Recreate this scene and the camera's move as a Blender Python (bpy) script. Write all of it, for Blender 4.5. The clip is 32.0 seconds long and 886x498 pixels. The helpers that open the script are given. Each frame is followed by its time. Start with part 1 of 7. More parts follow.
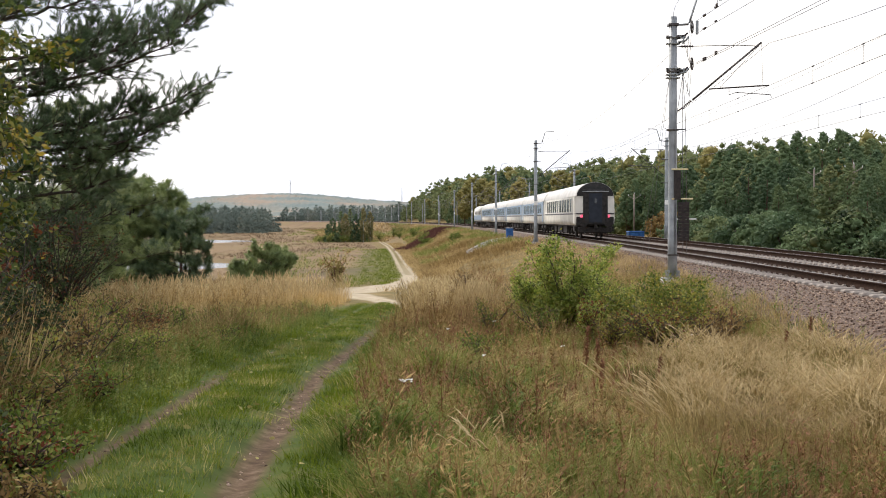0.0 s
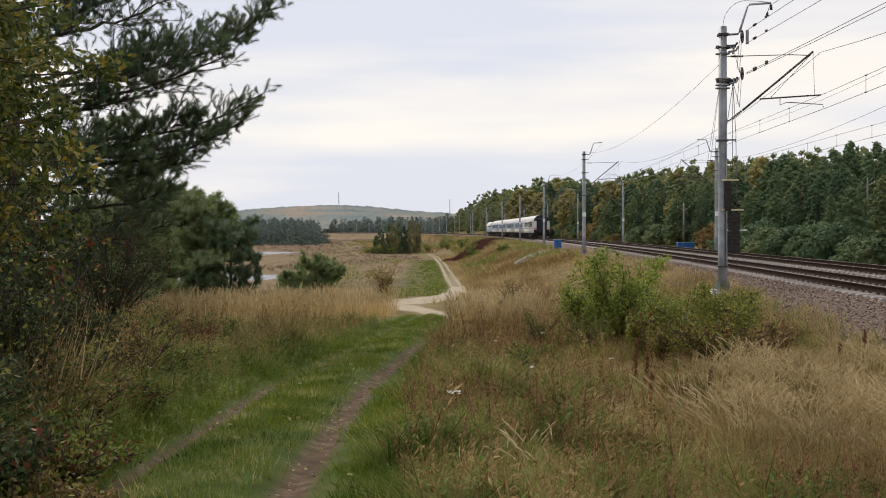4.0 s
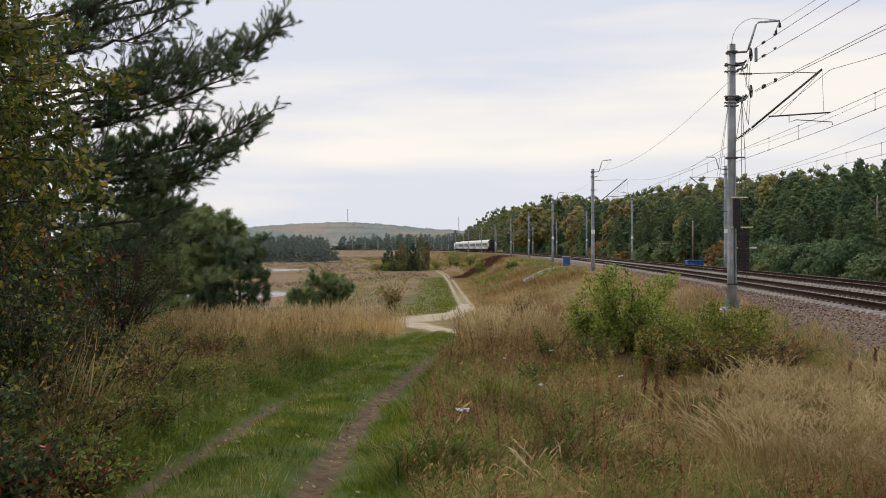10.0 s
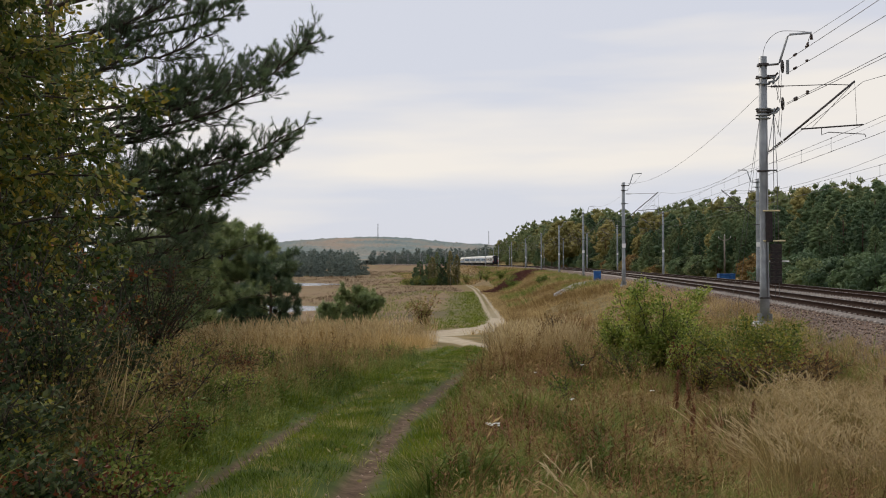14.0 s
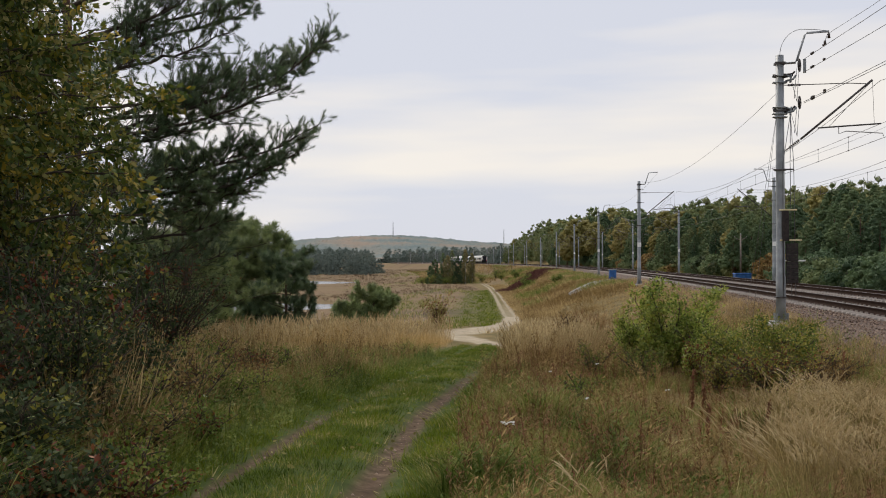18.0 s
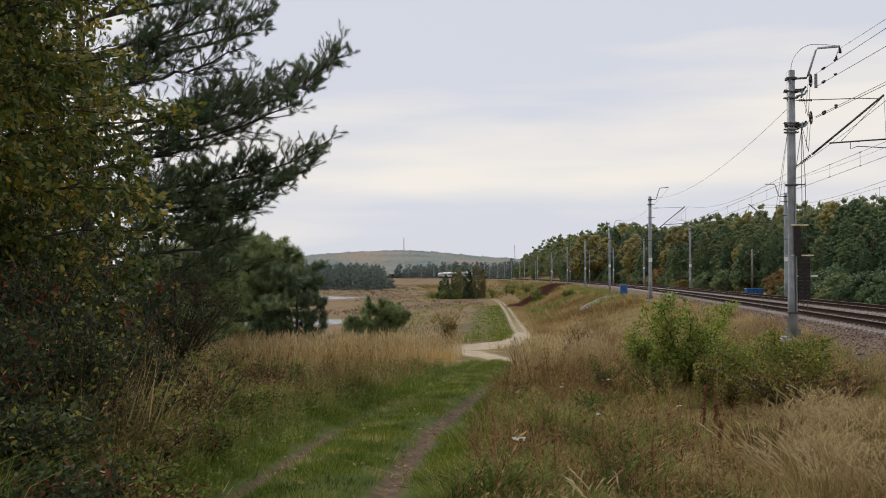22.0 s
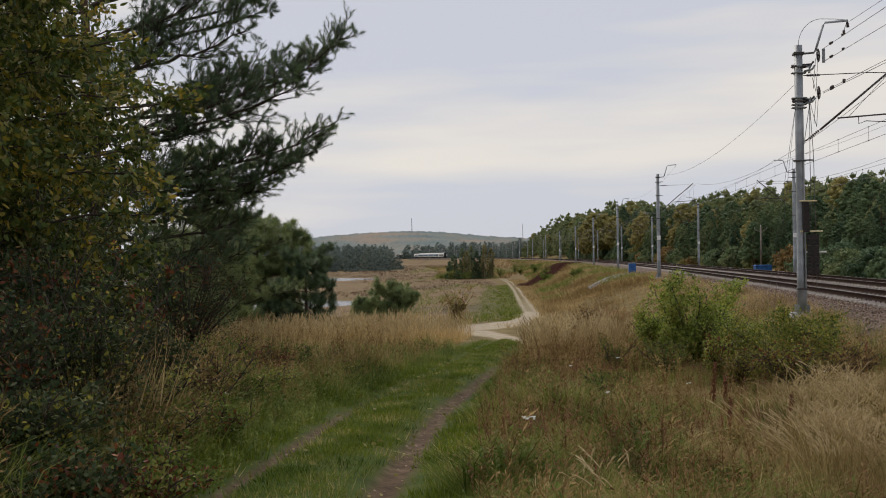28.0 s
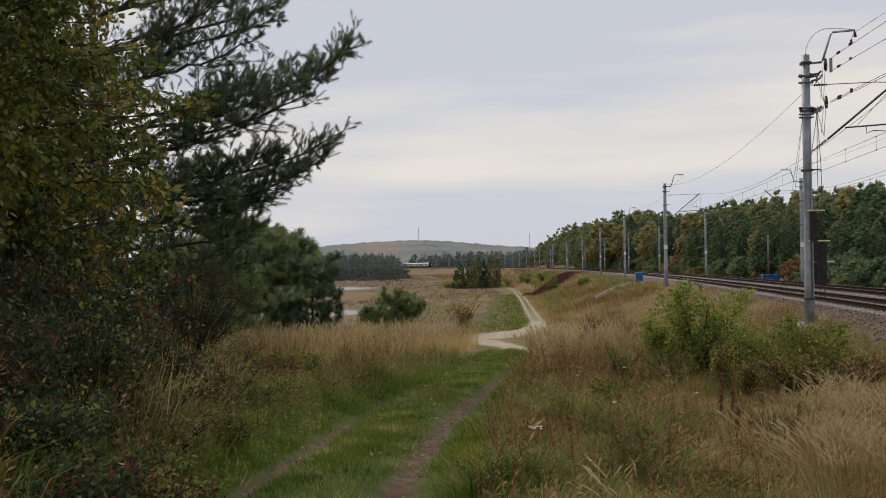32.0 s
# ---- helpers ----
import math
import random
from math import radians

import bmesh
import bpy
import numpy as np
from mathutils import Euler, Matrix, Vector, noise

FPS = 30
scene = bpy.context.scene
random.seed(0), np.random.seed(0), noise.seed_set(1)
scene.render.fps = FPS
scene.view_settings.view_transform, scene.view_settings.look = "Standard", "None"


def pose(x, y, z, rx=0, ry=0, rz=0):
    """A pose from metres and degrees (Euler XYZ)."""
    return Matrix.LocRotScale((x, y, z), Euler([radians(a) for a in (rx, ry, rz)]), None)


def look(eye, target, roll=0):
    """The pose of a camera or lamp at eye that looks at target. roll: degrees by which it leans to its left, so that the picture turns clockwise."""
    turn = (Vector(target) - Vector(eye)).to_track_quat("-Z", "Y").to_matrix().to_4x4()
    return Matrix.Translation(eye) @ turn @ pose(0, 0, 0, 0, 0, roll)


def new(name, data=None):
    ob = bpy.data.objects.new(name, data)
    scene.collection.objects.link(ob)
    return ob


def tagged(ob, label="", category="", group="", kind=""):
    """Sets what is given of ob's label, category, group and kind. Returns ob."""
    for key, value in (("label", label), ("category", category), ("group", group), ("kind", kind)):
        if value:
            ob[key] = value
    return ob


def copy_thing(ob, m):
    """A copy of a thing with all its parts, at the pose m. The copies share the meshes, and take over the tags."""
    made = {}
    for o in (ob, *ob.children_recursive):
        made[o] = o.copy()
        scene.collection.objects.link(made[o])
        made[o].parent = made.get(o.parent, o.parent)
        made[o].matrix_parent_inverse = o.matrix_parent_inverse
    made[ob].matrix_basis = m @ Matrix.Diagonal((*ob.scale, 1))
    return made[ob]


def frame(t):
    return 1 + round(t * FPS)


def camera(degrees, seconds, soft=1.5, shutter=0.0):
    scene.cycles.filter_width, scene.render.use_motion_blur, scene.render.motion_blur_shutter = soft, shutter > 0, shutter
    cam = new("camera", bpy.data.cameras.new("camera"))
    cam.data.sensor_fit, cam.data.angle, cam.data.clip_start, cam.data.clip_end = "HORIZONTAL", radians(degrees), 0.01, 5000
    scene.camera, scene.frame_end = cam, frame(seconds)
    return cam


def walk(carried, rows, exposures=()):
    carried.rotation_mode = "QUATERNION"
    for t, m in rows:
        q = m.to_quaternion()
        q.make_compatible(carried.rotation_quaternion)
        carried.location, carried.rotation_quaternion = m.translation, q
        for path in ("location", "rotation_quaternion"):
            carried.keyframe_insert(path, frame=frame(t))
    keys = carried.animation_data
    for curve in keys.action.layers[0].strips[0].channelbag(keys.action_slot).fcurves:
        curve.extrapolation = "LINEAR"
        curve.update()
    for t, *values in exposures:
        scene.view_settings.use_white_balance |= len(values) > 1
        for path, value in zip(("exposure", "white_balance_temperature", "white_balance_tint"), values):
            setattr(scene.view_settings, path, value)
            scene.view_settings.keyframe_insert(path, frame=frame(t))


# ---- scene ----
# Rail top is z = 0, the camera stands beside a grass lane at the origin.
EYE = 1.45
cam = camera(42.81, 32.0, soft=1.0)
PATH = [
    (0.0, pose(0, 0, EYE, 88.462, 0.137, -2.586)),
    (0.5, pose(0, 0, EYE, 88.284, 0.086, -2.288)),
    (1.0, pose(0, 0, EYE, 88.448, 0.139, -2.012)),
    (1.5, pose(0, 0, EYE, 88.418, 0.318, -1.839)),
    (2.0, pose(0, 0, EYE, 88.582, 0.261, -1.763)),
    (2.5, pose(0, 0, EYE, 88.749, 0.234, -1.645)),
    (3.0, pose(0, 0, EYE, 88.869, 0.339, -1.278)),
    (3.5, pose(0, 0, EYE, 88.910, 0.309, -0.645)),
    (5.5, pose(0, 0, EYE, 89.769, 0.103, 0.543)),
    (6.0, pose(0, 0, EYE, 89.848, 0.210, 0.712)),
    (6.5, pose(0, 0, EYE, 89.841, 0.229, 0.618)),
    (7.0, pose(0, 0, EYE, 89.765, 0.165, 0.565)),
    (7.5, pose(0, 0, EYE, 89.799, 0.247, 0.492)),
    (8.0, pose(0, 0, EYE, 89.923, -0.036, 0.424)),
    (8.5, pose(0, 0, EYE, 89.946, -0.073, 0.395)),
    (9.0, pose(0, 0, EYE, 89.970, -0.000, 0.000)),
    (9.5, pose(0, 0, EYE, 89.947, 0.108, 0.108)),
    (10.0, pose(0, 0, EYE, 89.931, 0.148, 0.283)),
    (10.5, pose(0, 0, EYE, 89.907, 0.203, 0.500)),
    (11.0, pose(0, 0, EYE, 89.868, 0.347, 0.904)),
    (11.5, pose(0, 0, EYE, 90.015, 0.245, 1.300)),
    (12.0, pose(0, 0, EYE, 90.215, 0.188, 1.546)),
    (12.5, pose(0, 0, EYE, 90.388, 0.029, 1.663)),
    (13.0, pose(0, 0, EYE, 90.504, -0.044, 1.768)),
    (13.5, pose(0, 0, EYE, 90.613, 0.171, 1.770)),
    (14.0, pose(0, 0, EYE, 90.658, 0.281, 1.813)),
    (14.5, pose(0, 0, EYE, 90.698, 0.260, 1.861)),
    (16.5, pose(0, 0, EYE, 90.333, 0.169, 2.297)),
    (17.0, pose(0, 0, EYE, 90.376, 0.211, 2.475)),
    (17.5, pose(0, 0, EYE, 90.465, 0.289, 2.614)),
    (18.0, pose(0, 0, EYE, 90.587, 0.136, 2.576)),
    (18.5, pose(0, 0, EYE, 90.714, 0.243, 2.594)),
    (19.0, pose(0, 0, EYE, 90.784, 0.212, 2.635)),
    (19.5, pose(0, 0, EYE, 90.896, 0.146, 2.690)),
    (20.0, pose(0, 0, EYE, 90.965, 0.028, 2.789)),
    (20.5, pose(0, 0, EYE, 91.051, 0.160, 2.906)),
    (21.0, pose(0, 0, EYE, 91.186, 0.252, 2.985)),
    (21.5, pose(0, 0, EYE, 91.291, 0.144, 3.046)),
    (22.0, pose(0, 0, EYE, 91.358, 0.101, 3.121)),
    (22.5, pose(0, 0, EYE, 91.376, 0.182, 3.116)),
    (23.0, pose(0, 0, EYE, 91.354, 0.129, 3.164)),
    (23.5, pose(0, 0, EYE, 91.212, 0.332, 3.181)),
    (24.0, pose(0, 0, EYE, 91.025, 0.401, 3.179)),
    (24.5, pose(0, 0, EYE, 90.865, 0.565, 3.185)),
    (25.0, pose(0, 0, EYE, 90.785, 0.605, 3.242)),
    (25.5, pose(0, 0, EYE, 90.792, 0.761, 3.295)),
    (27.5, pose(0, 0, EYE, 90.392, 0.846, 3.488)),
    (28.0, pose(0, 0, EYE, 90.367, 0.817, 3.538)),
    (28.5, pose(0, 0, EYE, 90.552, 0.783, 3.528)),
    (29.0, pose(0, 0, EYE, 90.630, 0.580, 3.518)),
    (29.5, pose(0, 0, EYE, 90.611, 0.605, 3.453)),
    (30.0, pose(0, 0, EYE, 90.646, 0.845, 3.548)),
    (30.5, pose(0, 0, EYE, 90.677, 0.695, 3.644)),
    (31.0, pose(0, 0, EYE, 90.744, 0.694, 3.777)),
    (31.5, pose(0, 0, EYE, 90.785, 0.772, 3.831)),
    (32.0, pose(0, 0, EYE, 90.837, 0.735, 3.883)),
]
walk(cam, PATH, exposures=[(0.0, 0.82), (0.7, 0.62), (2.0, 0.4), (5.0, 0.22), (9.0, 0.21), (12.0, 0.19), (13.0, 0.06), (15.0, 0.08), (21.0, 0.11), (24.0, -0.06), (32.0, -0.11)])

# ---- light: a thin overcast evening sky all round, with a weak wide sun behind it
world = bpy.data.worlds.new("world")
scene.world = world
world.use_nodes = True
wn, wl = world.node_tree.nodes, world.node_tree.links
wn.clear()
w_out = wn.new("ShaderNodeOutputWorld")
w_bg = wn.new("ShaderNodeBackground")
w_sky = wn.new("ShaderNodeTexSky")
w_sky.sky_type, w_sky.sun_disc = "NISHITA", False
w_sky.sun_elevation, w_sky.sun_rotation = radians(45), radians(-29)
w_tc = wn.new("ShaderNodeTexCoord")
w_map = wn.new("ShaderNodeMapping")
w_map.inputs["Scale"].default_value = (1.1, 1.1, 9.0)
w_noise = wn.new("ShaderNodeTexNoise")
w_noise.inputs["Scale"].default_value, w_noise.inputs["Detail"].default_value = 2.2, 4.0
w_noise.inputs["Roughness"].default_value = 0.45
w_ramp = wn.new("ShaderNodeValToRGB")
for e, (pos, col) in zip((w_ramp.color_ramp.elements[0], w_ramp.color_ramp.elements[1]),
                         ((0.39, (0.67, 0.69, 0.77, 1)), (0.62, (0.90, 0.845, 0.785, 1)))):
    e.position, e.color = pos, col
w_mul = wn.new("ShaderNodeMixRGB")
w_mul.blend_type = "MIX"
w_mul.inputs[0].default_value = 0.95
w_dim = wn.new("ShaderNodeMixRGB")
w_dim.blend_type, w_dim.inputs[0].default_value = "MULTIPLY", 1.0
w_dim.inputs[2].default_value = (0.1, 0.1, 0.1, 1)
wl.new(w_tc.outputs["Generated"], w_map.inputs["Vector"])
wl.new(w_map.outputs["Vector"], w_noise.inputs["Vector"])
w_sep = wn.new("ShaderNodeSeparateXYZ")
wl.new(w_tc.outputs["Generated"], w_sep.inputs[0])
w_prev = w_sep.outputs["Z"]
for op, value in (("SUBTRACT", 0.13), ("ABSOLUTE", 0.0), ("MINIMUM", 0.12), ("MULTIPLY", -1.7), ("ADD", 0.065)):
    w_m = wn.new("ShaderNodeMath")
    w_m.operation = op
    w_m.inputs[1].default_value = value
    wl.new(w_prev, w_m.inputs[0])
    w_prev = w_m.outputs[0]
w_sum = wn.new("ShaderNodeMath")
w_sum.operation = "ADD"
wl.new(w_noise.outputs["Fac"], w_sum.inputs[0])
wl.new(w_prev, w_sum.inputs[1])
wl.new(w_sum.outputs[0], w_ramp.inputs["Fac"])
wl.new(w_sky.outputs["Color"], w_dim.inputs[1])
wl.new(w_dim.outputs["Color"], w_mul.inputs[1])
wl.new(w_ramp.outputs["Color"], w_mul.inputs[2])
wl.new(w_mul.outputs["Color"], w_bg.inputs["Color"])
w_bg.inputs["Strength"].default_value = 0.95
wl.new(w_bg.outputs["Background"], w_out.inputs["Surface"])

sun = new("sun", bpy.data.lights.new("sun", "SUN"))
sun.data.energy, sun.data.angle, sun.data.color = 2.5, radians(24), (1.0, 0.91, 0.8)
sun.matrix_world = look((0, 0, 60), (22, -40, 14))


# ---- materials
def material(name, cols, rough=0.8, metal=0.0, scale=6.0, detail=5.0, bump=0.0, bump_scale=40.0, island=0.0, per_object=0.0,
             translucent=0.0, coords="Object", stretch=(1, 1, 1), spec=0.3):
    """A procedural surface: a colour ramp driven by noise, mixed with a random value per island or per object."""
    m = bpy.data.materials.new(name)
    m.use_nodes = True
    n, l = m.node_tree.nodes, m.node_tree.links
    bsdf = n["Principled BSDF"]
    bsdf.inputs["Roughness"].default_value, bsdf.inputs["Metallic"].default_value = rough, metal
    bsdf.inputs["Specular IOR Level"].default_value = spec
    tc = n.new("ShaderNodeTexCoord")
    mp = n.new("ShaderNodeMapping")
    mp.inputs["Scale"].default_value = stretch
    l.new(tc.outputs[coords], mp.inputs["Vector"])
    ns = n.new("ShaderNodeTexNoise")
    ns.inputs["Scale"].default_value, ns.inputs["Detail"].default_value = scale, detail
    l.new(mp.outputs["Vector"], ns.inputs["Vector"])
    fac = ns.outputs["Fac"]
    spread = n.new("ShaderNodeMapRange")
    spread.inputs["From Min"].default_value, spread.inputs["From Max"].default_value = 0.33, 0.67
    l.new(fac, spread.inputs["Value"])
    fac = spread.outputs["Result"]
    for amount, node, socket in ((island, "ShaderNodeNewGeometry", "Random Per Island"), (per_object, "ShaderNodeObjectInfo", "Random")):
        if amount:
            src = n.new(node)
            mix = n.new("ShaderNodeMix")
            mix.inputs["Factor"].default_value = amount
            l.new(fac, mix.inputs["A"])
            l.new(src.outputs[socket], mix.inputs["B"])
            fac = mix.outputs["Result"]
    ramp = n.new("ShaderNodeValToRGB")
    els = ramp.color_ramp.elements
    while len(els) < len(cols):
        els.new(0.5)
    for i, c in enumerate(cols):
        els[i].position = 0.1 + 0.8 * i / max(1, len(cols) - 1)
        els[i].color = c if len(c) == 4 else (*c, 1)
    l.new(fac, ramp.inputs["Fac"])
    l.new(ramp.outputs["Color"], bsdf.inputs["Base Color"])
    if bump:
        n2 = n.new("ShaderNodeTexNoise")
        n2.inputs["Scale"].default_value, n2.inputs["Detail"].default_value = bump_scale, 4.0
        l.new(mp.outputs["Vector"], n2.inputs["Vector"])
        b = n.new("ShaderNodeBump")
        b.inputs["Strength"].default_value, b.inputs["Distance"].default_value = bump, 0.02
        l.new(n2.outputs["Fac"], b.inputs["Height"])
        l.new(b.outputs["Normal"], bsdf.inputs["Normal"])
    if translucent:
        tr = n.new("ShaderNodeBsdfTranslucent")
        l.new(ramp.outputs["Color"], tr.inputs["Color"])
        mx = n.new("ShaderNodeMixShader")
        mx.inputs[0].default_value = translucent
        l.new(bsdf.outputs[0], mx.inputs[1])
        l.new(tr.outputs[0], mx.inputs[2])
        l.new(mx.outputs[0], n["Material Output"].inputs["Surface"])
    return m


M_STEEL = material("galvanised steel", [(0.22, 0.235, 0.245), (0.33, 0.345, 0.355)], 0.55, 0.3, 3, bump=0.1)
M_POLE_DARK = material("weathered pole", [(0.22, 0.24, 0.25), (0.33, 0.35, 0.36)], 0.65, 0.2, 2, bump=0.1)
M_WIRE = material("wire", [(0.12, 0.12, 0.13), (0.20, 0.20, 0.21)], 0.5, 0.6, 4)
M_IRON = material("dark iron", [(0.05, 0.045, 0.045), (0.10, 0.09, 0.085)], 0.6, 0.4, 8, bump=0.2)
M_INSUL = material("brown insulator", [(0.03, 0.02, 0.018), (0.06, 0.04, 0.03)], 0.25, 0.0, 8)
M_WEIGHT = material("rusty weights", [(0.02, 0.018, 0.018), (0.045, 0.034, 0.032)], 0.8, 0.0, 12, bump=0.3)
M_YELLOW = material("yellowed guide", [(0.62, 0.5, 0.25), (0.75, 0.66, 0.42)], 0.6, 0.0, 6)
M_WHITE = material("white plate", [(0.7, 0.7, 0.68), (0.8, 0.8, 0.78)], 0.5, 0.0, 6)
M_RAIL = material("rusty rail side", [(0.016, 0.009, 0.006), (0.038, 0.02, 0.013)], 0.8, 0.1, 14, bump=0.2, spec=0.04)
M_RAILTOP = material("polished rail top", [(0.13, 0.115, 0.105), (0.22, 0.205, 0.195)], 0.3, 0.9, 20)
M_SLEEPER = material("weathered concrete sleeper", [(0.19, 0.165, 0.145), (0.34, 0.30, 0.265)], 0.9, 0.0, 9, bump=0.3, per_object=0.3)
M_STONE = material("ballast stones", [(0.055, 0.035, 0.026), (0.165, 0.108, 0.08), (0.36, 0.265, 0.20)], 0.9, 0.0, 1.2, island=0.8, bump=0.2)
M_BALLAST = material("ballast bed", [(0.05, 0.033, 0.025), (0.10, 0.067, 0.05), (0.165, 0.12, 0.092)], 0.95, 0.0, 14, 8, bump=1.0, bump_scale=30)
M_CONCRETE = material("pale concrete", [(0.34, 0.33, 0.30), (0.48, 0.47, 0.44)], 0.9, 0.0, 5, bump=0.3)
M_BARK = material("pine bark", [(0.05, 0.035, 0.03), (0.15, 0.085, 0.055)], 0.95, 0.0, 12, bump=0.8, stretch=(1, 1, 0.3))
M_TWIG = material("dark twigs", [(0.035, 0.028, 0.022), (0.08, 0.06, 0.045)], 0.95, 0.0, 12)
M_NEEDLE = material("pine needles", [(0.03, 0.055, 0.024), (0.082, 0.128, 0.056), (0.165, 0.21, 0.09)], 0.6, 0.0, 0.9, island=0.55, translucent=0.2)
M_NEEDLE_YOUNG = material("young pine needles", [(0.085, 0.125, 0.044), (0.19, 0.245, 0.088), (0.33, 0.37, 0.145)], 0.6, 0.0, 0.9, island=0.55, translucent=0.2)
M_FOREST = material("forest needles", [(0.046, 0.08, 0.04), (0.085, 0.135, 0.064), (0.13, 0.18, 0.078), (0.20, 0.215, 0.088)], 0.8, 0.0, 0.25, island=0.25, per_object=0.6, translucent=0.3)
M_GOLD = material("autumn foliage", [(0.14, 0.14, 0.042), (0.26, 0.235, 0.075), (0.38, 0.30, 0.105)], 0.8, 0.0, 0.4, island=0.5, per_object=0.3, translucent=0.2)
# hill woods: base colours greyed and blued to carry the distance haze
M_HAZEWOOD = material("hazed far mixed wood", [(0.095, 0.13, 0.13), (0.12, 0.15, 0.143), (0.15, 0.157, 0.138), (0.21, 0.165, 0.125)], 0.95, 0.0, 0.007, 6)
# distant pines: lightened towards grey green, haze painted into the base colour
M_HAZEPINE = material("hazed far pine wood", [(0.115, 0.15, 0.138), (0.14, 0.175, 0.155), (0.175, 0.20, 0.168)], 0.95, 0.0, 0.03, 3, island=0.12, translucent=0.35)
M_DRY = material("dry grass", [(0.15, 0.10, 0.042), (0.38, 0.275, 0.125), (0.64, 0.49, 0.255)], 0.8, 0.0, 0.35, island=0.55, translucent=0.3, spec=0.08)
M_STRAW = material("faded bank grass", [(0.065, 0.053, 0.018), (0.265, 0.20, 0.08), (0.58, 0.46, 0.23)], 0.85, 0.0, 1.3, island=0.45, translucent=0.3, spec=0.08)
M_PLUME = material("grass plumes", [(0.25, 0.18, 0.09), (0.48, 0.37, 0.195), (0.72, 0.59, 0.35)], 0.9, 0.0, 0.5, island=0.5, translucent=0.3)
M_WEED = material("brown weeds", [(0.075, 0.046, 0.019), (0.23, 0.15, 0.06), (0.45, 0.33, 0.14)], 0.9, 0.0, 1.3, island=0.45, translucent=0.2, spec=0.08)
M_GREEN = material("green grass", [(0.042, 0.07, 0.006), (0.122, 0.172, 0.014), (0.25, 0.27, 0.034)], 0.7, 0.0, 1.3, island=0.45, translucent=0.3, spec=0.08)
M_MIXED = material("mixed low growth", [(0.032, 0.06, 0.010), (0.145, 0.20, 0.042), (0.26, 0.25, 0.075), (0.55, 0.46, 0.225)], 0.8, 0.0, 1.3, island=0.45, translucent=0.3, spec=0.08)
M_LEAF = material("shrub leaves", [(0.10, 0.155, 0.024), (0.26, 0.32, 0.058), (0.47, 0.46, 0.11)], 0.55, 0.0, 0.8, island=0.65, translucent=0.42)
M_LEAF_DARK = material("dark bramble leaves", [(0.016, 0.03, 0.011), (0.045, 0.068, 0.026), (0.12, 0.125, 0.055)], 0.75, 0.0, 0.9, island=0.6, translucent=0.15, spec=0.15)
M_LEAF_RED = material("red and orange leaves", [(0.07, 0.02, 0.012), (0.16, 0.045, 0.018), (0.27, 0.10, 0.028)], 0.6, 0.0, 1.2, island=0.7, translucent=0.25)
M_LEAF_YEL = material("yellowing leaves", [(0.065, 0.085, 0.016), (0.19, 0.20, 0.034), (0.42, 0.34, 0.06)], 0.6, 0.0, 0.7, island=0.6, translucent=0.3)
M_LEAF_HORN = material("hornbeam leaves", [(0.022, 0.04, 0.008), (0.06, 0.095, 0.016), (0.14, 0.16, 0.028), (0.40, 0.285, 0.03)], 0.6, 0.0, 0.9, island=0.6, translucent=0.25)
M_HERB = material("low herb leaves", [(0.045, 0.075, 0.015), (0.125, 0.175, 0.033), (0.27, 0.29, 0.07)], 0.6, 0.0, 1.3, island=0.45, translucent=0.3, spec=0.08)
M_DOCK = material("rust brown seed heads", [(0.11, 0.045, 0.022), (0.25, 0.11, 0.05)], 0.9, 0.0, 3, island=0.6)
M_BIRCH = material("pale autumn birch leaves", [(0.12, 0.125, 0.05), (0.21, 0.195, 0.08), (0.30, 0.26, 0.125)], 0.8, 0.0, 0.4, island=0.5, translucent=0.2)
M_HAY = material("orange tan reed grass", [(0.22, 0.135, 0.05), (0.47, 0.32, 0.13), (0.70, 0.52, 0.26)], 0.8, 0.0, 0.35, island=0.55, translucent=0.3, spec=0.08)
M_PANE = material("reflecting blue grey pane", [(0.10, 0.15, 0.20), (0.14, 0.20, 0.26)], 0.15, 0.0, 1, spec=0.6)
M_RUSTGRASS = material("rust red heath", [(0.06, 0.022, 0.018), (0.11, 0.04, 0.03), (0.16, 0.075, 0.05)], 0.9, 0.0, 0.5, island=0.6)
M_REED = material("brown reeds", [(0.09, 0.06, 0.036), (0.18, 0.122, 0.072), (0.27, 0.20, 0.12)], 0.9, 0.0, 0.08, island=0.5)
M_FLOWER = material("white flower heads", [(0.6, 0.6, 0.55), (0.78, 0.78, 0.72)], 0.8, 0.0, 9)
M_BLUE = material("blue plastic", [(0.015, 0.07, 0.22), (0.03, 0.12, 0.33)], 0.45, 0.0, 3)
M_CREAM = material("cream coach paint", [(0.52, 0.505, 0.45), (0.66, 0.645, 0.59)], 0.4, 0.0, 1.2, spec=0.5)
M_ROOF = material("pale coach roof", [(0.44, 0.435, 0.41), (0.56, 0.55, 0.53)], 0.5, 0.0, 0.8)
M_COACHBLUE = material("blue grey coach band", [(0.16, 0.25, 0.36), (0.22, 0.31, 0.42)], 0.35, 0.0, 1.0, spec=0.5)
M_COACHEND = material("dirty dark coach end", [(0.012, 0.012, 0.012), (0.03, 0.028, 0.026)], 0.8, 0.0, 4)
M_ENDDOOR = material("dark blue end door", [(0.006, 0.010, 0.018), (0.012, 0.018, 0.03)], 0.5, 0.0, 3)
M_UNDER = material("sooty underframe", [(0.012, 0.011, 0.010), (0.032, 0.028, 0.025)], 0.85, 0.0, 6)
M_GLASS = material("dark coach glass", [(0.02, 0.025, 0.03), (0.035, 0.04, 0.05)], 0.08, 0.0, 1, spec=0.6)
M_STRIPE = material("dark stripe", [(0.035, 0.03, 0.035), (0.05, 0.045, 0.05)], 0.5, 0.0, 2)
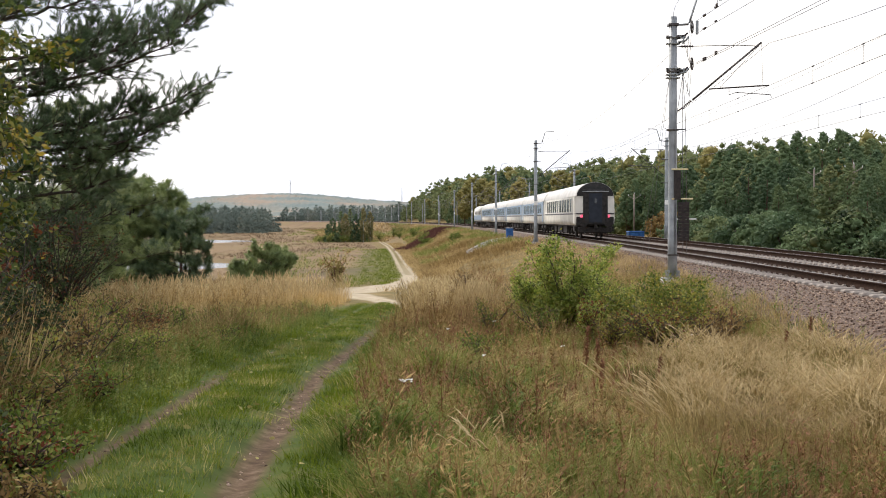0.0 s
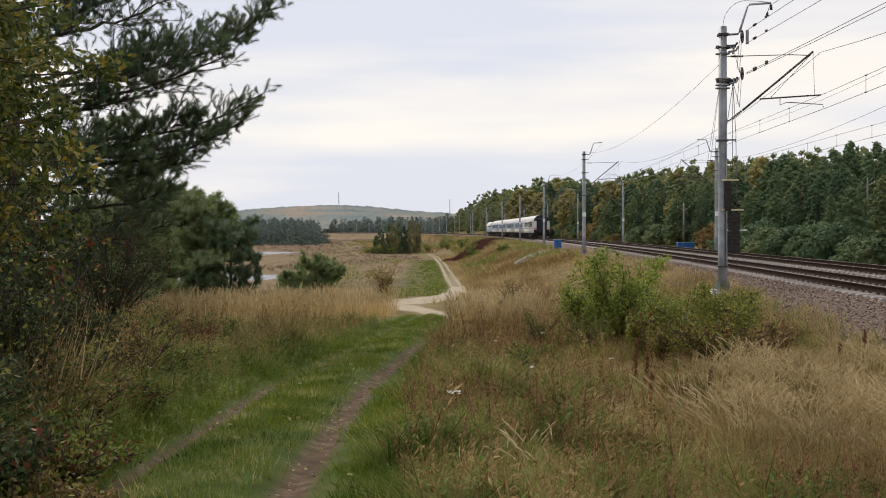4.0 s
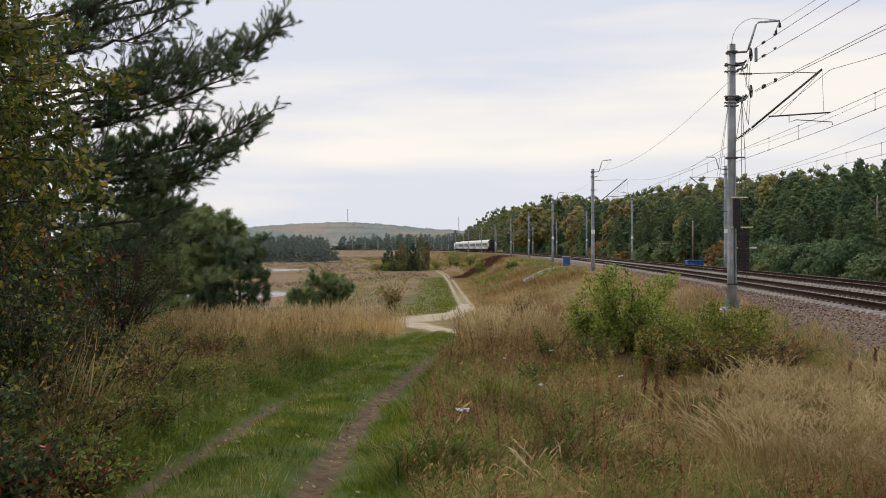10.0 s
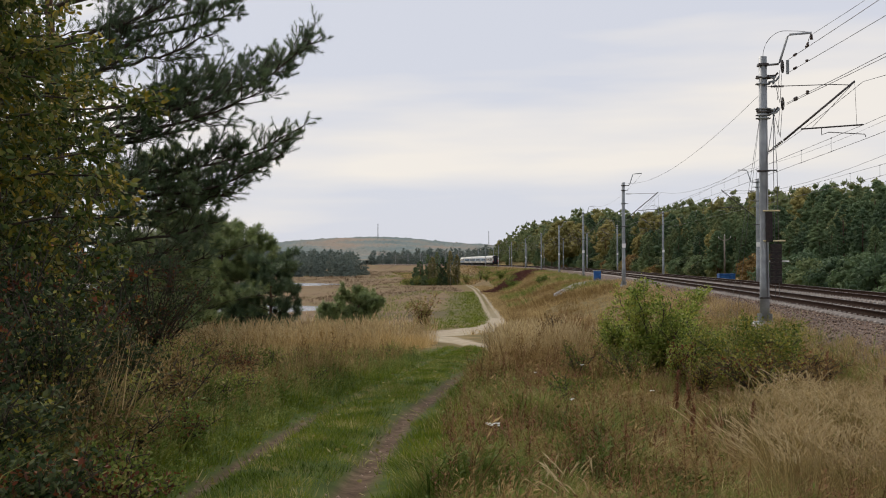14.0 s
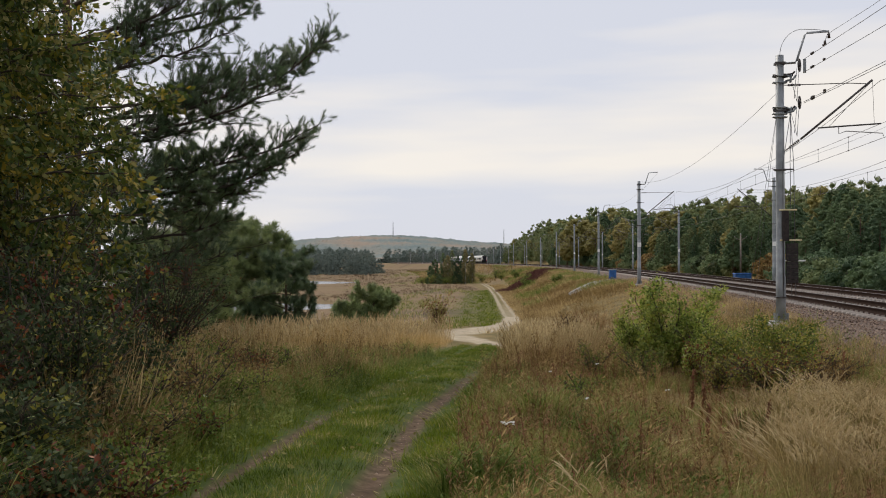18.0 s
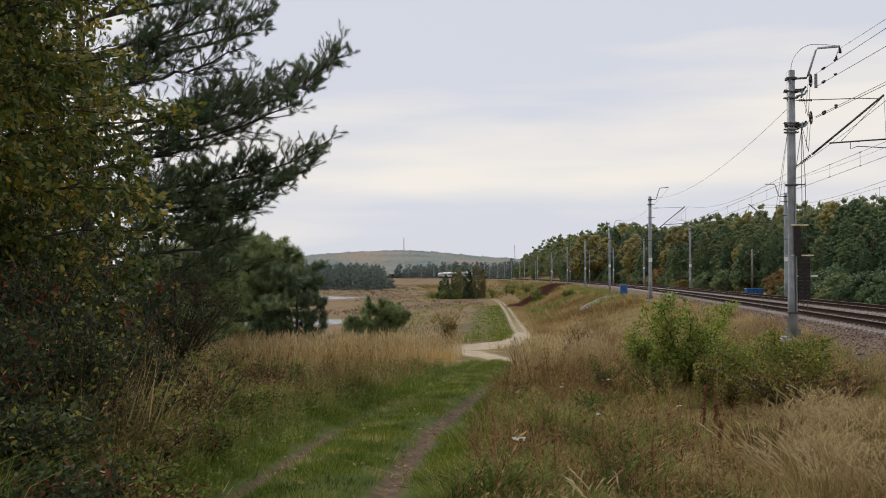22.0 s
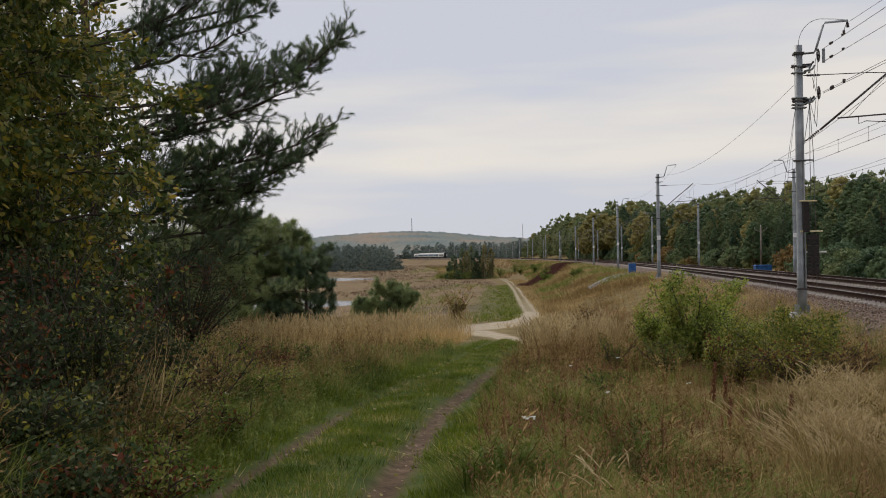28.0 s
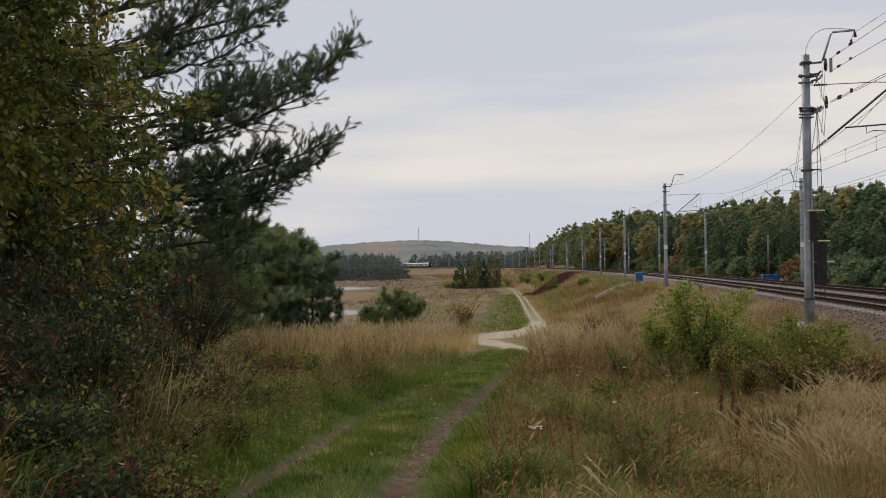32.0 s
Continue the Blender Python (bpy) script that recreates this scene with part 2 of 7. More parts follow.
M_WOODPOLE = material("grey wooden pole", [(0.16, 0.13, 0.11), (0.27, 0.23, 0.19)], 0.9, 0.0, 6, stretch=(1, 1, 0.2))

M_TAIL = bpy.data.materials.new("red tail lamp")
M_TAIL.use_nodes = True
tb = M_TAIL.node_tree.nodes["Principled BSDF"]
tb.inputs["Base Color"].default_value = (0.7, 0.05, 0.08, 1)
tb.inputs["Emission Color"].default_value = (1.0, 0.12, 0.22, 1)
tb.inputs["Emission Strength"].default_value = 0.7

M_WATER = bpy.data.materials.new("still water")
M_WATER.use_nodes = True
wb = M_WATER.node_tree.nodes["Principled BSDF"]
wb.inputs["Base Color"].default_value = (0.03, 0.035, 0.04, 1)
wb.inputs["Roughness"].default_value = 0.22
wb.inputs["Specular IOR Level"].default_value = 0.6
wnz = M_WATER.node_tree.nodes.new("ShaderNodeTexNoise")
wnz.inputs["Scale"].default_value = 1.5
wbp = M_WATER.node_tree.nodes.new("ShaderNodeBump")
wbp.inputs["Strength"].default_value, wbp.inputs["Distance"].default_value = 0.35, 0.05
M_WATER.node_tree.links.new(wnz.outputs["Fac"], wbp.inputs["Height"])
M_WATER.node_tree.links.new(wbp.outputs["Normal"], wb.inputs["Normal"])


# ---- mesh helpers
RNG = np.random.default_rng(7)


def mesh_from(name, verts, tris, mats, quads=None, smooth=False, index=None):
    """A mesh from arrays of corners and of three- or four-sided faces."""
    me = bpy.data.meshes.new(name)
    verts = np.asarray(verts, np.float32).reshape(-1, 3)
    faces = []
    loops, starts, totals = [], [], []
    n = 0
    for f, k in ((tris, 3), (quads, 4)):
        if f is not None and len(f):
            f = np.asarray(f, np.int32).reshape(-1, k)
            loops.append(f.ravel())
            starts.append(n + np.arange(len(f)) * k)
            totals.append(np.full(len(f), k))
            n += f.size
    loops, starts, totals = np.concatenate(loops), np.concatenate(starts), np.concatenate(totals)
    me.vertices.add(len(verts))
    me.vertices.foreach_set("co", verts.ravel())
    me.loops.add(len(loops))
    me.loops.foreach_set("vertex_index", loops.astype(np.int32))
    me.polygons.add(len(starts))
    me.polygons.foreach_set("loop_start", starts.astype(np.int32))
    me.polygons.foreach_set("loop_total", totals.astype(np.int32))
    for m in (mats if isinstance(mats, (list, tuple)) else [mats]):
        me.materials.append(m)
    if index is not None:
        me.polygons.foreach_set("material_index", np.asarray(index, np.int32))
    me.update(calc_edges=True)
    me.validate()
    if smooth:
        me.polygons.foreach_set("use_smooth", np.ones(len(me.polygons), bool))
    return me


def part(name, bm, mat, parent=None, label="", m=None, smooth=False):
    """Links a bmesh (or a ready mesh) as one object under its thing."""
    if isinstance(bm, bmesh.types.BMesh):
        me = bpy.data.meshes.new(name)
        bm.to_mesh(me)
        bm.free()
        me.materials.append(mat)
        if smooth:
            me.polygons.foreach_set("use_smooth", np.ones(len(me.polygons), bool))
    else:
        me = bm
    ob = new(name, me)
    if m is not None:
        ob.matrix_basis = m
    if parent is not None:
        ob.parent = parent
    if label:
        ob["label"] = label
    return ob


def thing(name, m, label, category, group="", kind=""):
    ob = new(name)
    ob.empty_display_size = 0.2
    ob.matrix_basis = m
    return tagged(ob, label, category, group, kind)


def add_box(bm, c, s, bevel=0.0, m=None):
    """A box with centre c and size s added to bm."""
    g = bmesh.ops.create_cube(bm, size=1.0, matrix=(m or Matrix()) @ Matrix.Translation(c) @ Matrix.Diagonal((*s, 1)))
    if bevel:
        es = list({e for v in g["verts"] for e in v.link_edges})
        bmesh.ops.bevel(bm, geom=es, offset=bevel, segments=1, affect="EDGES")
    return bm


def box(c, s, bevel=0.0, m=None):
    return add_box(bmesh.new(), c, s, bevel, m)


def tube_arrays(points, radii, sides=6, caps=True):
    """Corners and faces of a tube along a line of points."""
    P = np.asarray(points, float)
    r = np.broadcast_to(np.asarray(radii, float), (len(P),))
    d = np.gradient(P, axis=0)
    d /= np.maximum(np.linalg.norm(d, axis=1, keepdims=True), 1e-9)
    up = np.where(np.abs(d[:, 2:3]) > 0.9, np.array([[1.0, 0, 0]]), np.array([[0, 0, 1.0]]))
    a = np.cross(d, up)
    a /= np.linalg.norm(a, axis=1, keepdims=True)
    b = np.cross(d, a)
    ang = np.arange(sides) * 2 * np.pi / sides
    V = P[:, None] + r[:, None, None] * (np.cos(ang)[None, :, None] * a[:, None] + np.sin(ang)[None, :, None] * b[:, None])
    n = len(P)
    i, j = np.meshgrid(np.arange(n - 1), np.arange(sides), indexing="ij")
    q = np.stack([i * sides + j, (i + 1) * sides + j, (i + 1) * sides + (j + 1) % sides, i * sides + (j + 1) % sides], -1).reshape(-1, 4)
    V = V.reshape(-1, 3)
    t = []
    if caps:
        for base, off in ((0, 1), ((n - 1) * sides, -1)):
            t += [(base, base + k, base + k + 1)[::off] for k in range(1, sides - 1)]
    return V, q, np.array(t, int).reshape(-1, 3)


def tubes(name, lines, mat, smooth=True):
    """One mesh of several tubes: (points, radii, sides)."""
    VV, QQ, TT, n = [], [], [], 0
    for pts, r, s in lines:
        V, q, t = tube_arrays(pts, r, s)
        VV.append(V), QQ.append(q + n), TT.append(t + n)
        n += len(V)
    return mesh_from(name, np.concatenate(VV), np.concatenate(TT), mat, np.concatenate(QQ), smooth)


def scatter(name, templates, pos, yaw, size, mat, lean=None, pick=None):
    """One mesh of many copies of the templates (corners, triangles), each at its place, turn and size."""
    N = len(pos)
    pick = RNG.integers(0, len(templates), N) if pick is None else pick
    lean = np.zeros((N, 2)) if lean is None else lean
    size = np.asarray(size, float)
    size = np.repeat(size[:, None], 3, 1) if size.ndim == 1 else size
    VV, TT, n = [], [], 0
    for k, (V, T) in enumerate(templates):
        w = np.where(pick == k)[0]
        if not len(w):
            continue
        c, s = np.cos(yaw[w])[:, None], np.sin(yaw[w])[:, None]
        S = V[None] * size[w][:, None]
        X, Y, Z = S[..., 0] * c - S[..., 1] * s, S[..., 0] * s + S[..., 1] * c, S[..., 2]
        X, Y = X + lean[w, 0:1] * Z, Y + lean[w, 1:2] * Z
        A = np.stack([X, Y, Z], -1) + pos[w][:, None]
        VV.append(A.reshape(-1, 3))
        TT.append((T[None] + (n + np.arange(len(w)) * len(V))[:, None, None]).reshape(-1, 3))
        n += len(w) * len(V)
    return mesh_from(name, np.concatenate(VV), np.concatenate(TT), mat)


# ---- the lie of the land
def track_x(y):
    """Centre of the near track; it bends to the left with distance."""
    y = np.asarray(y, float)
    q = np.clip(y, 0, 366)
    e = np.maximum(y - 366, 0)
    near = 17.55 - np.where(q < 215, 0.000165, 0.0001557) * (q - 215) ** 2
    return near + np.minimum(y, 0) * 0.071 - 0.047 * e - 0.00018 * e * e


def lane_x(y):
    return np.interp(y, [-60, 10, 16, 26, 45, 60, 80, 103, 140, 177, 215, 255, 400], [-1.9, -1.78, -1.72, -1.15, -0.1, 0.2, 0.35, 1.15, 1.45, 1.3, 0.4, -0.9, -12])


def road_x(y):
    """Centre of the sand track that comes in from the left and bends away along the embankment."""
    return np.interp(y, [56, 58, 60, 63, 69, 80, 95, 123, 180, 244, 300, 400], [-12, -7.0, -4.5, -2.2, 0.2, 1.25, 1.5, 1.15, 0.5, -0.7, -3.0, -12])


def line_gap(x, y, pts, squeeze=0.15):
    """Distance to a broken line, with the lengths along y squeezed."""
    best = np.full(np.shape(x), 1e9)
    for (x0, y0), (x1, y1) in zip(pts[:-1], pts[1:]):
        dx, dy = x1 - x0, (y1 - y0) * squeeze
        px, py = x - x0, (y - y0) * squeeze
        f = np.clip((px * dx + py * dy) / (dx * dx + dy * dy), 0, 1)
        best = np.minimum(best, np.hypot(px - f * dx, py - f * dy))
    return best


def sand_cover(x, y):
    """How far the ground is bare sand: the crossing with its two arms, then two wheel marks with grass between."""
    n = wobble(x * 1.7, y * 0.6)
    arm = line_gap(x, y, [(-16, 57), (-4.5, 60.5), (-2.2, 63), (0.2, 69), (1.25, 80), (1.45, 92)])
    spur = line_gap(x, y, [(-4.0, 58), (-1.6, 54), (-0.7, 50), (0.35, 43.5)])
    a = smooth(1.12, 0.8, arm / 0.82 + 0.22 * n)
    b = smooth(1.12, 0.75, spur / np.interp(y, [43, 50, 56], [0.30, 0.42, 0.6]) + 0.25 * n)
    gap = np.abs(x - road_x(y))
    wheels = np.exp(-((gap - 0.45) / 0.24) ** 4) * smooth(84, 92, y) * smooth(330, 280, y) * (0.8 + 0.2 * n)
    return np.clip(np.maximum.reduce([a, b, wheels, 0.45 * smooth(0.9, 0.4, gap) * smooth(84, 92, y) * smooth(150, 100, y)]), 0, 1)


def lane_z(y):
    return np.interp(y, [-60, 0, 9, 16, 26, 45, 60, 103, 177, 255, 320, 3000], [-0.2, -0.3, -0.47, -0.75, -1.17, -1.95, -2.45, -3.55, -4.05, -4.5, -4.75, -4.75])


def smooth(a, b, v):
    t = np.clip((v - a) / (b - a), 0, 1)
    return t * t * (3 - 2 * t)


WATER_Z = -4.9


def pond(x, y):
    """Depth mask of the ponds."""
    a = ((x + 38) / 20) ** 2 + ((y - 146) / 24) ** 2
    b = ((x + 84) / 43) ** 2 + ((y - 322) / 34) ** 2
    c = ((x + 78) / 18) ** 2 + ((y - 185) / 26) ** 2
    return np.maximum.reduce([1 - a, 1 - b, 1 - c])


def wobble(x, y):
    return (np.sin(x * 0.9 + 1.3 * np.sin(y * 0.35)) * np.cos(y * 0.55 + 0.7 * np.sin(x * 0.5)) * 0.5 + np.sin(x * 2.3 + y * 1.1) * np.cos(y * 1.9 - x * 0.7) * 0.25)


def land(x, y):
    x, y = np.asarray(x, float), np.asarray(y, float)
    u = x - track_x(y)
    lx, lz = lane_x(y), lane_z(y)
    # left: falls to the wet meadow
    left = lz - 0.02 * np.clip(lx - 1.6 - x, 0, 40) * smooth(20, 120, y)
    left = np.maximum(left, -4.72)
    # between the lane and the railway: a bank that grows into the embankment
    edge = -4.3
    span = np.maximum(track_x(y) + edge - (lx + 1.5), 1.0)
    k = np.clip((x - lx - 1.5) / span, 0, 1)
    steep = smooth(60, 150, y)
    bank = lz + (-0.8 - lz) * (k * (1 - steep) + steep * smooth(0.0, 1.0, np.clip(k * 1.15, 0, 1)))
    hump = 0.16 * np.exp(-((k - 0.12) / 0.1) ** 2) * smooth(30, 8, y)
    z = np.where(x < lx + 1.5, left, bank + hump)
    # beyond the curve, where the railway swings left over the meadow
    away = smooth(300, 380, y)
    d = np.where(u < 0, -u - 4.3, u - 8.3)
    emb = np.maximum(-0.8 - np.maximum(d, 0) * 0.42, -4.72)
    z = z * (1 - away) + emb * away
    # formation
    z = np.where((u > edge) & (u < 8.3), -0.8, z)
    # right: shallow ditch, then the wooded rise
    r = u - 8.3
    rise = 4.5 * smooth(4, 18, r) * smooth(120, 320, y) * smooth(900, 600, y) + 5.0 * smooth(14, 75, r) * smooth(-40, 160, y) * smooth(900, 500, y) + 10 * smooth(60, 260, r) * smooth(60, 260, y) * smooth(1100, 600, y)
    right = -0.8 - 0.5 * smooth(0, 2.5, r) + 0.5 * smooth(3.5, 9, r) + rise
    z = np.where(u >= 8.3, right, z)
    z = np.where((u >= 8.3) & (y > 560), np.minimum(z, right * smooth(900, 560, y) + emb * smooth(560, 900, y)), z)
    # far hills
    z = z + 25 * np.exp(-(((x + 250) / 200) ** 2)) * smooth(1250, 2050, y) + 24 * smooth(1250, 2300, y)
    # ponds
    p = pond(x, y)
    z = np.where((p > -0.25) & (u < -14), np.minimum(z, -4.72 - 0.8 * smooth(-0.25, 0.3, p)), z)
    # small unevenness and the two wheel ruts of the lane
    lane = np.abs(x - lx)
    rut = np.exp(-((lane - 0.68) / 0.16) ** 2) * smooth(52, 40, y)
    z = z + 0.055 * smooth(0.62, 0.3, lane) * smooth(56, 44, y) + 0.24 * smooth(lx - 1.0, lx - 2.3, x) * smooth(34, 18, y) * smooth(-6, 4, y)
    z = z + 0.05 * wobble(x, y) * smooth(1.0, 2.2, lane) * smooth(60, 20, np.abs(y)) * (u < edge) - 0.05 * rut
    return z


def place(x, y, dz=0.0):
    return (float(x), float(y), float(land(x, y)) + dz)


def build_ground():
    def axis(lo, hi, n, fine):
        a, b = np.arcsinh(lo / fine), np.arcsinh(hi / fine)
        return np.sinh(np.linspace(a, b, n)) * fine
    xs = axis(-1500, 1500, 460, 2.6)
    ys = np.concatenate([np.linspace(-120, 3, 24), 3 + axis(0, 3200, 360, 22.0)[1:]])
    X, Y = np.meshgrid(xs, ys)
    Z = land(X, Y)
    V = np.stack([X, Y, Z], -1).reshape(-1, 3)
    nx, ny = len(xs), len(ys)
    i, j = np.meshgrid(np.arange(ny - 1), np.arange(nx - 1), indexing="ij")
    q = np.stack([i * nx + j, i * nx + j + 1, (i + 1) * nx + j + 1, (i + 1) * nx + j], -1).reshape(-1, 4)
    me = mesh_from("ground", V, None, ground_material(), q, True)
    x, y = V[:, 0], V[:, 1]
    u = x - track_x(y)
    lane = np.abs(x - lane_x(y))
    n = wobble(x * 1.7, y * 1.7)
    ruts = np.exp(-((lane - 0.68) / (np.where(x < lane_x(y), 0.095, 0.145) + 0.018 * n)) ** 4) * np.where(x < lane_x(y), smooth(19.5, 14.5, y), smooth(33, 22, y)) * (0.85 + 0.15 * smooth(-0.75, 0.1, n + 0.3))
    sand = sand_cover(x, y)
    lush = smooth(1.9, 1.2, lane) * smooth(49, 42, y) + 0.6 * smooth(-0.8, 0.4, n + 0.2) * smooth(3.9, 1.2, np.abs(x - road_x(y) + 2.6)) * smooth(70, 90, y) * smooth(240, 180, y) * (x < road_x(y))
    meadow = (smooth(60, 110, y) * (x < lane_x(y) - 3) + smooth(250, 330, y) * (u < -6)) * smooth(1200, 1140, y)
    hazed_canopy = smooth(1140, 1200, y)
    for key, v in (("rut", ruts), ("sand", sand), ("lush", lush), ("meadow", meadow), ("hazed_canopy", hazed_canopy)):
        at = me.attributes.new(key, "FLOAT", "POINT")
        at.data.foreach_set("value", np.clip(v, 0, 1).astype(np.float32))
    return tagged(part("ground", me, None), "rolling ground with dry grass, a green lane and brown meadow", "ground", kind="structure")


def ground_material():
    m = bpy.data.materials.new("ground")
    m.use_nodes = True
    n, l = m.node_tree.nodes, m.node_tree.links
    bsdf = n["Principled BSDF"]
    bsdf.inputs["Roughness"].default_value = 0.95
    bsdf.inputs["Specular IOR Level"].default_value = 0.1
    tc = n.new("ShaderNodeTexCoord")

    def noise_ramp(scale, cols, detail=8):
        a = n.new("ShaderNodeTexNoise")
        a.inputs["Scale"].default_value, a.inputs["Detail"].default_value = scale, detail
        a.inputs["Roughness"].default_value = 0.7
        l.new(tc.outputs["Object"], a.inputs["Vector"])
        r = n.new("ShaderNodeValToRGB")
        while len(r.color_ramp.elements) < len(cols):
            r.color_ramp.elements.new(0.5)
        for i, c in enumerate(cols):
            r.color_ramp.elements[i].position = 0.3 + 0.4 * i / (len(cols) - 1)
            r.color_ramp.elements[i].color = (*c, 1)
        l.new(a.outputs["Fac"], r.inputs["Fac"])
        return r.outputs["Color"]
    col = noise_ramp(0.6, [(0.06, 0.055, 0.018), (0.14, 0.105, 0.042), (0.25, 0.18, 0.08)])
    # the far hill ground repeats the wood's colours, painted haze included
    for key, other in (("hazed_canopy", noise_ramp(0.006, [(0.095, 0.13, 0.13), (0.12, 0.15, 0.143), (0.15, 0.157, 0.138), (0.21, 0.165, 0.125)])), ("meadow", noise_ramp(0.05, [(0.075, 0.06, 0.032), (0.18, 0.122, 0.068), (0.14, 0.12, 0.052)])),
                       ("lush", noise_ramp(1.6, [(0.03, 0.048, 0.008), (0.05, 0.076, 0.013), (0.10, 0.095, 0.03)])),
                       ("rut", noise_ramp(5.0, [(0.035, 0.021, 0.012), (0.09, 0.058, 0.037), (0.185, 0.132, 0.092)])),
                       ("sand", noise_ramp(2.0, [(0.21, 0.175, 0.12), (0.33, 0.28, 0.20), (0.43, 0.37, 0.28)]))):
        at = n.new("ShaderNodeAttribute")
        at.attribute_name = key
        mx = n.new("ShaderNodeMix")
        mx.data_type = "RGBA"
        l.new(at.outputs["Fac"], mx.inputs["Factor"])
        l.new(col, mx.inputs["A"])
        l.new(other, mx.inputs["B"])
        col = mx.outputs["Result"]
    l.new(col, bsdf.inputs["Base Color"])
    nz = n.new("ShaderNodeTexNoise")
    nz.inputs["Scale"].default_value, nz.inputs["Detail"].default_value = 9.0, 8.0
    l.new(tc.outputs["Object"], nz.inputs["Vector"])
    b = n.new("ShaderNodeBump")
    b.inputs["Strength"].default_value, b.inputs["Distance"].default_value = 0.2, 0.03
    l.new(nz.outputs["Fac"], b.inputs["Height"])
    l.new(b.outputs["Normal"], bsdf.inputs["Normal"])
    return m


build_ground()
for cx, cy, rx, ry in ((-38, 146, 22.5, 27), (-84, 322, 48, 38), (-78, 185, 20, 29)):
    ang = np.linspace(0, 2 * np.pi, 49)[:-1]
    V = np.concatenate([[[cx, cy, WATER_Z]], np.stack([cx + rx * np.cos(ang), cy + ry * np.sin(ang), np.full(48, WATER_Z)], 1)])
    T = [(0, k + 1, (k + 1) % 48 + 1) for k in range(48)]
    tagged(part("water", mesh_from("water", V, T, M_WATER), None), "still grey pond water between brown reeds", "water", kind="structure")


# ---- the railway
def track_point(y, off, z):
    """A place beside the near track's centre line, off metres to its right."""
    y = np.asarray(y, float)
    m = (track_x(y + 0.5) - track_x(y - 0.5))
    k = 1 / np.sqrt(1 + m * m)
    return np.stack([track_x(y) + off * k, y - off * m * k, np.broadcast_to(z, y.shape)], -1)


def track_pose(y, off=0.0, z=0.0):
    p = track_point(np.array([float(y)]), off, z)[0]
    m = float(track_x(y + 0.5) - track_x(y - 0.5))
    return Matrix.Translation(p) @ Matrix.Rotation(-math.atan(m), 4, "Z")


TRACK_Y = np.concatenate([np.arange(-60, 120, 2.0), np.arange(120, 420, 5.0), np.arange(420, 1010, 10.0)])


def sweep(name, profile, mat, off=0.0, closed=True, ys=TRACK_Y):
    """A section (offset, height) drawn along the track."""
    rings = [track_point(ys, off + a, b) for a, b in profile]
    V = np.stack(rings, 1).reshape(-1, 3)
    k, n = len(profile), len(ys)
    cols = k if closed else k - 1
    i, j = np.meshgrid(np.arange(n - 1), np.arange(cols), indexing="ij")
    q = np.stack([i * k + j, i * k + (j + 1) % k, (i + 1) * k + (j + 1) % k, (i + 1) * k + j], -1).reshape(-1, 4)
    return mesh_from(name, V, None, mat, q)


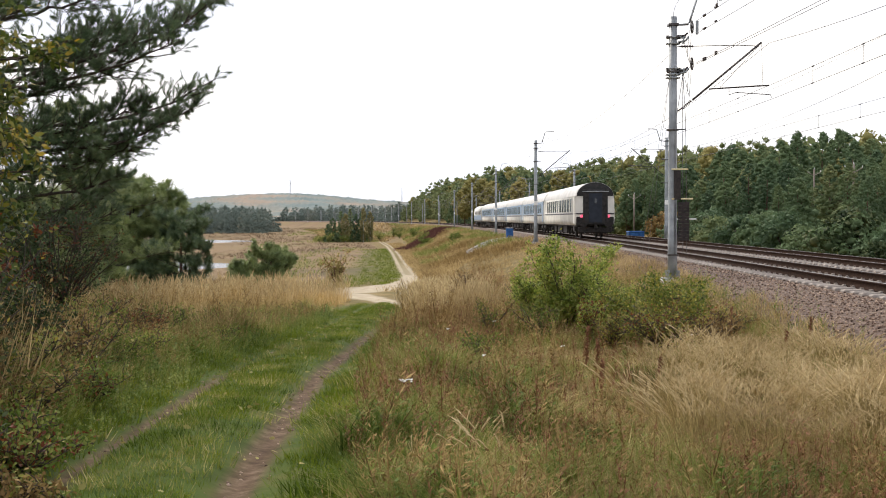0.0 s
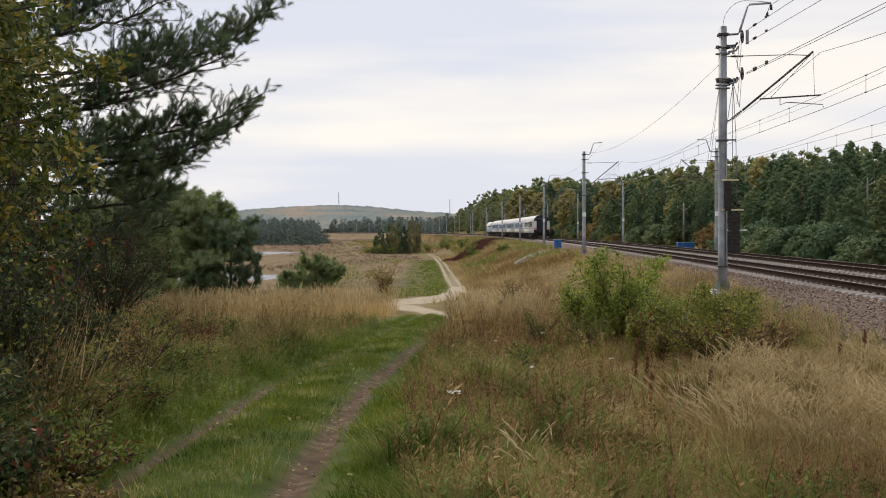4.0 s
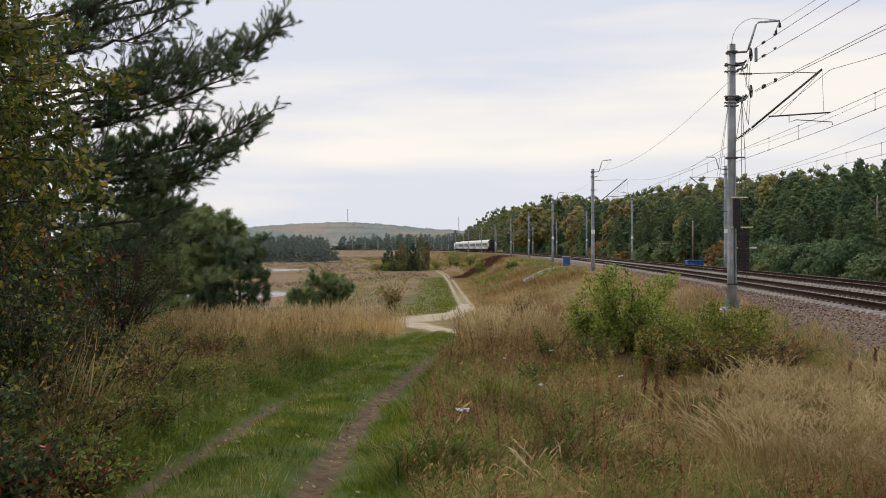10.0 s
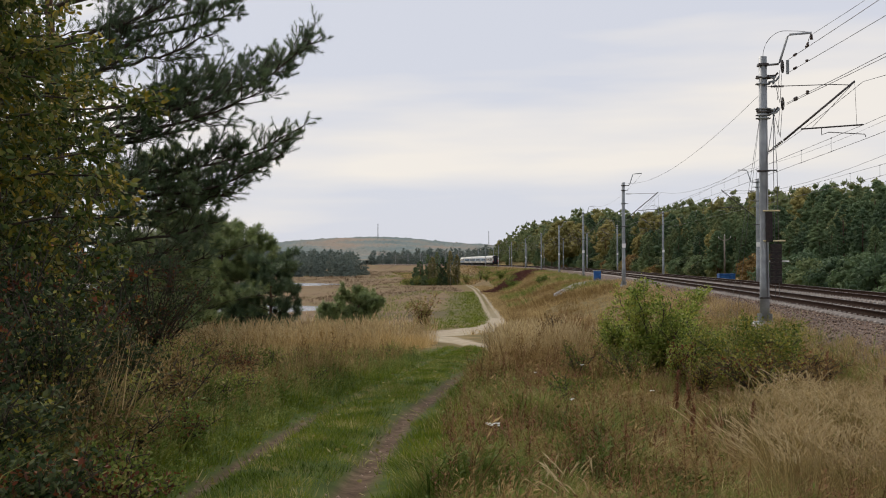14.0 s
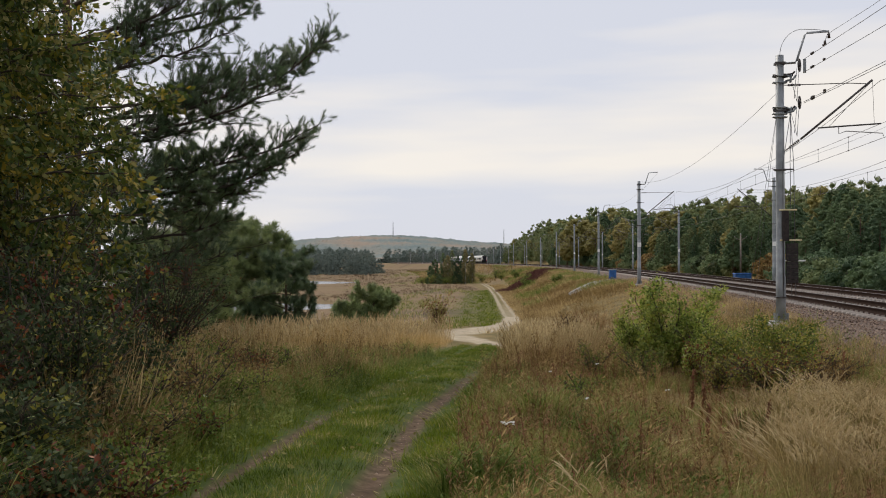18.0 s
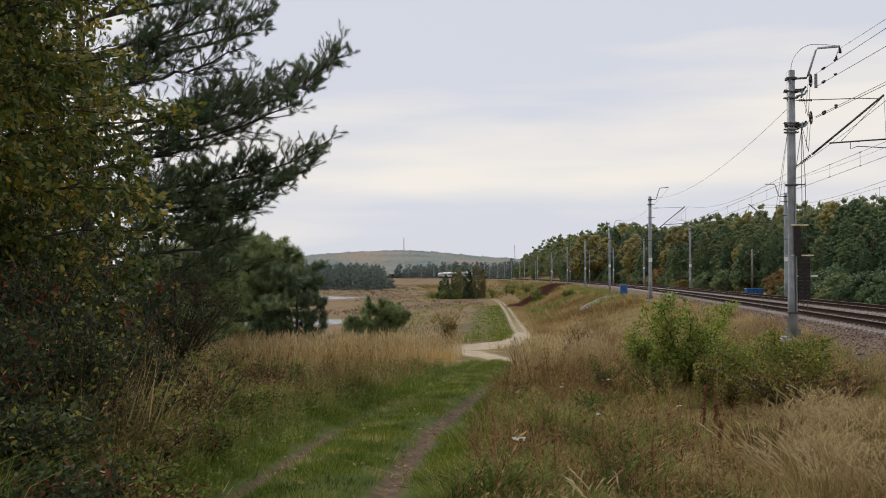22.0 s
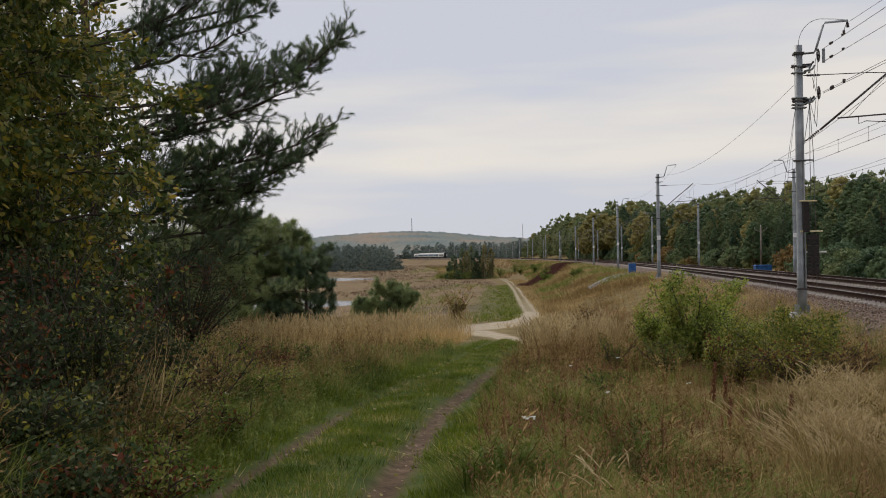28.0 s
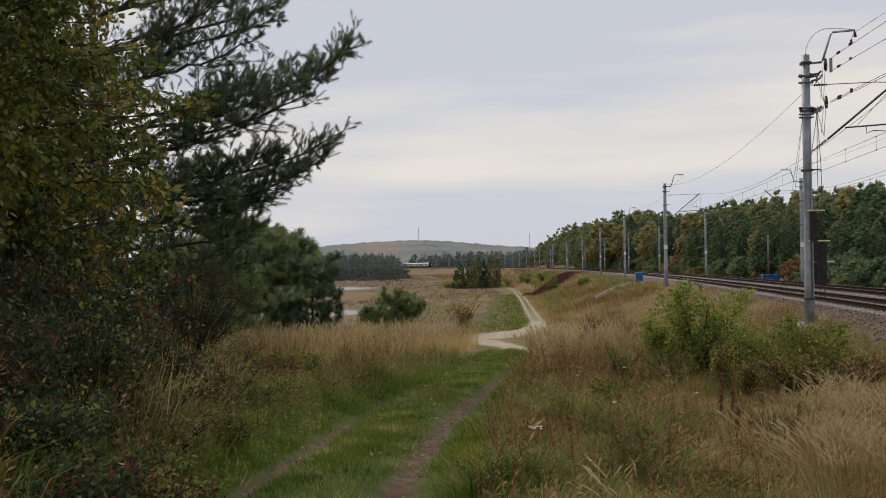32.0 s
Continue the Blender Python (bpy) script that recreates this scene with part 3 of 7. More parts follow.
def build_tracks():
    tagged(part("ballast", sweep("ballast", [(-4.05, -0.95), (-3.3, -0.62), (-2.0, -0.26), (1.95, -0.26), (2.2, -0.32), (2.6, -0.26), (5.95, -0.26), (7.4, -0.95)], M_BALLAST, closed=True), None),
           "reddish grey crushed stone ballast bed", "ballast", kind="structure")
    rail_profile = [(-0.072, -0.2), (0.072, -0.2), (0.072, -0.186), (0.024, -0.165), (0.024, -0.045), (0.037, -0.035), (0.037, 0.0), (-0.037, 0.0), (-0.037, -0.035), (-0.024, -0.045), (-0.024, -0.165), (-0.072, -0.186)]
    sl = bmesh.new()
    add_box(sl, (-0.86, 0, -0.29), (0.88, 0.28, 0.2), 0.03)
    add_box(sl, (0.86, 0, -0.29), (0.88, 0.28, 0.2), 0.03)
    add_box(sl, (0, 0, -0.31), (0.9, 0.22, 0.16), 0.02)
    for sx in (-0.75, 0.75):
        for dx in (-0.1, 0.1):
            add_box(sl, (sx + dx, 0, -0.176), (0.07, 0.1, 0.04))
    me = bpy.data.meshes.new("sleeper")
    sl.to_mesh(me)
    sl.free()
    me.materials.append(M_SLEEPER)
    base = np.array([v.co for v in me.vertices])
    me.calc_loop_triangles()
    tris = np.array([t.vertices for t in me.loop_triangles])
    for off, lab in ((0.0, "near railway track with rusty rails on concrete sleepers"), (4.0, "second railway track with rusty rails on concrete sleepers")):
        tr = thing("railway_track", Matrix(), lab, "railway track", "railway tracks")
        for sx in (-0.7525, 0.7525):
            r = part("rail", sweep("rail", rail_profile, M_RAIL, off + sx), None, tr)
            part("rail_head", sweep("rail_head", [(-0.026, 0.0), (-0.026, 0.004), (0.026, 0.004), (0.026, 0.0)], M_RAILTOP, off + sx), None, r, "polished running surface")
        ys = 14 + 0.6 * np.arange(150)
        for y in ys:
            ob = new("sleeper", me)
            ob.matrix_basis = track_pose(y, off, RNG.uniform(-0.008, 0.008)) @ Matrix.Rotation(RNG.normal(0, 0.006), 4, "Z")
            ob.parent = tr
        far = np.concatenate([14 - 0.6 * np.arange(1, 30), ys[-1] + 0.6 * np.arange(1, 150)])
        P = track_point(far, off, 0.0)
        m = track_x(far + 0.5) - track_x(far - 0.5)
        part("sleepers", scatter("sleepers", [(base, tris)], P, -np.arctan(m), np.ones(len(far)), M_SLEEPER), None, tr, "rows of further concrete sleepers")["kind"] = "stuff"
    rocks = []
    for k in range(6):
        v = np.array([(1, 0, 0), (-1, 0, 0), (0, 1, 0), (0, -1, 0), (0, 0, 1), (0, 0, -1), (0.6, 0.6, 0.5), (-0.6, -0.5, 0.55)], float)
        v = v * RNG.uniform(0.6, 1.25, (8, 1)) + RNG.normal(0, 0.12, (8, 3))
        t = np.array([(0, 2, 6), (2, 4, 6), (4, 0, 6), (2, 1, 4), (1, 3, 7), (3, 4, 7), (4, 1, 7), (3, 0, 4), (2, 0, 5), (1, 2, 5), (3, 1, 5), (0, 3, 5)])
        rocks.append((v, t))

    def shoulder(u):
        return np.interp(u, [-4.05, -3.3, -2.0, 1.95, 2.2, 2.6, 5.95, 7.4], [-0.95, -0.62, -0.26, -0.26, -0.32, -0.26, -0.26, -0.95])
    n = 19000
    y = 15 + 62 * RNG.random(n) ** 1.5
    u = np.where(RNG.random(n) < 0.72, RNG.uniform(-4.2, -1.3, n), RNG.uniform(-1.3, 6.5, n))
    P = track_point(y, 0.0, 0.0)
    P[:, 0] += u
    P[:, 2] = np.maximum(shoulder(u), -0.8) + RNG.uniform(-0.01, 0.02, n)
    tagged(part("ballast_stones", scatter("ballast_stones", rocks, P, RNG.uniform(0, 6.28, n), RNG.uniform(0.016, 0.036, n), M_STONE), None),
           "loose reddish crushed stones on the ballast shoulder", "stones", kind="stuff")


def pole_parts(sign=1, detail=False):
    """A steel overhead line pole with its arm towards the track; its base is 0.5 m under the rail."""
    t = thing("catenary_pole", Matrix(), "grey galvanised steel overhead line pole with bracket arms", "overhead pole", "overhead line poles")
    z0 = -0.5
    part("shaft", tubes("shaft", [([(0, 0, z0), (0, 0, 0.9), (0, 0, 0.92), (0, 0, 4.0), (0, 0, 7.84)], [0.155, 0.15, 0.14, 0.135, 0.125], 12)], M_STEEL if detail else M_POLE_DARK), None, t)
    bm = box((0, 0, z0 + 0.02), (0.62, 0.62, 0.05), 0.008)
    for a in range(4):
        add_box(bm, (0.2, 0, z0 + 0.16), (0.16, 0.02, 0.26), 0, Matrix.Rotation(a * math.pi / 2 + 0.78, 4, "Z"))
    part("base_plate", bm, M_STEEL, t)
    part("footing", box((0, 0, z0 - 0.3), (0.8, 0.8, 0.6), 0.03), M_CONCRETE, t)
    s = sign
    part("top_bracket", tubes("top_bracket", [([(0.1 * s, 0, 7.58), (0.48 * s, 0, 7.6), (0.52 * s, 0, 7.66), (0.76 * s, 0, 8.44), (0.82 * s, 0, 8.52), (1.5 * s, 0, 8.56)], 0.035, 8)], M_STEEL), None, t)
    part("bracket_clamp", box((0, 0, 7.58), (0.32, 0.32, 0.08), 0.01), M_IRON, t)
    part("top_tie", tubes("top_tie", [([(0.14 * s, 0, 6.9), (2.1 * s, 0, 6.93), (2.72 * s, 0, 6.9)], 0.014, 6)], M_IRON), None, t)
    part("strut", tubes("strut", [([(0.62 * s, 0, 5.2), (2.8 * s, 0, 7.02)], 0.034, 8)], M_IRON), None, t)
    part("strut_insulator", tubes("strut_insulator", [([(0.16 * s, 0, 4.86), (0.3 * s, 0, 4.95)], 0.02, 8)] + [([(0.3 * s + i * 0.05 * s, 0, 4.95 + i * 0.041), (0.33 * s + i * 0.05 * s, 0, 4.975 + i * 0.041)], [0.05, 0.03], 10) for i in range(6)], M_INSUL), None, t)
    part("tie_insulator", tubes("tie_insulator", [([(0.25 * s + i * 0.05 * s, 0, 6.9), (0.285 * s + i * 0.05 * s, 0, 6.9)], [0.045, 0.025], 10) for i in range(8)], M_INSUL), None, t)
    part("registration_tube", tubes("registration_tube", [([(1.15 * s, 0, 5.55), (3.05 * s, 0, 5.66)], 0.024, 8)], M_IRON), None, t)
    part("steady_arm", tubes("steady_arm", [([(1.78 * s, 0, 5.6), (1.78 * s, 0, 5.36), (2.0 * s, 0, 5.44), (3.1 * s, 0, 5.36), (3.12 * s, 0, 5.27)], 0.014, 6)], M_IRON), None, t)
    part("hanger", tubes("hanger", [([(2.78 * s, 0, 6.98), (1.5 * s, 0, 5.6)], 0.008, 4), ([(2.8 * s, 0, 6.98), (2.85 * s, 0, 5.66)], 0.006, 4)], M_IRON), None, t)
    for z in (7.18, 6.1, 4.25):
        bm = box((0, 0, z), (0.34, 0.34, 0.05), 0.008)
        add_box(bm, (0.1 * s, 0, z + 0.02), (0.6, 0.06, 0.04), 0.005)
        part("collar", bm, M_IRON, t)
    if not detail:
        part("number_plate", box((0.0, -0.15, 2.7), (0.3, 0.02, 0.34), 0.005), M_WHITE, t, "small white plate")
    if detail:
        for z, dz in ((7.22, 0.28), (6.14, 0.2)):
            part("tension_bracket", tubes("tension_bracket", [([(0.1, 0, z), (0.38, -0.05, z + 0.02), (0.45, -0.06, z + 0.1)], 0.035, 6), ([(0.1, 0, z - 0.08), (0.4, -0.05, z - 0.02)], 0.03, 6), ([(-0.2, 0.05, z), (0.2, 0.05, z + 0.02)], 0.04, 6)], M_IRON), None, t)
            ring = [(0.58 + 0.075 * math.sin(a), -0.1 + 0.17 * math.sin(a), z + dz + 0.19 * math.cos(a)) for a in np.linspace(0, 6.283, 17)]
            w = part("pulley_wheel", tubes("pulley_wheel", [(ring, 0.02, 6), ([(0.58, -0.1, z + dz - 0.18), (0.58, -0.1, z + dz + 0.18)], 0.018, 5), ([(0.51, -0.27, z + dz), (0.65, 0.07, z + dz)], 0.016, 5), ([(0.54, -0.1, z + dz), (0.62, -0.1, z + dz)], 0.045, 8)], M_IRON), None, t)
            part("pulley_rope", tubes("pulley_rope", [([(0.5, -0.1, z + dz - 0.1), (0.42, -0.1, z - 0.75)], 0.008, 4), ([(0.56, -0.1, z + dz - 0.18), (0.5, -0.1, z - 0.85)], 0.008, 4), ([(0.3, -0.05, z), (0.5, -0.1, z - 0.85)], 0.008, 4)], M_WIRE), None, t)
        part("equalising_plate", box((0.74, -0.1, 7.48), (0.09, 0.05, 0.44), 0.01), M_POLE_DARK, t)
        part("tension_weight", box((0.12, -0.17, 2.5), (0.2, 0.14, 0.94), 0.01), M_WEIGHT, t, "dark brown stack of iron tension weights")
        stack = part("tension_weight", box((0.31, -0.2, 1.34), (0.08, 0.1, 1.24), 0.01), M_WEIGHT, t, "dark stack of iron tension weights with gaps")
        for i in range(11):
            part("weight", box((0.31, -0.2, 0.78 + i * 0.112), (0.34, 0.2, 0.106), 0.006), M_WEIGHT, stack)
        for x, z, w in ((0.2, 3.0, 0.52), (0.28, 2.06, 0.66), (0.42, 1.42, 0.6)):
            part("guide_plate", box((x, -0.16, z), (w, 0.1, 0.045), 0.005), M_YELLOW if z > 1.5 else M_WHITE, t, "pale guide plate")
        for x in (0.05, 0.3, 0.42):
            part("guide_rope", tubes("guide_rope", [([(x, -0.17, 0.3), (x * 0.9, -0.17, 4.4), (0.3, -0.1, 6.0)], 0.01, 4)], M_WIRE), None, t)
        arc = [(0.74 * (1 - math.cos(a)) - 0.02, -0.14 * math.cos(a), 7.8 + 0.84 * math.sin(a)) for a in np.linspace(0, math.pi / 2, 12)]
        part("earth_lead", tubes("earth_lead", [(arc + [(1.1, 0, 8.62), (1.45, 0, 8.58)], 0.009, 5)], M_WIRE), None, t)
        for x, z in ((1.5, 8.42), (1.38, 8.2)):
            part("tip_insulator", tubes("tip_insulator", [([(x, 0, z - 0.07), (x, 0, z + 0.07)], [0.05, 0.035], 8), ([(x, 0, z + 0.05), (1.48, 0, 8.54)], 0.01, 4)], M_INSUL), None, t)
        for z in (7.18, 6.98, 6.2, 6.0, 5.9):
            ring = [(0.165 * math.cos(a), 0.165 * math.sin(a), z) for a in np.linspace(0, 2 * math.pi, 15)]
            c = part("anchor_band", tubes("anchor_band", [(ring, 0.03, 6)], M_POLE_DARK), None, t)
            for x in (-0.2, 0.2):
                part("bolt", tubes("bolt", [([(x, -0.09, z), (x, 0.09, z)], 0.022, 6)], M_IRON), None, c)
        for z in (7.1, 6.1):
            part("anchor_arm", tubes("anchor_arm", [([(0.16, -0.04, z - 0.08), (0.4, -0.06, z - 0.02), (0.48, -0.08, z + 0.1)], 0.035, 6), ([(0.16, -0.04, z + 0.1), (0.36, -0.06, z + 0.04)], 0.03, 6), ([(0.3, -0.06, z - 0.14), (0.34, -0.06, z + 0.12)], 0.028, 6)], M_POLE_DARK), None, t)
        part("lower_collar", box((0, 0, 0.28), (0.33, 0.33, 0.05), 0.01), M_IRON, t)
    return t


LEFT_Y = [-18.0, 35.5, 92.0, 146.0, 200.5, 254.0, 311.0, 367.0, 424.0, 482.0, 543.0, 605.0, 665.0, 725.0, 785.0, 845.0, 905.0, 965.0]
RIGHT_Y = [-22.0, 31.0, 89.5, 146.0, 200.0, 253.5, 309.0, 364.0, 420.0, 481.0, 541.0, 601.0, 661.0, 721.0, 781.0, 841.0, 901.0, 961.0]
LEFT_OFF, RIGHT_OFF = -3.3, 6.9


def build_poles():
    for sign, off, ys in ((1, LEFT_OFF, LEFT_Y), (-1, RIGHT_OFF, RIGHT_Y)):
        first = None
        for y in ys:
            m = track_pose(y, off)
            if first is None:
                first = pole_parts(sign)
                first.matrix_basis = m
            elif y == 35.5:
                p = pole_parts(1, True)
                p["label"] = "grey steel overhead line pole with dark tension weights and pulleys"
                p.matrix_basis = m
            else:
                copy_thing(first, m)


def span(a, b, sag, n=14):
    t = np.linspace(0, 1, n)[:, None]
    P = np.asarray(a)[None] * (1 - t) + np.asarray(b)[None] * t
    P[:, 2] -= sag * 4 * (t * (1 - t))[:, 0]
    return P


def build_wires():
    for off, ys, h, lab in ((-0.25, LEFT_Y, 5.25, "overhead contact line with droppers above the near track"),
                            (4.2, RIGHT_Y, 5.05, "overhead contact line with droppers above the second track")):
        line = thing("overhead_line", Matrix(), lab, "overhead wires", "overhead lines")
        for i, (a, b) in enumerate(zip(ys[:-1], ys[1:])):
            z = 0.15 if i % 2 else -0.15
            at = lambda y, o, zz: track_point(np.array([y]), o, zz)[0]
            n = 14 if b < 300 else 6
            r = 0.009 if a < 100 else 0.012
            c = span(at(a, off + z, h), at(b, off - z, h), 0.03, n)
            m = span(at(a, off, h + 1.75), at(b, off, h + 1.75), 1.15, n)
            part("contact_wire", tubes("contact_wire", [(c, r, 5)], M_WIRE), None, line)
            part("messenger_wire", tubes("messenger_wire", [(m, r, 5)], M_WIRE), None, line)
            top = m
            if a < 50:
                top = c + np.array([0, 0, 0.47])
                part("auxiliary_wire", tubes("auxiliary_wire", [(top, 0.008, 5)], M_WIRE), None, line)
            if b < 310:
                for k in range(1, n - 1, 1 if b < 150 else 2):
                    ends = [([e - np.array([0, 0.07, 0]), e + np.array([0, 0.07, 0])], 0.022, 4) for e in (c[k], top[k])]
                    part("dropper", tubes("dropper", [(np.linspace(c[k], top[k], 3), 0.006, 4)] + ends, M_WIRE), None, line)
    feeder = thing("earth_wire", Matrix(), "thin overhead earth wire along the pole tops", "overhead wires", "overhead lines")
    for off, ys, tip in ((LEFT_OFF, LEFT_Y, 1.5), (RIGHT_OFF, RIGHT_Y, -1.5)):
        w = [(span(track_point(np.array([a]), off + tip, 8.5)[0], track_point(np.array([b]), off + tip, 8.5)[0], 0.8, 12), 0.008 if a < 100 else 0.011, 4) for a, b in zip(ys[:12], ys[1:13]) if a != 35.5]
        for one in w:
            part("wire", tubes("wire", [one], M_WIRE), None, feeder)
    anchor = thing("tension_wire", Matrix(), "tensioned wires anchored at the pole pulleys", "overhead wires", "overhead lines")
    p = track_point(np.array([35.5]), LEFT_OFF + 0.6, 0.0)[0]
    for z, q in ((7.68, (9.2, -18, 8.3)), (7.28, (9.4, -18, 7.6)), (6.36, (9.6, -18, 7.0)), (6.32, (9.6, -18, 6.7))):
        w = part("wire", tubes("wire", [(span((p[0] + 0.1, p[1] - 0.1, z), q, 0.25, 10), 0.009, 5)], M_WIRE), None, anchor)
        d = (np.array(q) - np.array([p[0], p[1], z]))
        d /= np.linalg.norm(d)
        for k in (0.9, 1.05, 2.2):
            q0 = np.array([p[0] + 0.1, p[1] - 0.1, z]) + d * k
            part("insulator", tubes("insulator", [([q0, q0 + d * 0.12], [0.045, 0.02], 8)], M_INSUL), None, anchor)
    a = track_point(np.array([35.5]), LEFT_OFF - 0.1, 6.65)[0]
    b = track_point(np.array([92.0]), LEFT_OFF + 0.1, 7.8)[0]
    part("wire", tubes("wire", [(span(a, b, 0.9, 14), 0.008, 4)], M_WIRE), None, anchor)
    for x in (-0.45, -0.2):
        a2 = track_point(np.array([35.5]), LEFT_OFF - 0.1, 6.0)[0]
        b2 = track_point(np.array([39.5]), LEFT_OFF + x, -0.6)[0]
        part("stay_wire", tubes("stay_wire", [([a2, b2], 0.006, 4)], M_WIRE), None, anchor)


# ---- the train
COACH = 24.5


def section(half, z0, top):
    """Half outline of a coach body, (x, z), from the sole bar to the roof ridge."""
    pts = [(half - 0.06, z0), (half, z0 + 0.35), (half, 1.9), (half - 0.02, 2.7), (half - 0.08, 3.05)]
    pts += [(half * math.cos(a) * 0.94, 3.05 + (top - 3.05) * math.sin(a)) for a in np.linspace(0.25, math.pi / 2, 7)]
    return pts


def loft(name, pts, y0, y1, mat):
    full = pts + [(-x, z) for x, z in reversed(pts[:-1])]
    n = len(full)
    V = [(x, y, z) for y in (y0, y1) for x, z in full]
    q = [(i, i + 1, n + i + 1, n + i) for i in range(n - 1)] + [(n - 1, 0, n, 2 * n - 1)]
    c0 = len(V)
    V += [(0, y0, 2.2), (0, y1, 2.2)]
    t = [(c0, (i + 1) % n, i) for i in range(n)] + [(c0 + 1, n + i, n + (i + 1) % n) for i in range(n)]
    return mesh_from(name, V, t, mat, q)


def bogie(parent, y, length=2.6):
    b = part("bogie", box((0, y, 0.55), (2.0, length + 0.9, 0.34), 0.06), M_UNDER, parent)
    for dy in (-length / 2, length / 2):
        for x in (-0.75, 0.75):
            g = bmesh.new()
            bmesh.ops.create_cone(g, cap_ends=True, segments=20, radius1=0.46, radius2=0.44, depth=0.13, matrix=Matrix.Translation((x, y + dy, 0.465)) @ Matrix.Rotation(math.pi / 2, 4, "Y"))
            part("wheel", g, M_UNDER, b)
        part("axle_box", box((-1.05, y + dy, 0.5), (0.22, 0.4, 0.36), 0.05), M_UNDER, b)
        part("axle_box", box((1.05, y + dy, 0.5), (0.22, 0.4, 0.36), 0.05), M_UNDER, b)


def coach(last):
    L = COACH - 0.6
    lab = ("cream passenger coach with a sooty dark end and red tail lamps" if last else "white passenger coach with a blue grey window band")
    t = thing("passenger_coach", Matrix(), lab, "train coach", "train vehicles")
    sec = section(1.41, 0.95, 4.05)
    part("body", loft("body", sec, -L / 2, L / 2, M_CREAM), None, t)
    roof = [(x * 1.012, z + 0.012) for x, z in sec[4:]]
    full = roof + [(-x, z) for x, z in reversed(roof[:-1])]
    n = len(full)
    V = [(x, y, z) for y in (-L / 2 + 0.02, L / 2 - 0.02) for x, z in full]
    part("roof", mesh_from("roof", V, None, M_ROOF, [(i, i + 1, n + i + 1, n + i) for i in range(n - 1)]), None, t)
    for s in (-1, 1):
        if last:
            part("stripe", box((s * 1.412, 0, 1.78), (0.012, L - 0.4, 0.1)), M_STRIPE, t)
            for i in range(11):
                y = -L / 2 + 3.0 + i * (L - 6.0) / 10
                f = part("window", box((s * 1.402, y, 2.42), (0.03, 1.2 if i % 5 else 0.7, 0.95), 0.01), M_GLASS, t)
                part("window_frame", box((s * 1.407, y, 1.93), (0.03, 1.26 if i % 5 else 0.76, 0.04)), M_STEEL, f)
        else:
            part("window_band", box((s * 1.409, 0, 2.42), (0.014, L - 0.3, 1.16), 0.004), M_COACHBLUE, t, "blue grey window band")
            part("stripe", box((s * 1.412, 0, 1.74), (0.012, L - 0.3, 0.1)), M_STRIPE, t)
            for i in range(11):
                y = -L / 2 + 3.0 + i * (L - 6.0) / 10
                part("window", box((s * 1.412, y, 2.4), (0.014, 1.5, 0.85), 0.004), M_PANE, t)
        for e in (-1, 1):
            part("door", box((s * 1.411, e * (L / 2 - 0.9), 2.05), (0.02, 0.85, 1.95), 0.01), M_CREAM if last else M_COACHBLUE, t)
            part("step", box((s * 1.3, e * (L / 2 - 0.9), 0.7), (0.25, 0.8, 0.3), 0.02), M_UNDER, t)
    part("underframe", box((0, 0, 0.92), (2.5, L - 0.2, 0.16), 0.02), M_UNDER, t)
    for y, l in ((-3.2, 2.6), (0.8, 3.2), (4.2, 1.6)):
        part("equipment_box", box((0, y, 0.6), (2.3, l, 0.55), 0.04), M_UNDER, t)
    for y in (-L / 2 + 3.4, L / 2 - 3.4):
        bogie(t, y)
    for e in (-1, 1):
        y = e * (L / 2)
        g = part("gangway", box((0, y + e * 0.14, 2.25), (1.5, 0.3, 2.55), 0.06), M_COACHEND, t, "black rubber gangway bellows")
        for s in (-1, 1):
            b = bmesh.new()
            bmesh.ops.create_cone(b, cap_ends=True, segments=14, radius1=0.09, radius2=0.09, depth=0.5, matrix=Matrix.Translation((s * 0.88, y + e * 0.22, 1.06)) @ Matrix.Rotation(math.pi / 2, 4, "X"))
            bmesh.ops.create_cone(b, cap_ends=True, segments=16, radius1=0.25, radius2=0.25, depth=0.06, matrix=Matrix.Translation((s * 0.88, y + e * 0.45, 1.06)) @ Matrix.Rotation(math.pi / 2, 4, "X"))
            part("buffer", b, M_UNDER, t)
    if last:
        y = -L / 2
        cap = [(x, z) for x, z in section(1.40, 0.95, 4.04)[4:]]
        full = cap + [(-x, z) for x, z in reversed(cap[:-1])]
        n = len(full)
        V = [(x, yy, z) for yy in (y - 0.03, y + 0.0) for x, z in full] + [(0, y - 0.03, 3.05)]
        T = [(2 * n, i + 1, i) for i in range(n - 1)]
        part("end_cap", mesh_from("end_cap", V, T, M_COACHEND, [(i, i + 1, n + i + 1, n + i) for i in range(n - 1)]), None, t, "soot-dark roof end")
        part("end_panel", box((0, y - 0.012, 1.25), (2.7, 0.02, 0.62), 0.004), M_COACHEND, t, "dark lower end panel")
        part("end_stripe", box((0, y - 0.012, 1.78), (2.78, 0.02, 0.1), 0.004), M_STRIPE, t)
        part("end_door", box((0, y - 0.3, 2.2), (0.95, 0.03, 2.1), 0.01), M_ENDDOOR, t, "dark blue end door")
        part("door_window", box((0, y - 0.318, 2.7), (0.16, 0.01, 0.35), 0.002), M_GLASS, t)
        part("handrail", box((0, y - 0.31, 3.38), (1.9, 0.06, 0.06), 0.01), M_STEEL, t)
        for s in (-1, 1):
            part("gangway_post", box((s * 0.78, y - 0.2, 2.3), (0.2, 0.24, 2.5), 0.04), M_COACHEND, t)
            part("tail_lamp", box((s * 0.98, y - 0.06, 1.6), (0.19, 0.08, 0.19), 0.03), M_TAIL, t, "glowing red tail lamp")
        part("coupling", box((0, y - 0.25, 0.95), (0.18, 0.4, 0.5), 0.05), M_UNDER, t)
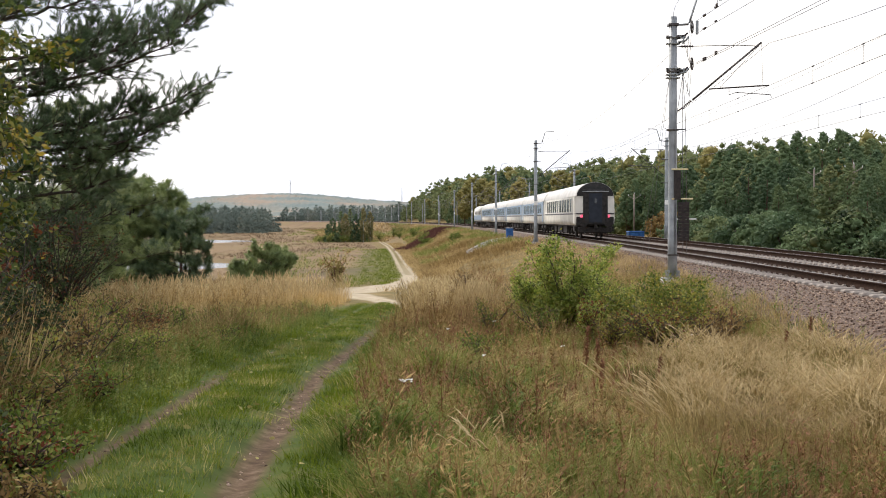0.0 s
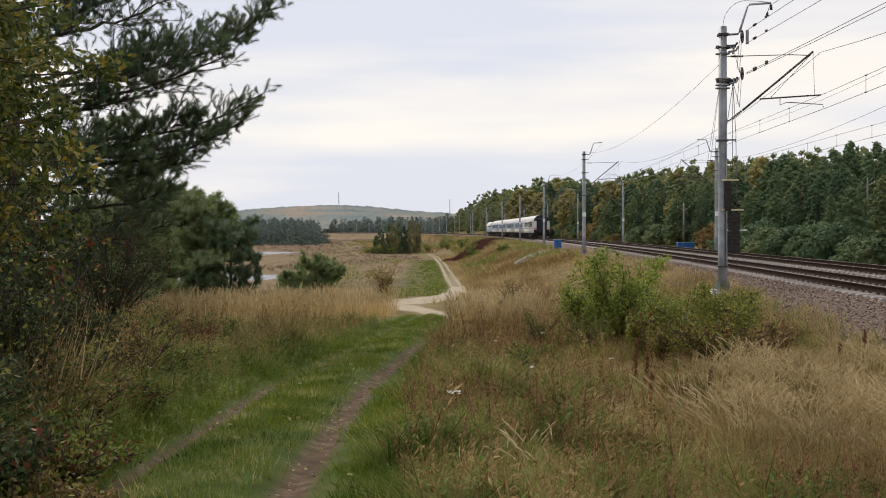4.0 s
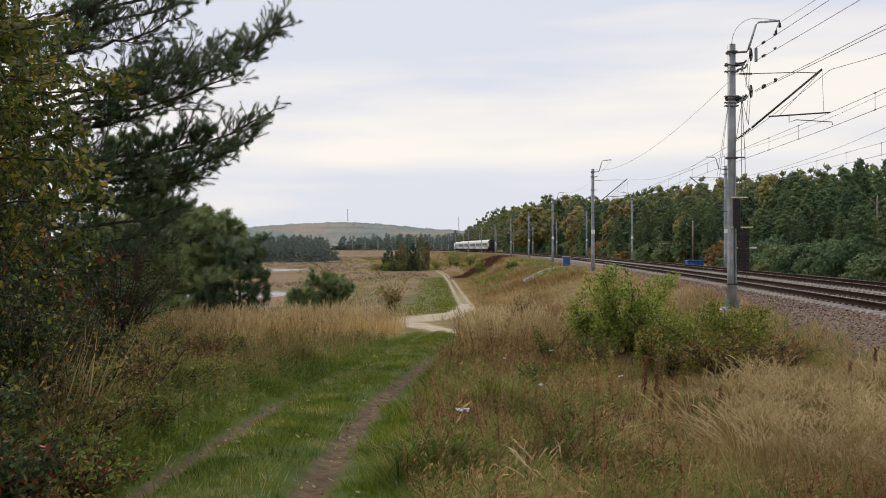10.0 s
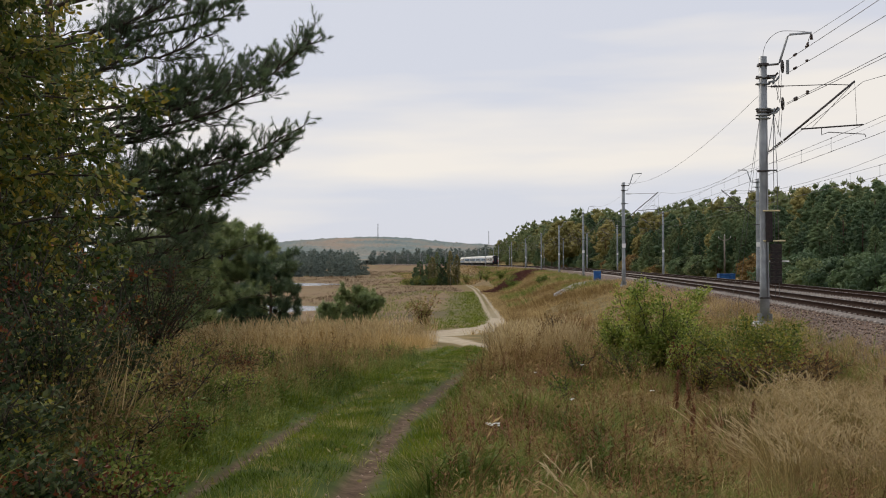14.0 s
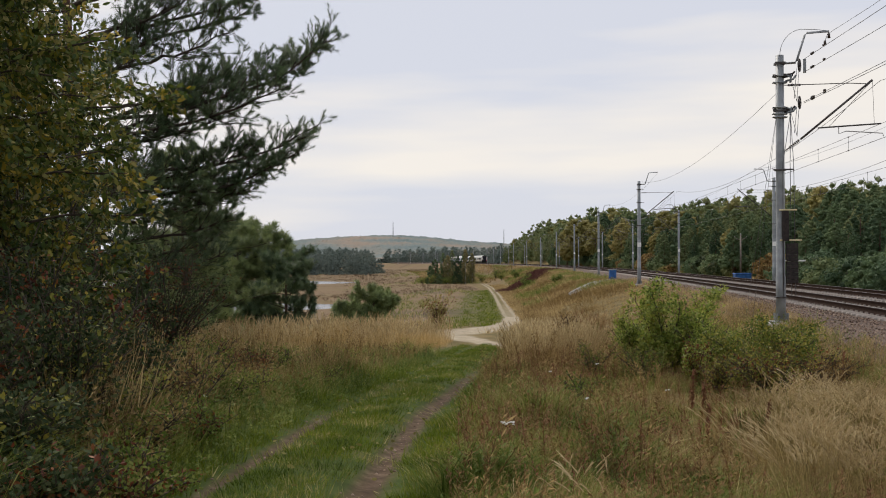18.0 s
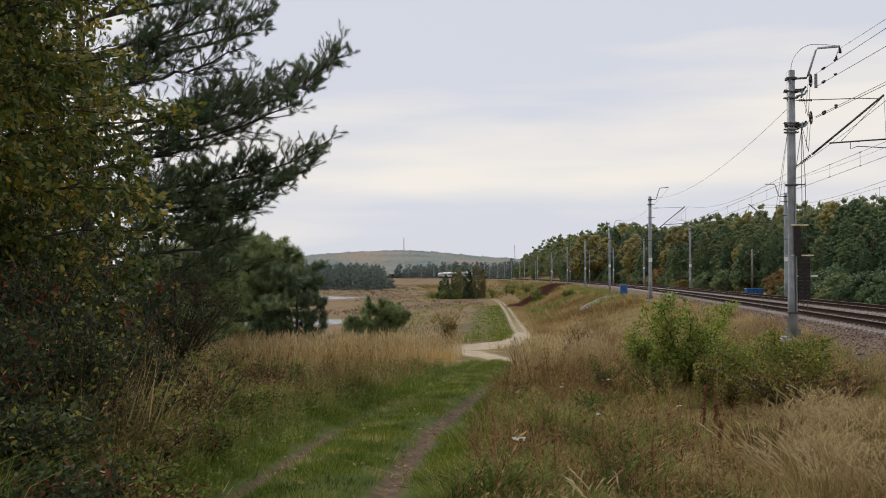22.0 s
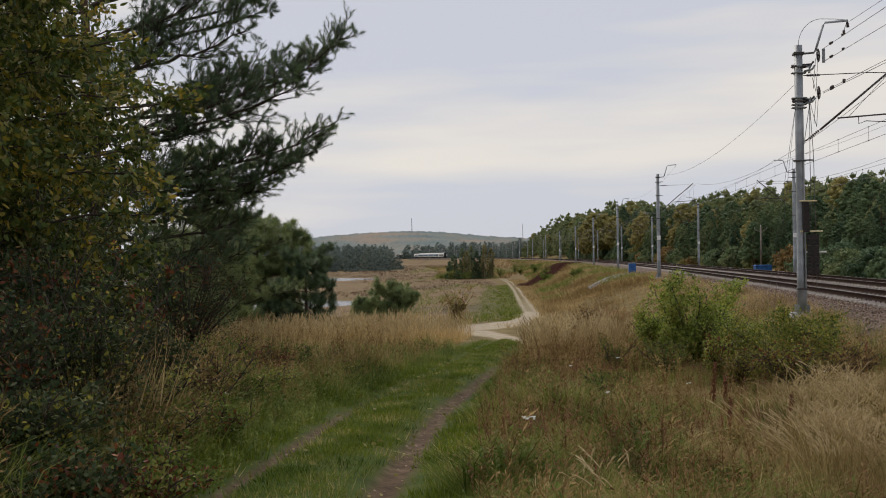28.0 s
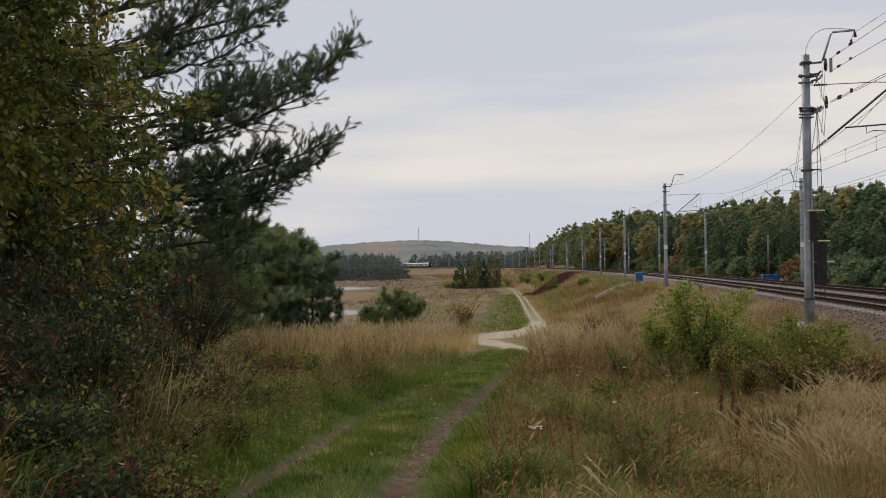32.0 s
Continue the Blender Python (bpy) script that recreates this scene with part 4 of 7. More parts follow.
        part("hose", tubes("hose", [([(0.3, y - 0.1, 0.9), (0.33, y - 0.3, 0.5), (0.42, y - 0.25, 0.35)], 0.04, 6)], M_UNDER), None, t)
        part("end_step", box((0, y + 0.1, 0.62), (2.4, 0.3, 0.4), 0.04), M_UNDER, t)
    return t


def locomotive():
    L = 18.4
    t = thing("electric_locomotive", Matrix(), "white and blue electric locomotive with raised pantograph", "locomotive", "train vehicles")
    part("body", loft("body", section(1.45, 0.95, 3.85), -L / 2 + 0.3, L / 2 - 0.3, M_CREAM), None, t)
    for s in (-1, 1):
        part("side_band", box((s * 1.452, 0, 1.6), (0.014, L - 1.0, 0.9), 0.004), M_COACHBLUE, t, "blue side band")
        for i in range(4):
            part("side_grille", box((s * 1.454, -4.5 + i * 3.0, 2.5), (0.016, 1.8, 0.6), 0.004), M_UNDER, t)
        part("cab_window", box((s * 1.452, -L / 2 + 1.5, 2.6), (0.014, 0.7, 0.7), 0.004), M_GLASS, t)
    part("windscreen", box((0, -L / 2 + 0.29, 2.7), (2.2, 0.03, 0.75), 0.01), M_GLASS, t)
    part("nose_band", box((0, -L / 2 + 0.288, 1.7), (2.5, 0.03, 0.7), 0.01), M_COACHBLUE, t)
    part("underframe", box((0, 0, 0.9), (2.7, L - 0.6, 0.22), 0.02), M_UNDER, t)
    part("roof_gear", box((0, 0, 4.0), (1.2, 9, 0.25), 0.03), M_UNDER, t)
    for y, up in ((-5.4, True), (5.4, False)):
        h = 5.22 if up else 4.5
        part("pantograph", tubes("pantograph", [([(-0.5, y - 0.8, 4.1), (-0.45, y + 1.0, (4.1 + h) / 2), (-0.4, y - 0.4, h)], 0.03, 6), ([(0.5, y - 0.8, 4.1), (0.45, y + 1.0, (4.1 + h) / 2), (0.4, y - 0.4, h)], 0.03, 6), ([(-0.9, y - 0.4, h - 0.1), (-0.7, y - 0.4, h), (0.7, y - 0.4, h), (0.9, y - 0.4, h - 0.1)], 0.03, 6)], M_IRON), None, t)
    for y in (-5.2, 5.2):
        bogie(t, y, 3.0)
    for e in (-1, 1):
        for s in (-1, 1):
            b = bmesh.new()
            bmesh.ops.create_cone(b, cap_ends=True, segments=14, radius1=0.2, radius2=0.2, depth=0.4, matrix=Matrix.Translation((s * 0.88, e * (L / 2), 1.06)) @ Matrix.Rotation(math.pi / 2, 4, "X"))
            part("buffer", b, M_UNDER, t)
    return t


VEHICLES = [(coach(True), COACH / 2)]
first_blue = coach(False)
VEHICLES.append((first_blue, 1.5 * COACH))
for k in (2.5, 3.5, 4.5):
    VEHICLES.append((copy_thing(first_blue, Matrix()), k * COACH))
VEHICLES.append((locomotive(), 5 * COACH + 9.4))

# seconds, distance of the train's tail along the line
TAIL = [(0, 80.5), (1, 109), (2, 138), (3, 167), (4, 194), (5, 220.5), (6, 248), (7, 275), (8, 304.5), (9, 336), (10, 366), (11, 393), (12, 422), (13, 447.5), (14, 472), (16, 529), (18, 584), (20, 641), (24, 748), (28, 849), (30, 897), (32, 953)]


def motions():
    """The train drives away along the curve."""
    for ob, ahead in VEHICLES:
        rows = []
        for t in [0.5 * i for i in range(9)] + list(range(5, 33)):
            y = float(np.interp(t, [a for a, _ in TAIL], [b for _, b in TAIL])) + ahead
            rows.append((t, track_pose(y)))
        walk(ob, rows)


build_tracks()
build_poles()
build_wires()


# ---- growing things: templates
def blades(count, height, spread, width, droop, rng, vary=0.35, segs=3):
    """A clump of curved grass blades: corners and triangles."""
    V, T, n = [], [], 0
    for _ in range(count):
        a = rng.uniform(0, 2 * np.pi)
        r0 = spread * np.sqrt(rng.random()) * 0.5
        h = height * (1 - vary * rng.random())
        d = droop * rng.uniform(0.3, 1.2) * h
        f = rng.uniform(0, 2 * np.pi)
        side = np.array([np.cos(f), np.sin(f), 0]) * width * rng.uniform(0.6, 1.2)
        root = np.array([r0 * np.cos(a), r0 * np.sin(a), -0.03])
        out = np.array([np.cos(a + rng.normal(0, 0.7)), np.sin(a + rng.normal(0, 0.7)), 0])
        for k in range(segs):
            t = k / segs
            p = root + out * d * t ** 2 + np.array([0, 0, h * (t - 0.25 * droop * t ** 3)])
            V += [p - side * (1 - 0.6 * t) / 2, p + side * (1 - 0.6 * t) / 2]
        V.append(root + out * d + np.array([0, 0, h * (1 - 0.25 * droop)]))
        for k in range(segs - 1):
            i = n + 2 * k
            T += [(i, i + 1, i + 3), (i, i + 3, i + 2)]
        i = n + 2 * (segs - 1)
        T.append((i, i + 1, i + 2))
        n += 2 * segs + 1
    return np.array(V), np.array(T)


def plumed(count, height, spread, droop, rng):
    """Tall stems (with a few blades) and their drooping feathery heads, as two templates in step."""
    V, T, n, PV, PT, m = [], [], 0, [], [], 0
    for _ in range(count):
        a = rng.uniform(0, 2 * np.pi)
        r0 = spread * np.sqrt(rng.random()) * 0.5
        h = height * rng.uniform(0.72, 1.05)
        out = np.array([np.cos(a), np.sin(a), 0]) * 0.5 + np.array([-0.55, -0.1, 0])
        d = droop * h * rng.uniform(0.5, 1.2)
        root = np.array([r0 * np.cos(a), r0 * np.sin(a), -0.03])
        curve = lambda t: root + out * d * t ** 2.2 + np.array([0, 0, h * (t - 0.2 * droop * t ** 3)])
        side = np.array([0.0028, 0.001, 0])
        for k in range(3):
            p = curve(k / 3)
            V += [p - side, p + side]
        V.append(curve(1.0))
        for k in range(2):
            i = n + 2 * k
            T += [(i, i + 1, i + 3), (i, i + 3, i + 2)]
        T.append((n + 4, n + 5, n + 6))
        n += 7
        for k in range(9):
            t = 0.76 + 0.26 * k / 10
            p = curve(t)
            tip = curve(t + 0.1) + rng.normal(0, 0.018, 3) + np.array([0, 0, -0.01])
            w = np.array([0.006, 0.004, 0.003]) * rng.uniform(0.6, 1.3)
            PV += [p - w, p + w, tip]
            PT.append((m, m + 1, m + 2))
            m += 3
    bv, bt = blades(max(3, count), height * 0.55, spread, 0.008, droop, rng, segs=2)
    return (np.concatenate([V, bv]), np.concatenate([np.array(T), bt + n])), (np.array(PV), np.array(PT))


def weed(height, rng, leaves=14, broad=1.0, reach=1.0):
    """An upright branching herb: thin stem, side twigs and small leaves or seed heads."""
    V, T = [], []

    def tri(a, b, c):
        n = len(V)
        V.extend([a, b, c])
        T.append((n, n + 1, n + 2))
    lean = rng.normal(0, 0.12, 2)
    top = np.array([lean[0], lean[1], 1.0]) * height
    w = np.array([0.006, 0.003, 0])
    tri(-w, w, top)
    for _ in range(leaves):
        t = rng.uniform(0.15, 1.0)
        p = top * t
        a = rng.uniform(0, 6.28)
        l = reach * height * rng.uniform(0.08, 0.24) * (1.25 - 0.7 * t)
        e = p + np.array([np.cos(a), np.sin(a), rng.uniform(0.1, 0.9)]) * l
        s = np.array([-np.sin(a), np.cos(a), 0.3]) * l * rng.uniform(0.05, 0.13) * broad
        mid = p * 0.5 + e * 0.5
        tri(p, mid + s, e)
        tri(p, e, mid - s)
    return np.array(V), np.array(T)


def leaf_template(rng, bend=0.3):
    """One pointed leaf along +z, folded at its rib."""
    V = np.array([(0, 0, 0), (0.24, 0.06, 0.28), (0.2, 0.1, 0.66), (0, bend * 0.4, 1.0), (-0.2, 0.1, 0.66), (-0.24, 0.06, 0.28)])
    return V, np.array([(0, 1, 2), (0, 2, 3), (0, 3, 4), (0, 4, 5)])


def needle_tuft(rng, count=26, axis=0.16, length=0.085, width=0.006):
    """A pine shoot along +z with stiff needles standing off it."""
    V, T = [], []
    for k in range(count):
        t = k / count
        a = k * 2.4
        p = np.array([0, 0, axis * t])
        d = np.array([np.cos(a), np.sin(a), 0.15 + 0.75 * t])
        d /= np.linalg.norm(d)
        s = np.array([-np.sin(a), np.cos(a), 0]) * width / 2
        n = len(V)
        e = p + d * length * rng.uniform(0.75, 1.15)
        V += [p - s, p + s, e]
        T.append((n, n + 1, n + 2))
    return np.array(V), np.array(T)


def scatter_dir(name, templates, pos, dirs, size, mat):
    """Like scatter, but each copy's +z axis points along its own direction."""
    N = len(pos)
    d = dirs / np.maximum(np.linalg.norm(dirs, axis=1, keepdims=True), 1e-9)
    ref = np.where(np.abs(d[:, 2:3]) > 0.95, np.array([[1.0, 0, 0]]), np.array([[0, 0, 1.0]]))
    a = np.cross(ref, d)
    a /= np.linalg.norm(a, axis=1, keepdims=True)
    b = np.cross(d, a)
    tw = RNG.uniform(0, 6.28, N)[:, None]
    a, b = a * np.cos(tw) + b * np.sin(tw), b * np.cos(tw) - a * np.sin(tw)
    pick = RNG.integers(0, len(templates), N)
    VV, TT, n = [], [], 0
    for k, (V, T) in enumerate(templates):
        w = np.where(pick == k)[0]
        S = V[None] * np.asarray(size)[w][:, None, None]
        A = S[..., 0:1] * a[w][:, None] + S[..., 1:2] * b[w][:, None] + S[..., 2:3] * d[w][:, None] + pos[w][:, None]
        VV.append(A.reshape(-1, 3))
        TT.append((T[None] + (n + np.arange(len(w)) * len(V))[:, None, None]).reshape(-1, 3))
        n += len(w) * len(V)
    return mesh_from(name, np.concatenate(VV), np.concatenate(TT), mat)


# ---- pines with limbs, side shoots and needle tufts
def grow_bough(pts, wide, rng, lines, pos, dirs):
    """A heavy bough along pts: side branches that sweep forward and up, set with upright tufted shoots."""
    f0 = np.linspace(0, 1, len(pts))
    s = np.linspace(0, 1, 12)
    limb = np.stack([np.interp(s, f0, pts[:, k]) for k in range(3)], 1)
    limb[1:-1] = (limb[:-2] + limb[1:-1] * 2 + limb[2:]) / 4 + rng.normal(0, 0.03, (10, 3))
    length = np.linalg.norm(np.diff(limb, axis=0), axis=1).sum()
    lines.append((limb, 0.055 * (1 - 0.88 * s) + 0.006, 6))
    for k in range(int(length * 7.5)):
        f = rng.uniform(0.16, 1.0)
        p = np.array([np.interp(f, s, limb[:, q]) for q in range(3)])
        q = np.array([np.interp(min(1, f + 0.05), s, limb[:, j]) for j in range(3)]) - np.array([np.interp(f - 0.05, s, limb[:, j]) for j in range(3)])
        q /= np.linalg.norm(q)
        l2 = wide * (0.28 + 0.85 * np.sin(np.pi * min(1, 0.12 + 0.85 * f)) ** 0.8) * rng.uniform(0.45, 1.1)
        d = q * rng.uniform(0.5, 1.0) + np.array([rng.normal(0, 0.3), rng.normal(0, 0.8), rng.uniform(-0.62, 0.8)])
        d /= np.linalg.norm(d)
        s2 = np.linspace(0, 1, 5)
        br = p[None] + d[None] * (l2 * s2)[:, None] + np.array([0, 0, 1.0])[None] * (0.3 * l2 * s2 ** 2)[:, None] + rng.normal(0, 0.02, (5, 3)) * s2[:, None]
        lines.append((br, 0.012 * (1 - 0.8 * s2) + 0.002, 4))
        for _ in range(int(2.5 + 4.6 * l2)):
            g = rng.uniform(0.25, 1.0)
            b0 = np.array([np.interp(g, s2, br[:, j]) for j in range(3)])
            l3 = rng.uniform(0.12, 0.34)
            d3 = d * 0.7 + rng.normal(0, 0.5, 3) + np.array([0, 0, 0.5])
            d3 /= np.linalg.norm(d3)
            lines.append(([b0, b0 + d3 * l3], [0.005, 0.003], 3))
            for h in (0.35, 0.7, 1.0):
                pos.append(b0 + d3 * l3 * h)
                dirs.append(d3 + rng.normal(0, 0.16, 3))


def pine(at, height, base, reach, limbs, label, seed, needle_mat, tuft=1.0, density=1.0, trunk_r=0.16, lean=(0.0, 0.0), category="pine tree", rise=0.28, needles=18, boughs=(), crowned=()):
    """reach(z) is the limb length at height z above the foot."""
    rng = np.random.default_rng(seed)
    t = thing("pine_tree", Matrix.Translation(at), label, category, "pines")
    zs = np.linspace(0, height, 10)
    tx = np.stack([lean[0] * zs + 0.12 * np.sin(zs * 0.6 + seed), lean[1] * zs + 0.1 * np.cos(zs * 0.5 + seed) - 0.1, zs - 0.1], 1)
    part("trunk", tubes("trunk", [(tx, trunk_r * (1 - 0.85 * zs / height) + 0.012, 9)], M_BARK), None, t)
    lines, pos, dirs = [], [], []
    for i in range(limbs + len(boughs)):
        z = base + (height * 0.985 - base) * ((i + rng.random()) / limbs)
        az = i * 2.399 + rng.normal(0, 0.25)
        L = reach(z) * rng.uniform(0.55, 1.06)
        lift = rise * rng.uniform(0.0, 1.7)
        if i >= limbs:
            z, az, L, lift = boughs[i - limbs]
        root = np.array([np.interp(z, zs, tx[:, k]) for k in range(3)])
        o = np.array([np.cos(az), np.sin(az), 0])
        side = np.array([-np.sin(az), np.cos(az), 0])
        s = np.linspace(0, 1, 7)
        wig = rng.normal(0, 0.14, 7).cumsum() * L * 0.3
        up = lift * L * (0.35 * s + 0.75 * s ** 2.2) + rng.normal(0, 0.03, 7).cumsum() * min(L, 4.5)
        limb = root[None] + o[None] * (L * s)[:, None] + side[None] * wig[:, None] + np.array([0, 0, 1.0])[None] * up[:, None]
        r0 = 0.0065 * L + 0.009
        lines.append((limb, r0 * (1 - 0.85 * s) + 0.004, 5))
        for k in range(int(L * 4.3) + 4):
            f = rng.uniform(0.08 if L < 4.5 else 0.22, 1.0) ** 0.75
            p = np.array([np.interp(f, s, limb[:, q]) for q in range(3)])
            l2 = (0.26 + 0.22 * min(L, 5.0) * (1 - f) ** 0.8) * rng.uniform(0.45, 1.15)
            ang = rng.choice((-1, 1)) * rng.uniform(0.3, 1.1)
            d2 = o * np.cos(ang) + side * np.sin(ang) + np.array([0, 0, rng.uniform(-0.1, 0.75)])
            d2 /= np.linalg.norm(d2)
            s2 = np.linspace(0, 1, 4)
            shoot = p[None] + d2[None] * (l2 * s2)[:, None] + np.array([0, 0, 1.0])[None] * (0.22 * l2 * s2 ** 2)[:, None]
            lines.append((shoot, 0.006 * (1 - 0.7 * s2) + 0.002, 4))
            for g in np.linspace(0.45, 1.0, int(l2 * 3.0) + 2):
                b0 = np.array([np.interp(g, s2, shoot[:, w]) for w in range(3)])
                for q in range(int(2.6 * density + rng.random()) + (2 if g > 0.9 else 0)):
                    dd = d2 * 0.6 + rng.normal(0, 0.42, 3) + np.array([0, 0, 0.55])
                    dd /= np.linalg.norm(dd)
                    pos.append(b0 + dd * 0.02 + rng.normal(0, 0.03, 3))
                    dirs.append(dd)
    for pts, wide in crowned:
        grow_bough(np.array(pts, float) - np.array(at), wide, rng, lines, pos, dirs)
    part("branchwork", tubes("branchwork", lines, M_TWIG), None, t)
    pos, dirs = np.array(pos), np.array(dirs)
    temps = [needle_tuft(rng, needles, 0.14 * tuft, 0.12 * tuft, 0.019 * tuft) for _ in range(4)]
    part("needle_crown", scatter_dir("needle_crown", temps, pos, dirs, rng.uniform(0.75, 1.2, len(pos)), needle_mat), None, t)
    return t


def shrub(name, at, height, radius, leaf, count, mat, label, seed, stems=9, extra=None, category="shrub", group="shrubs"):
    """A leafy shrub: several stems that fork, each twig set with leaves."""
    rng = np.random.default_rng(seed)
    t = thing(name, Matrix.Translation(at), label, category, group)
    lines, tips = [], []
    for i in range(stems):
        a = rng.uniform(0, 6.28)
        h = height * rng.uniform(0.6, 1.0)
        out = radius * np.sqrt(rng.random())
        s = np.linspace(0, 1, 6)
        st = np.stack([np.cos(a) * out * s ** 1.4, np.sin(a) * out * s ** 1.4, h * s - 0.05], 1) + rng.normal(0, 0.02 * height, (6, 3)) * s[:, None]
        lines.append((st, 0.008 * height * (1 - 0.8 * s) + 0.003, 5))
        for k in range(9):
            f = rng.uniform(0.2, 1.0)
            p = np.array([np.interp(f, s, st[:, q]) for q in range(3)])
            d = np.array([rng.normal(), rng.normal(), rng.uniform(0.1, 1.2)])
            d /= np.linalg.norm(d)
            l = radius * rng.uniform(0.25, 0.6) * (1.2 - 0.5 * f)
            e = p + d * l
            lines.append(([p, (p + e) / 2 + rng.normal(0, 0.01, 3), e], [0.006, 0.004, 0.002], 4))
            tips.append((p, e))
    part("woody_frame", tubes("woody_frame", lines, M_TWIG), None, t)
    sets = [(count, mat, "foliage")] + ([(int(count * extra[0]), extra[1], "autumn_foliage")] if extra else [])
    for n, m, nm in sets:
        w = rng.integers(0, len(tips), n)
        P0, P1 = np.array([tips[i][0] for i in w]), np.array([tips[i][1] for i in w])
        f = rng.random(n)[:, None] ** 0.7
        P = P0 * (1 - f) + P1 * f + rng.normal(0, radius * 0.07, (n, 3))
        P[:, 2] = np.maximum(P[:, 2], 0.03)
        D = (P1 - P0) / np.maximum(np.linalg.norm(P1 - P0, axis=1, keepdims=True), 1e-6) * 0.5 + rng.normal(0, 0.6, (n, 3))
        part(nm, scatter_dir(nm, [leaf_template(rng)], P, D, leaf * rng.uniform(0.6, 1.25, n), m), None, t)
    return t


ICO = None


def blob():
    """Corners and triangles of a small rough ball."""
    global ICO
    if ICO is None:
        bm = bmesh.new()
        bmesh.ops.create_icosphere(bm, subdivisions=1, radius=1.0)
        ICO = np.array([v.co for v in bm.verts]), np.array([[v.index for v in f.verts] for f in bm.faces])
        bm.free()
    return ICO


def crown_template(kind, height, radius, count, card, rng, low=0.12, n=30, solid=0.78):
    """Foliage of a more distant tree: uneven clumps, each a rough core covered with small leaf sprays."""
    clumps = []
    for i in range(n):
        f = (i + rng.random()) / n
        a = i * 2.4 + rng.normal(0, 0.4)
        if kind == "pine":
            z = height * (low + (0.97 - low) * f)
            r = radius * (1.0 - f ** 2.6) ** 0.75 * rng.uniform(0.35, 0.98) * (0.8 + 0.2 * np.sin(3.0 * f * np.pi))
            c = radius * (0.42 - 0.24 * f) * rng.uniform(0.65, 1.25) * (30 / n) ** 0.4
            flat = rng.uniform(0.6, 0.9)
        else:
            z = height * (low + 0.12 + (0.8 - low) * f)
            r = radius * np.sqrt(max(0.05, 1 - (2 * f - 0.9) ** 2)) * rng.uniform(0.3, 0.95)
            c, flat = 0.36 * radius * rng.uniform(0.65, 1.2) * (30 / n) ** 0.4, 0.85
        clumps.append((r * np.cos(a), r * np.sin(a), z, c, flat))
    clumps = np.array(clumps)
    bv, bt = blob()
    core = clumps[:, None, :3] + bv[None] * clumps[:, None, 3:4] * solid * rng.uniform(0.75, 1.15, (n, len(bv), 1)) * np.stack([np.ones(n), np.ones(n), clumps[:, 4]], 1)[:, None]
    core_t = (bt[None] + (np.arange(n) * len(bv))[:, None, None]).reshape(-1, 3)
    w = rng.choice(n, count, p=clumps[:, 3] ** 2 / (clumps[:, 3] ** 2).sum())
    g = rng.normal(0, 1, (count, 3)) + np.array([0, 0, 0.35])
    g /= np.linalg.norm(g, axis=1, keepdims=True)
    P = clumps[w, :3] + g * clumps[w, 3:4] * rng.uniform(0.82, 1.12, (count, 1)) * np.stack([np.ones(count), np.ones(count), clumps[w, 4]], 1)
    nrm = g + rng.normal(0, 0.45, (count, 3))
    nrm /= np.linalg.norm(nrm, axis=1, keepdims=True)
    t1 = np.cross(nrm, rng.normal(0, 1, (count, 3)))
    t1 /= np.linalg.norm(t1, axis=1, keepdims=True)
    t2 = np.cross(nrm, t1)
    size = card * rng.uniform(0.6, 1.5, (count, 1))
    V = np.stack([P + t1 * size * 1.5, P - t1 * size * 0.8 + t2 * size * 0.8, P - t1 * size * 0.8 - t2 * size * 0.8], 1).reshape(-1, 3)
    k = n * len(bv)
    return np.concatenate([core.reshape(-1, 3), V]), np.concatenate([core_t, k + np.arange(count * 3).reshape(-1, 3)])


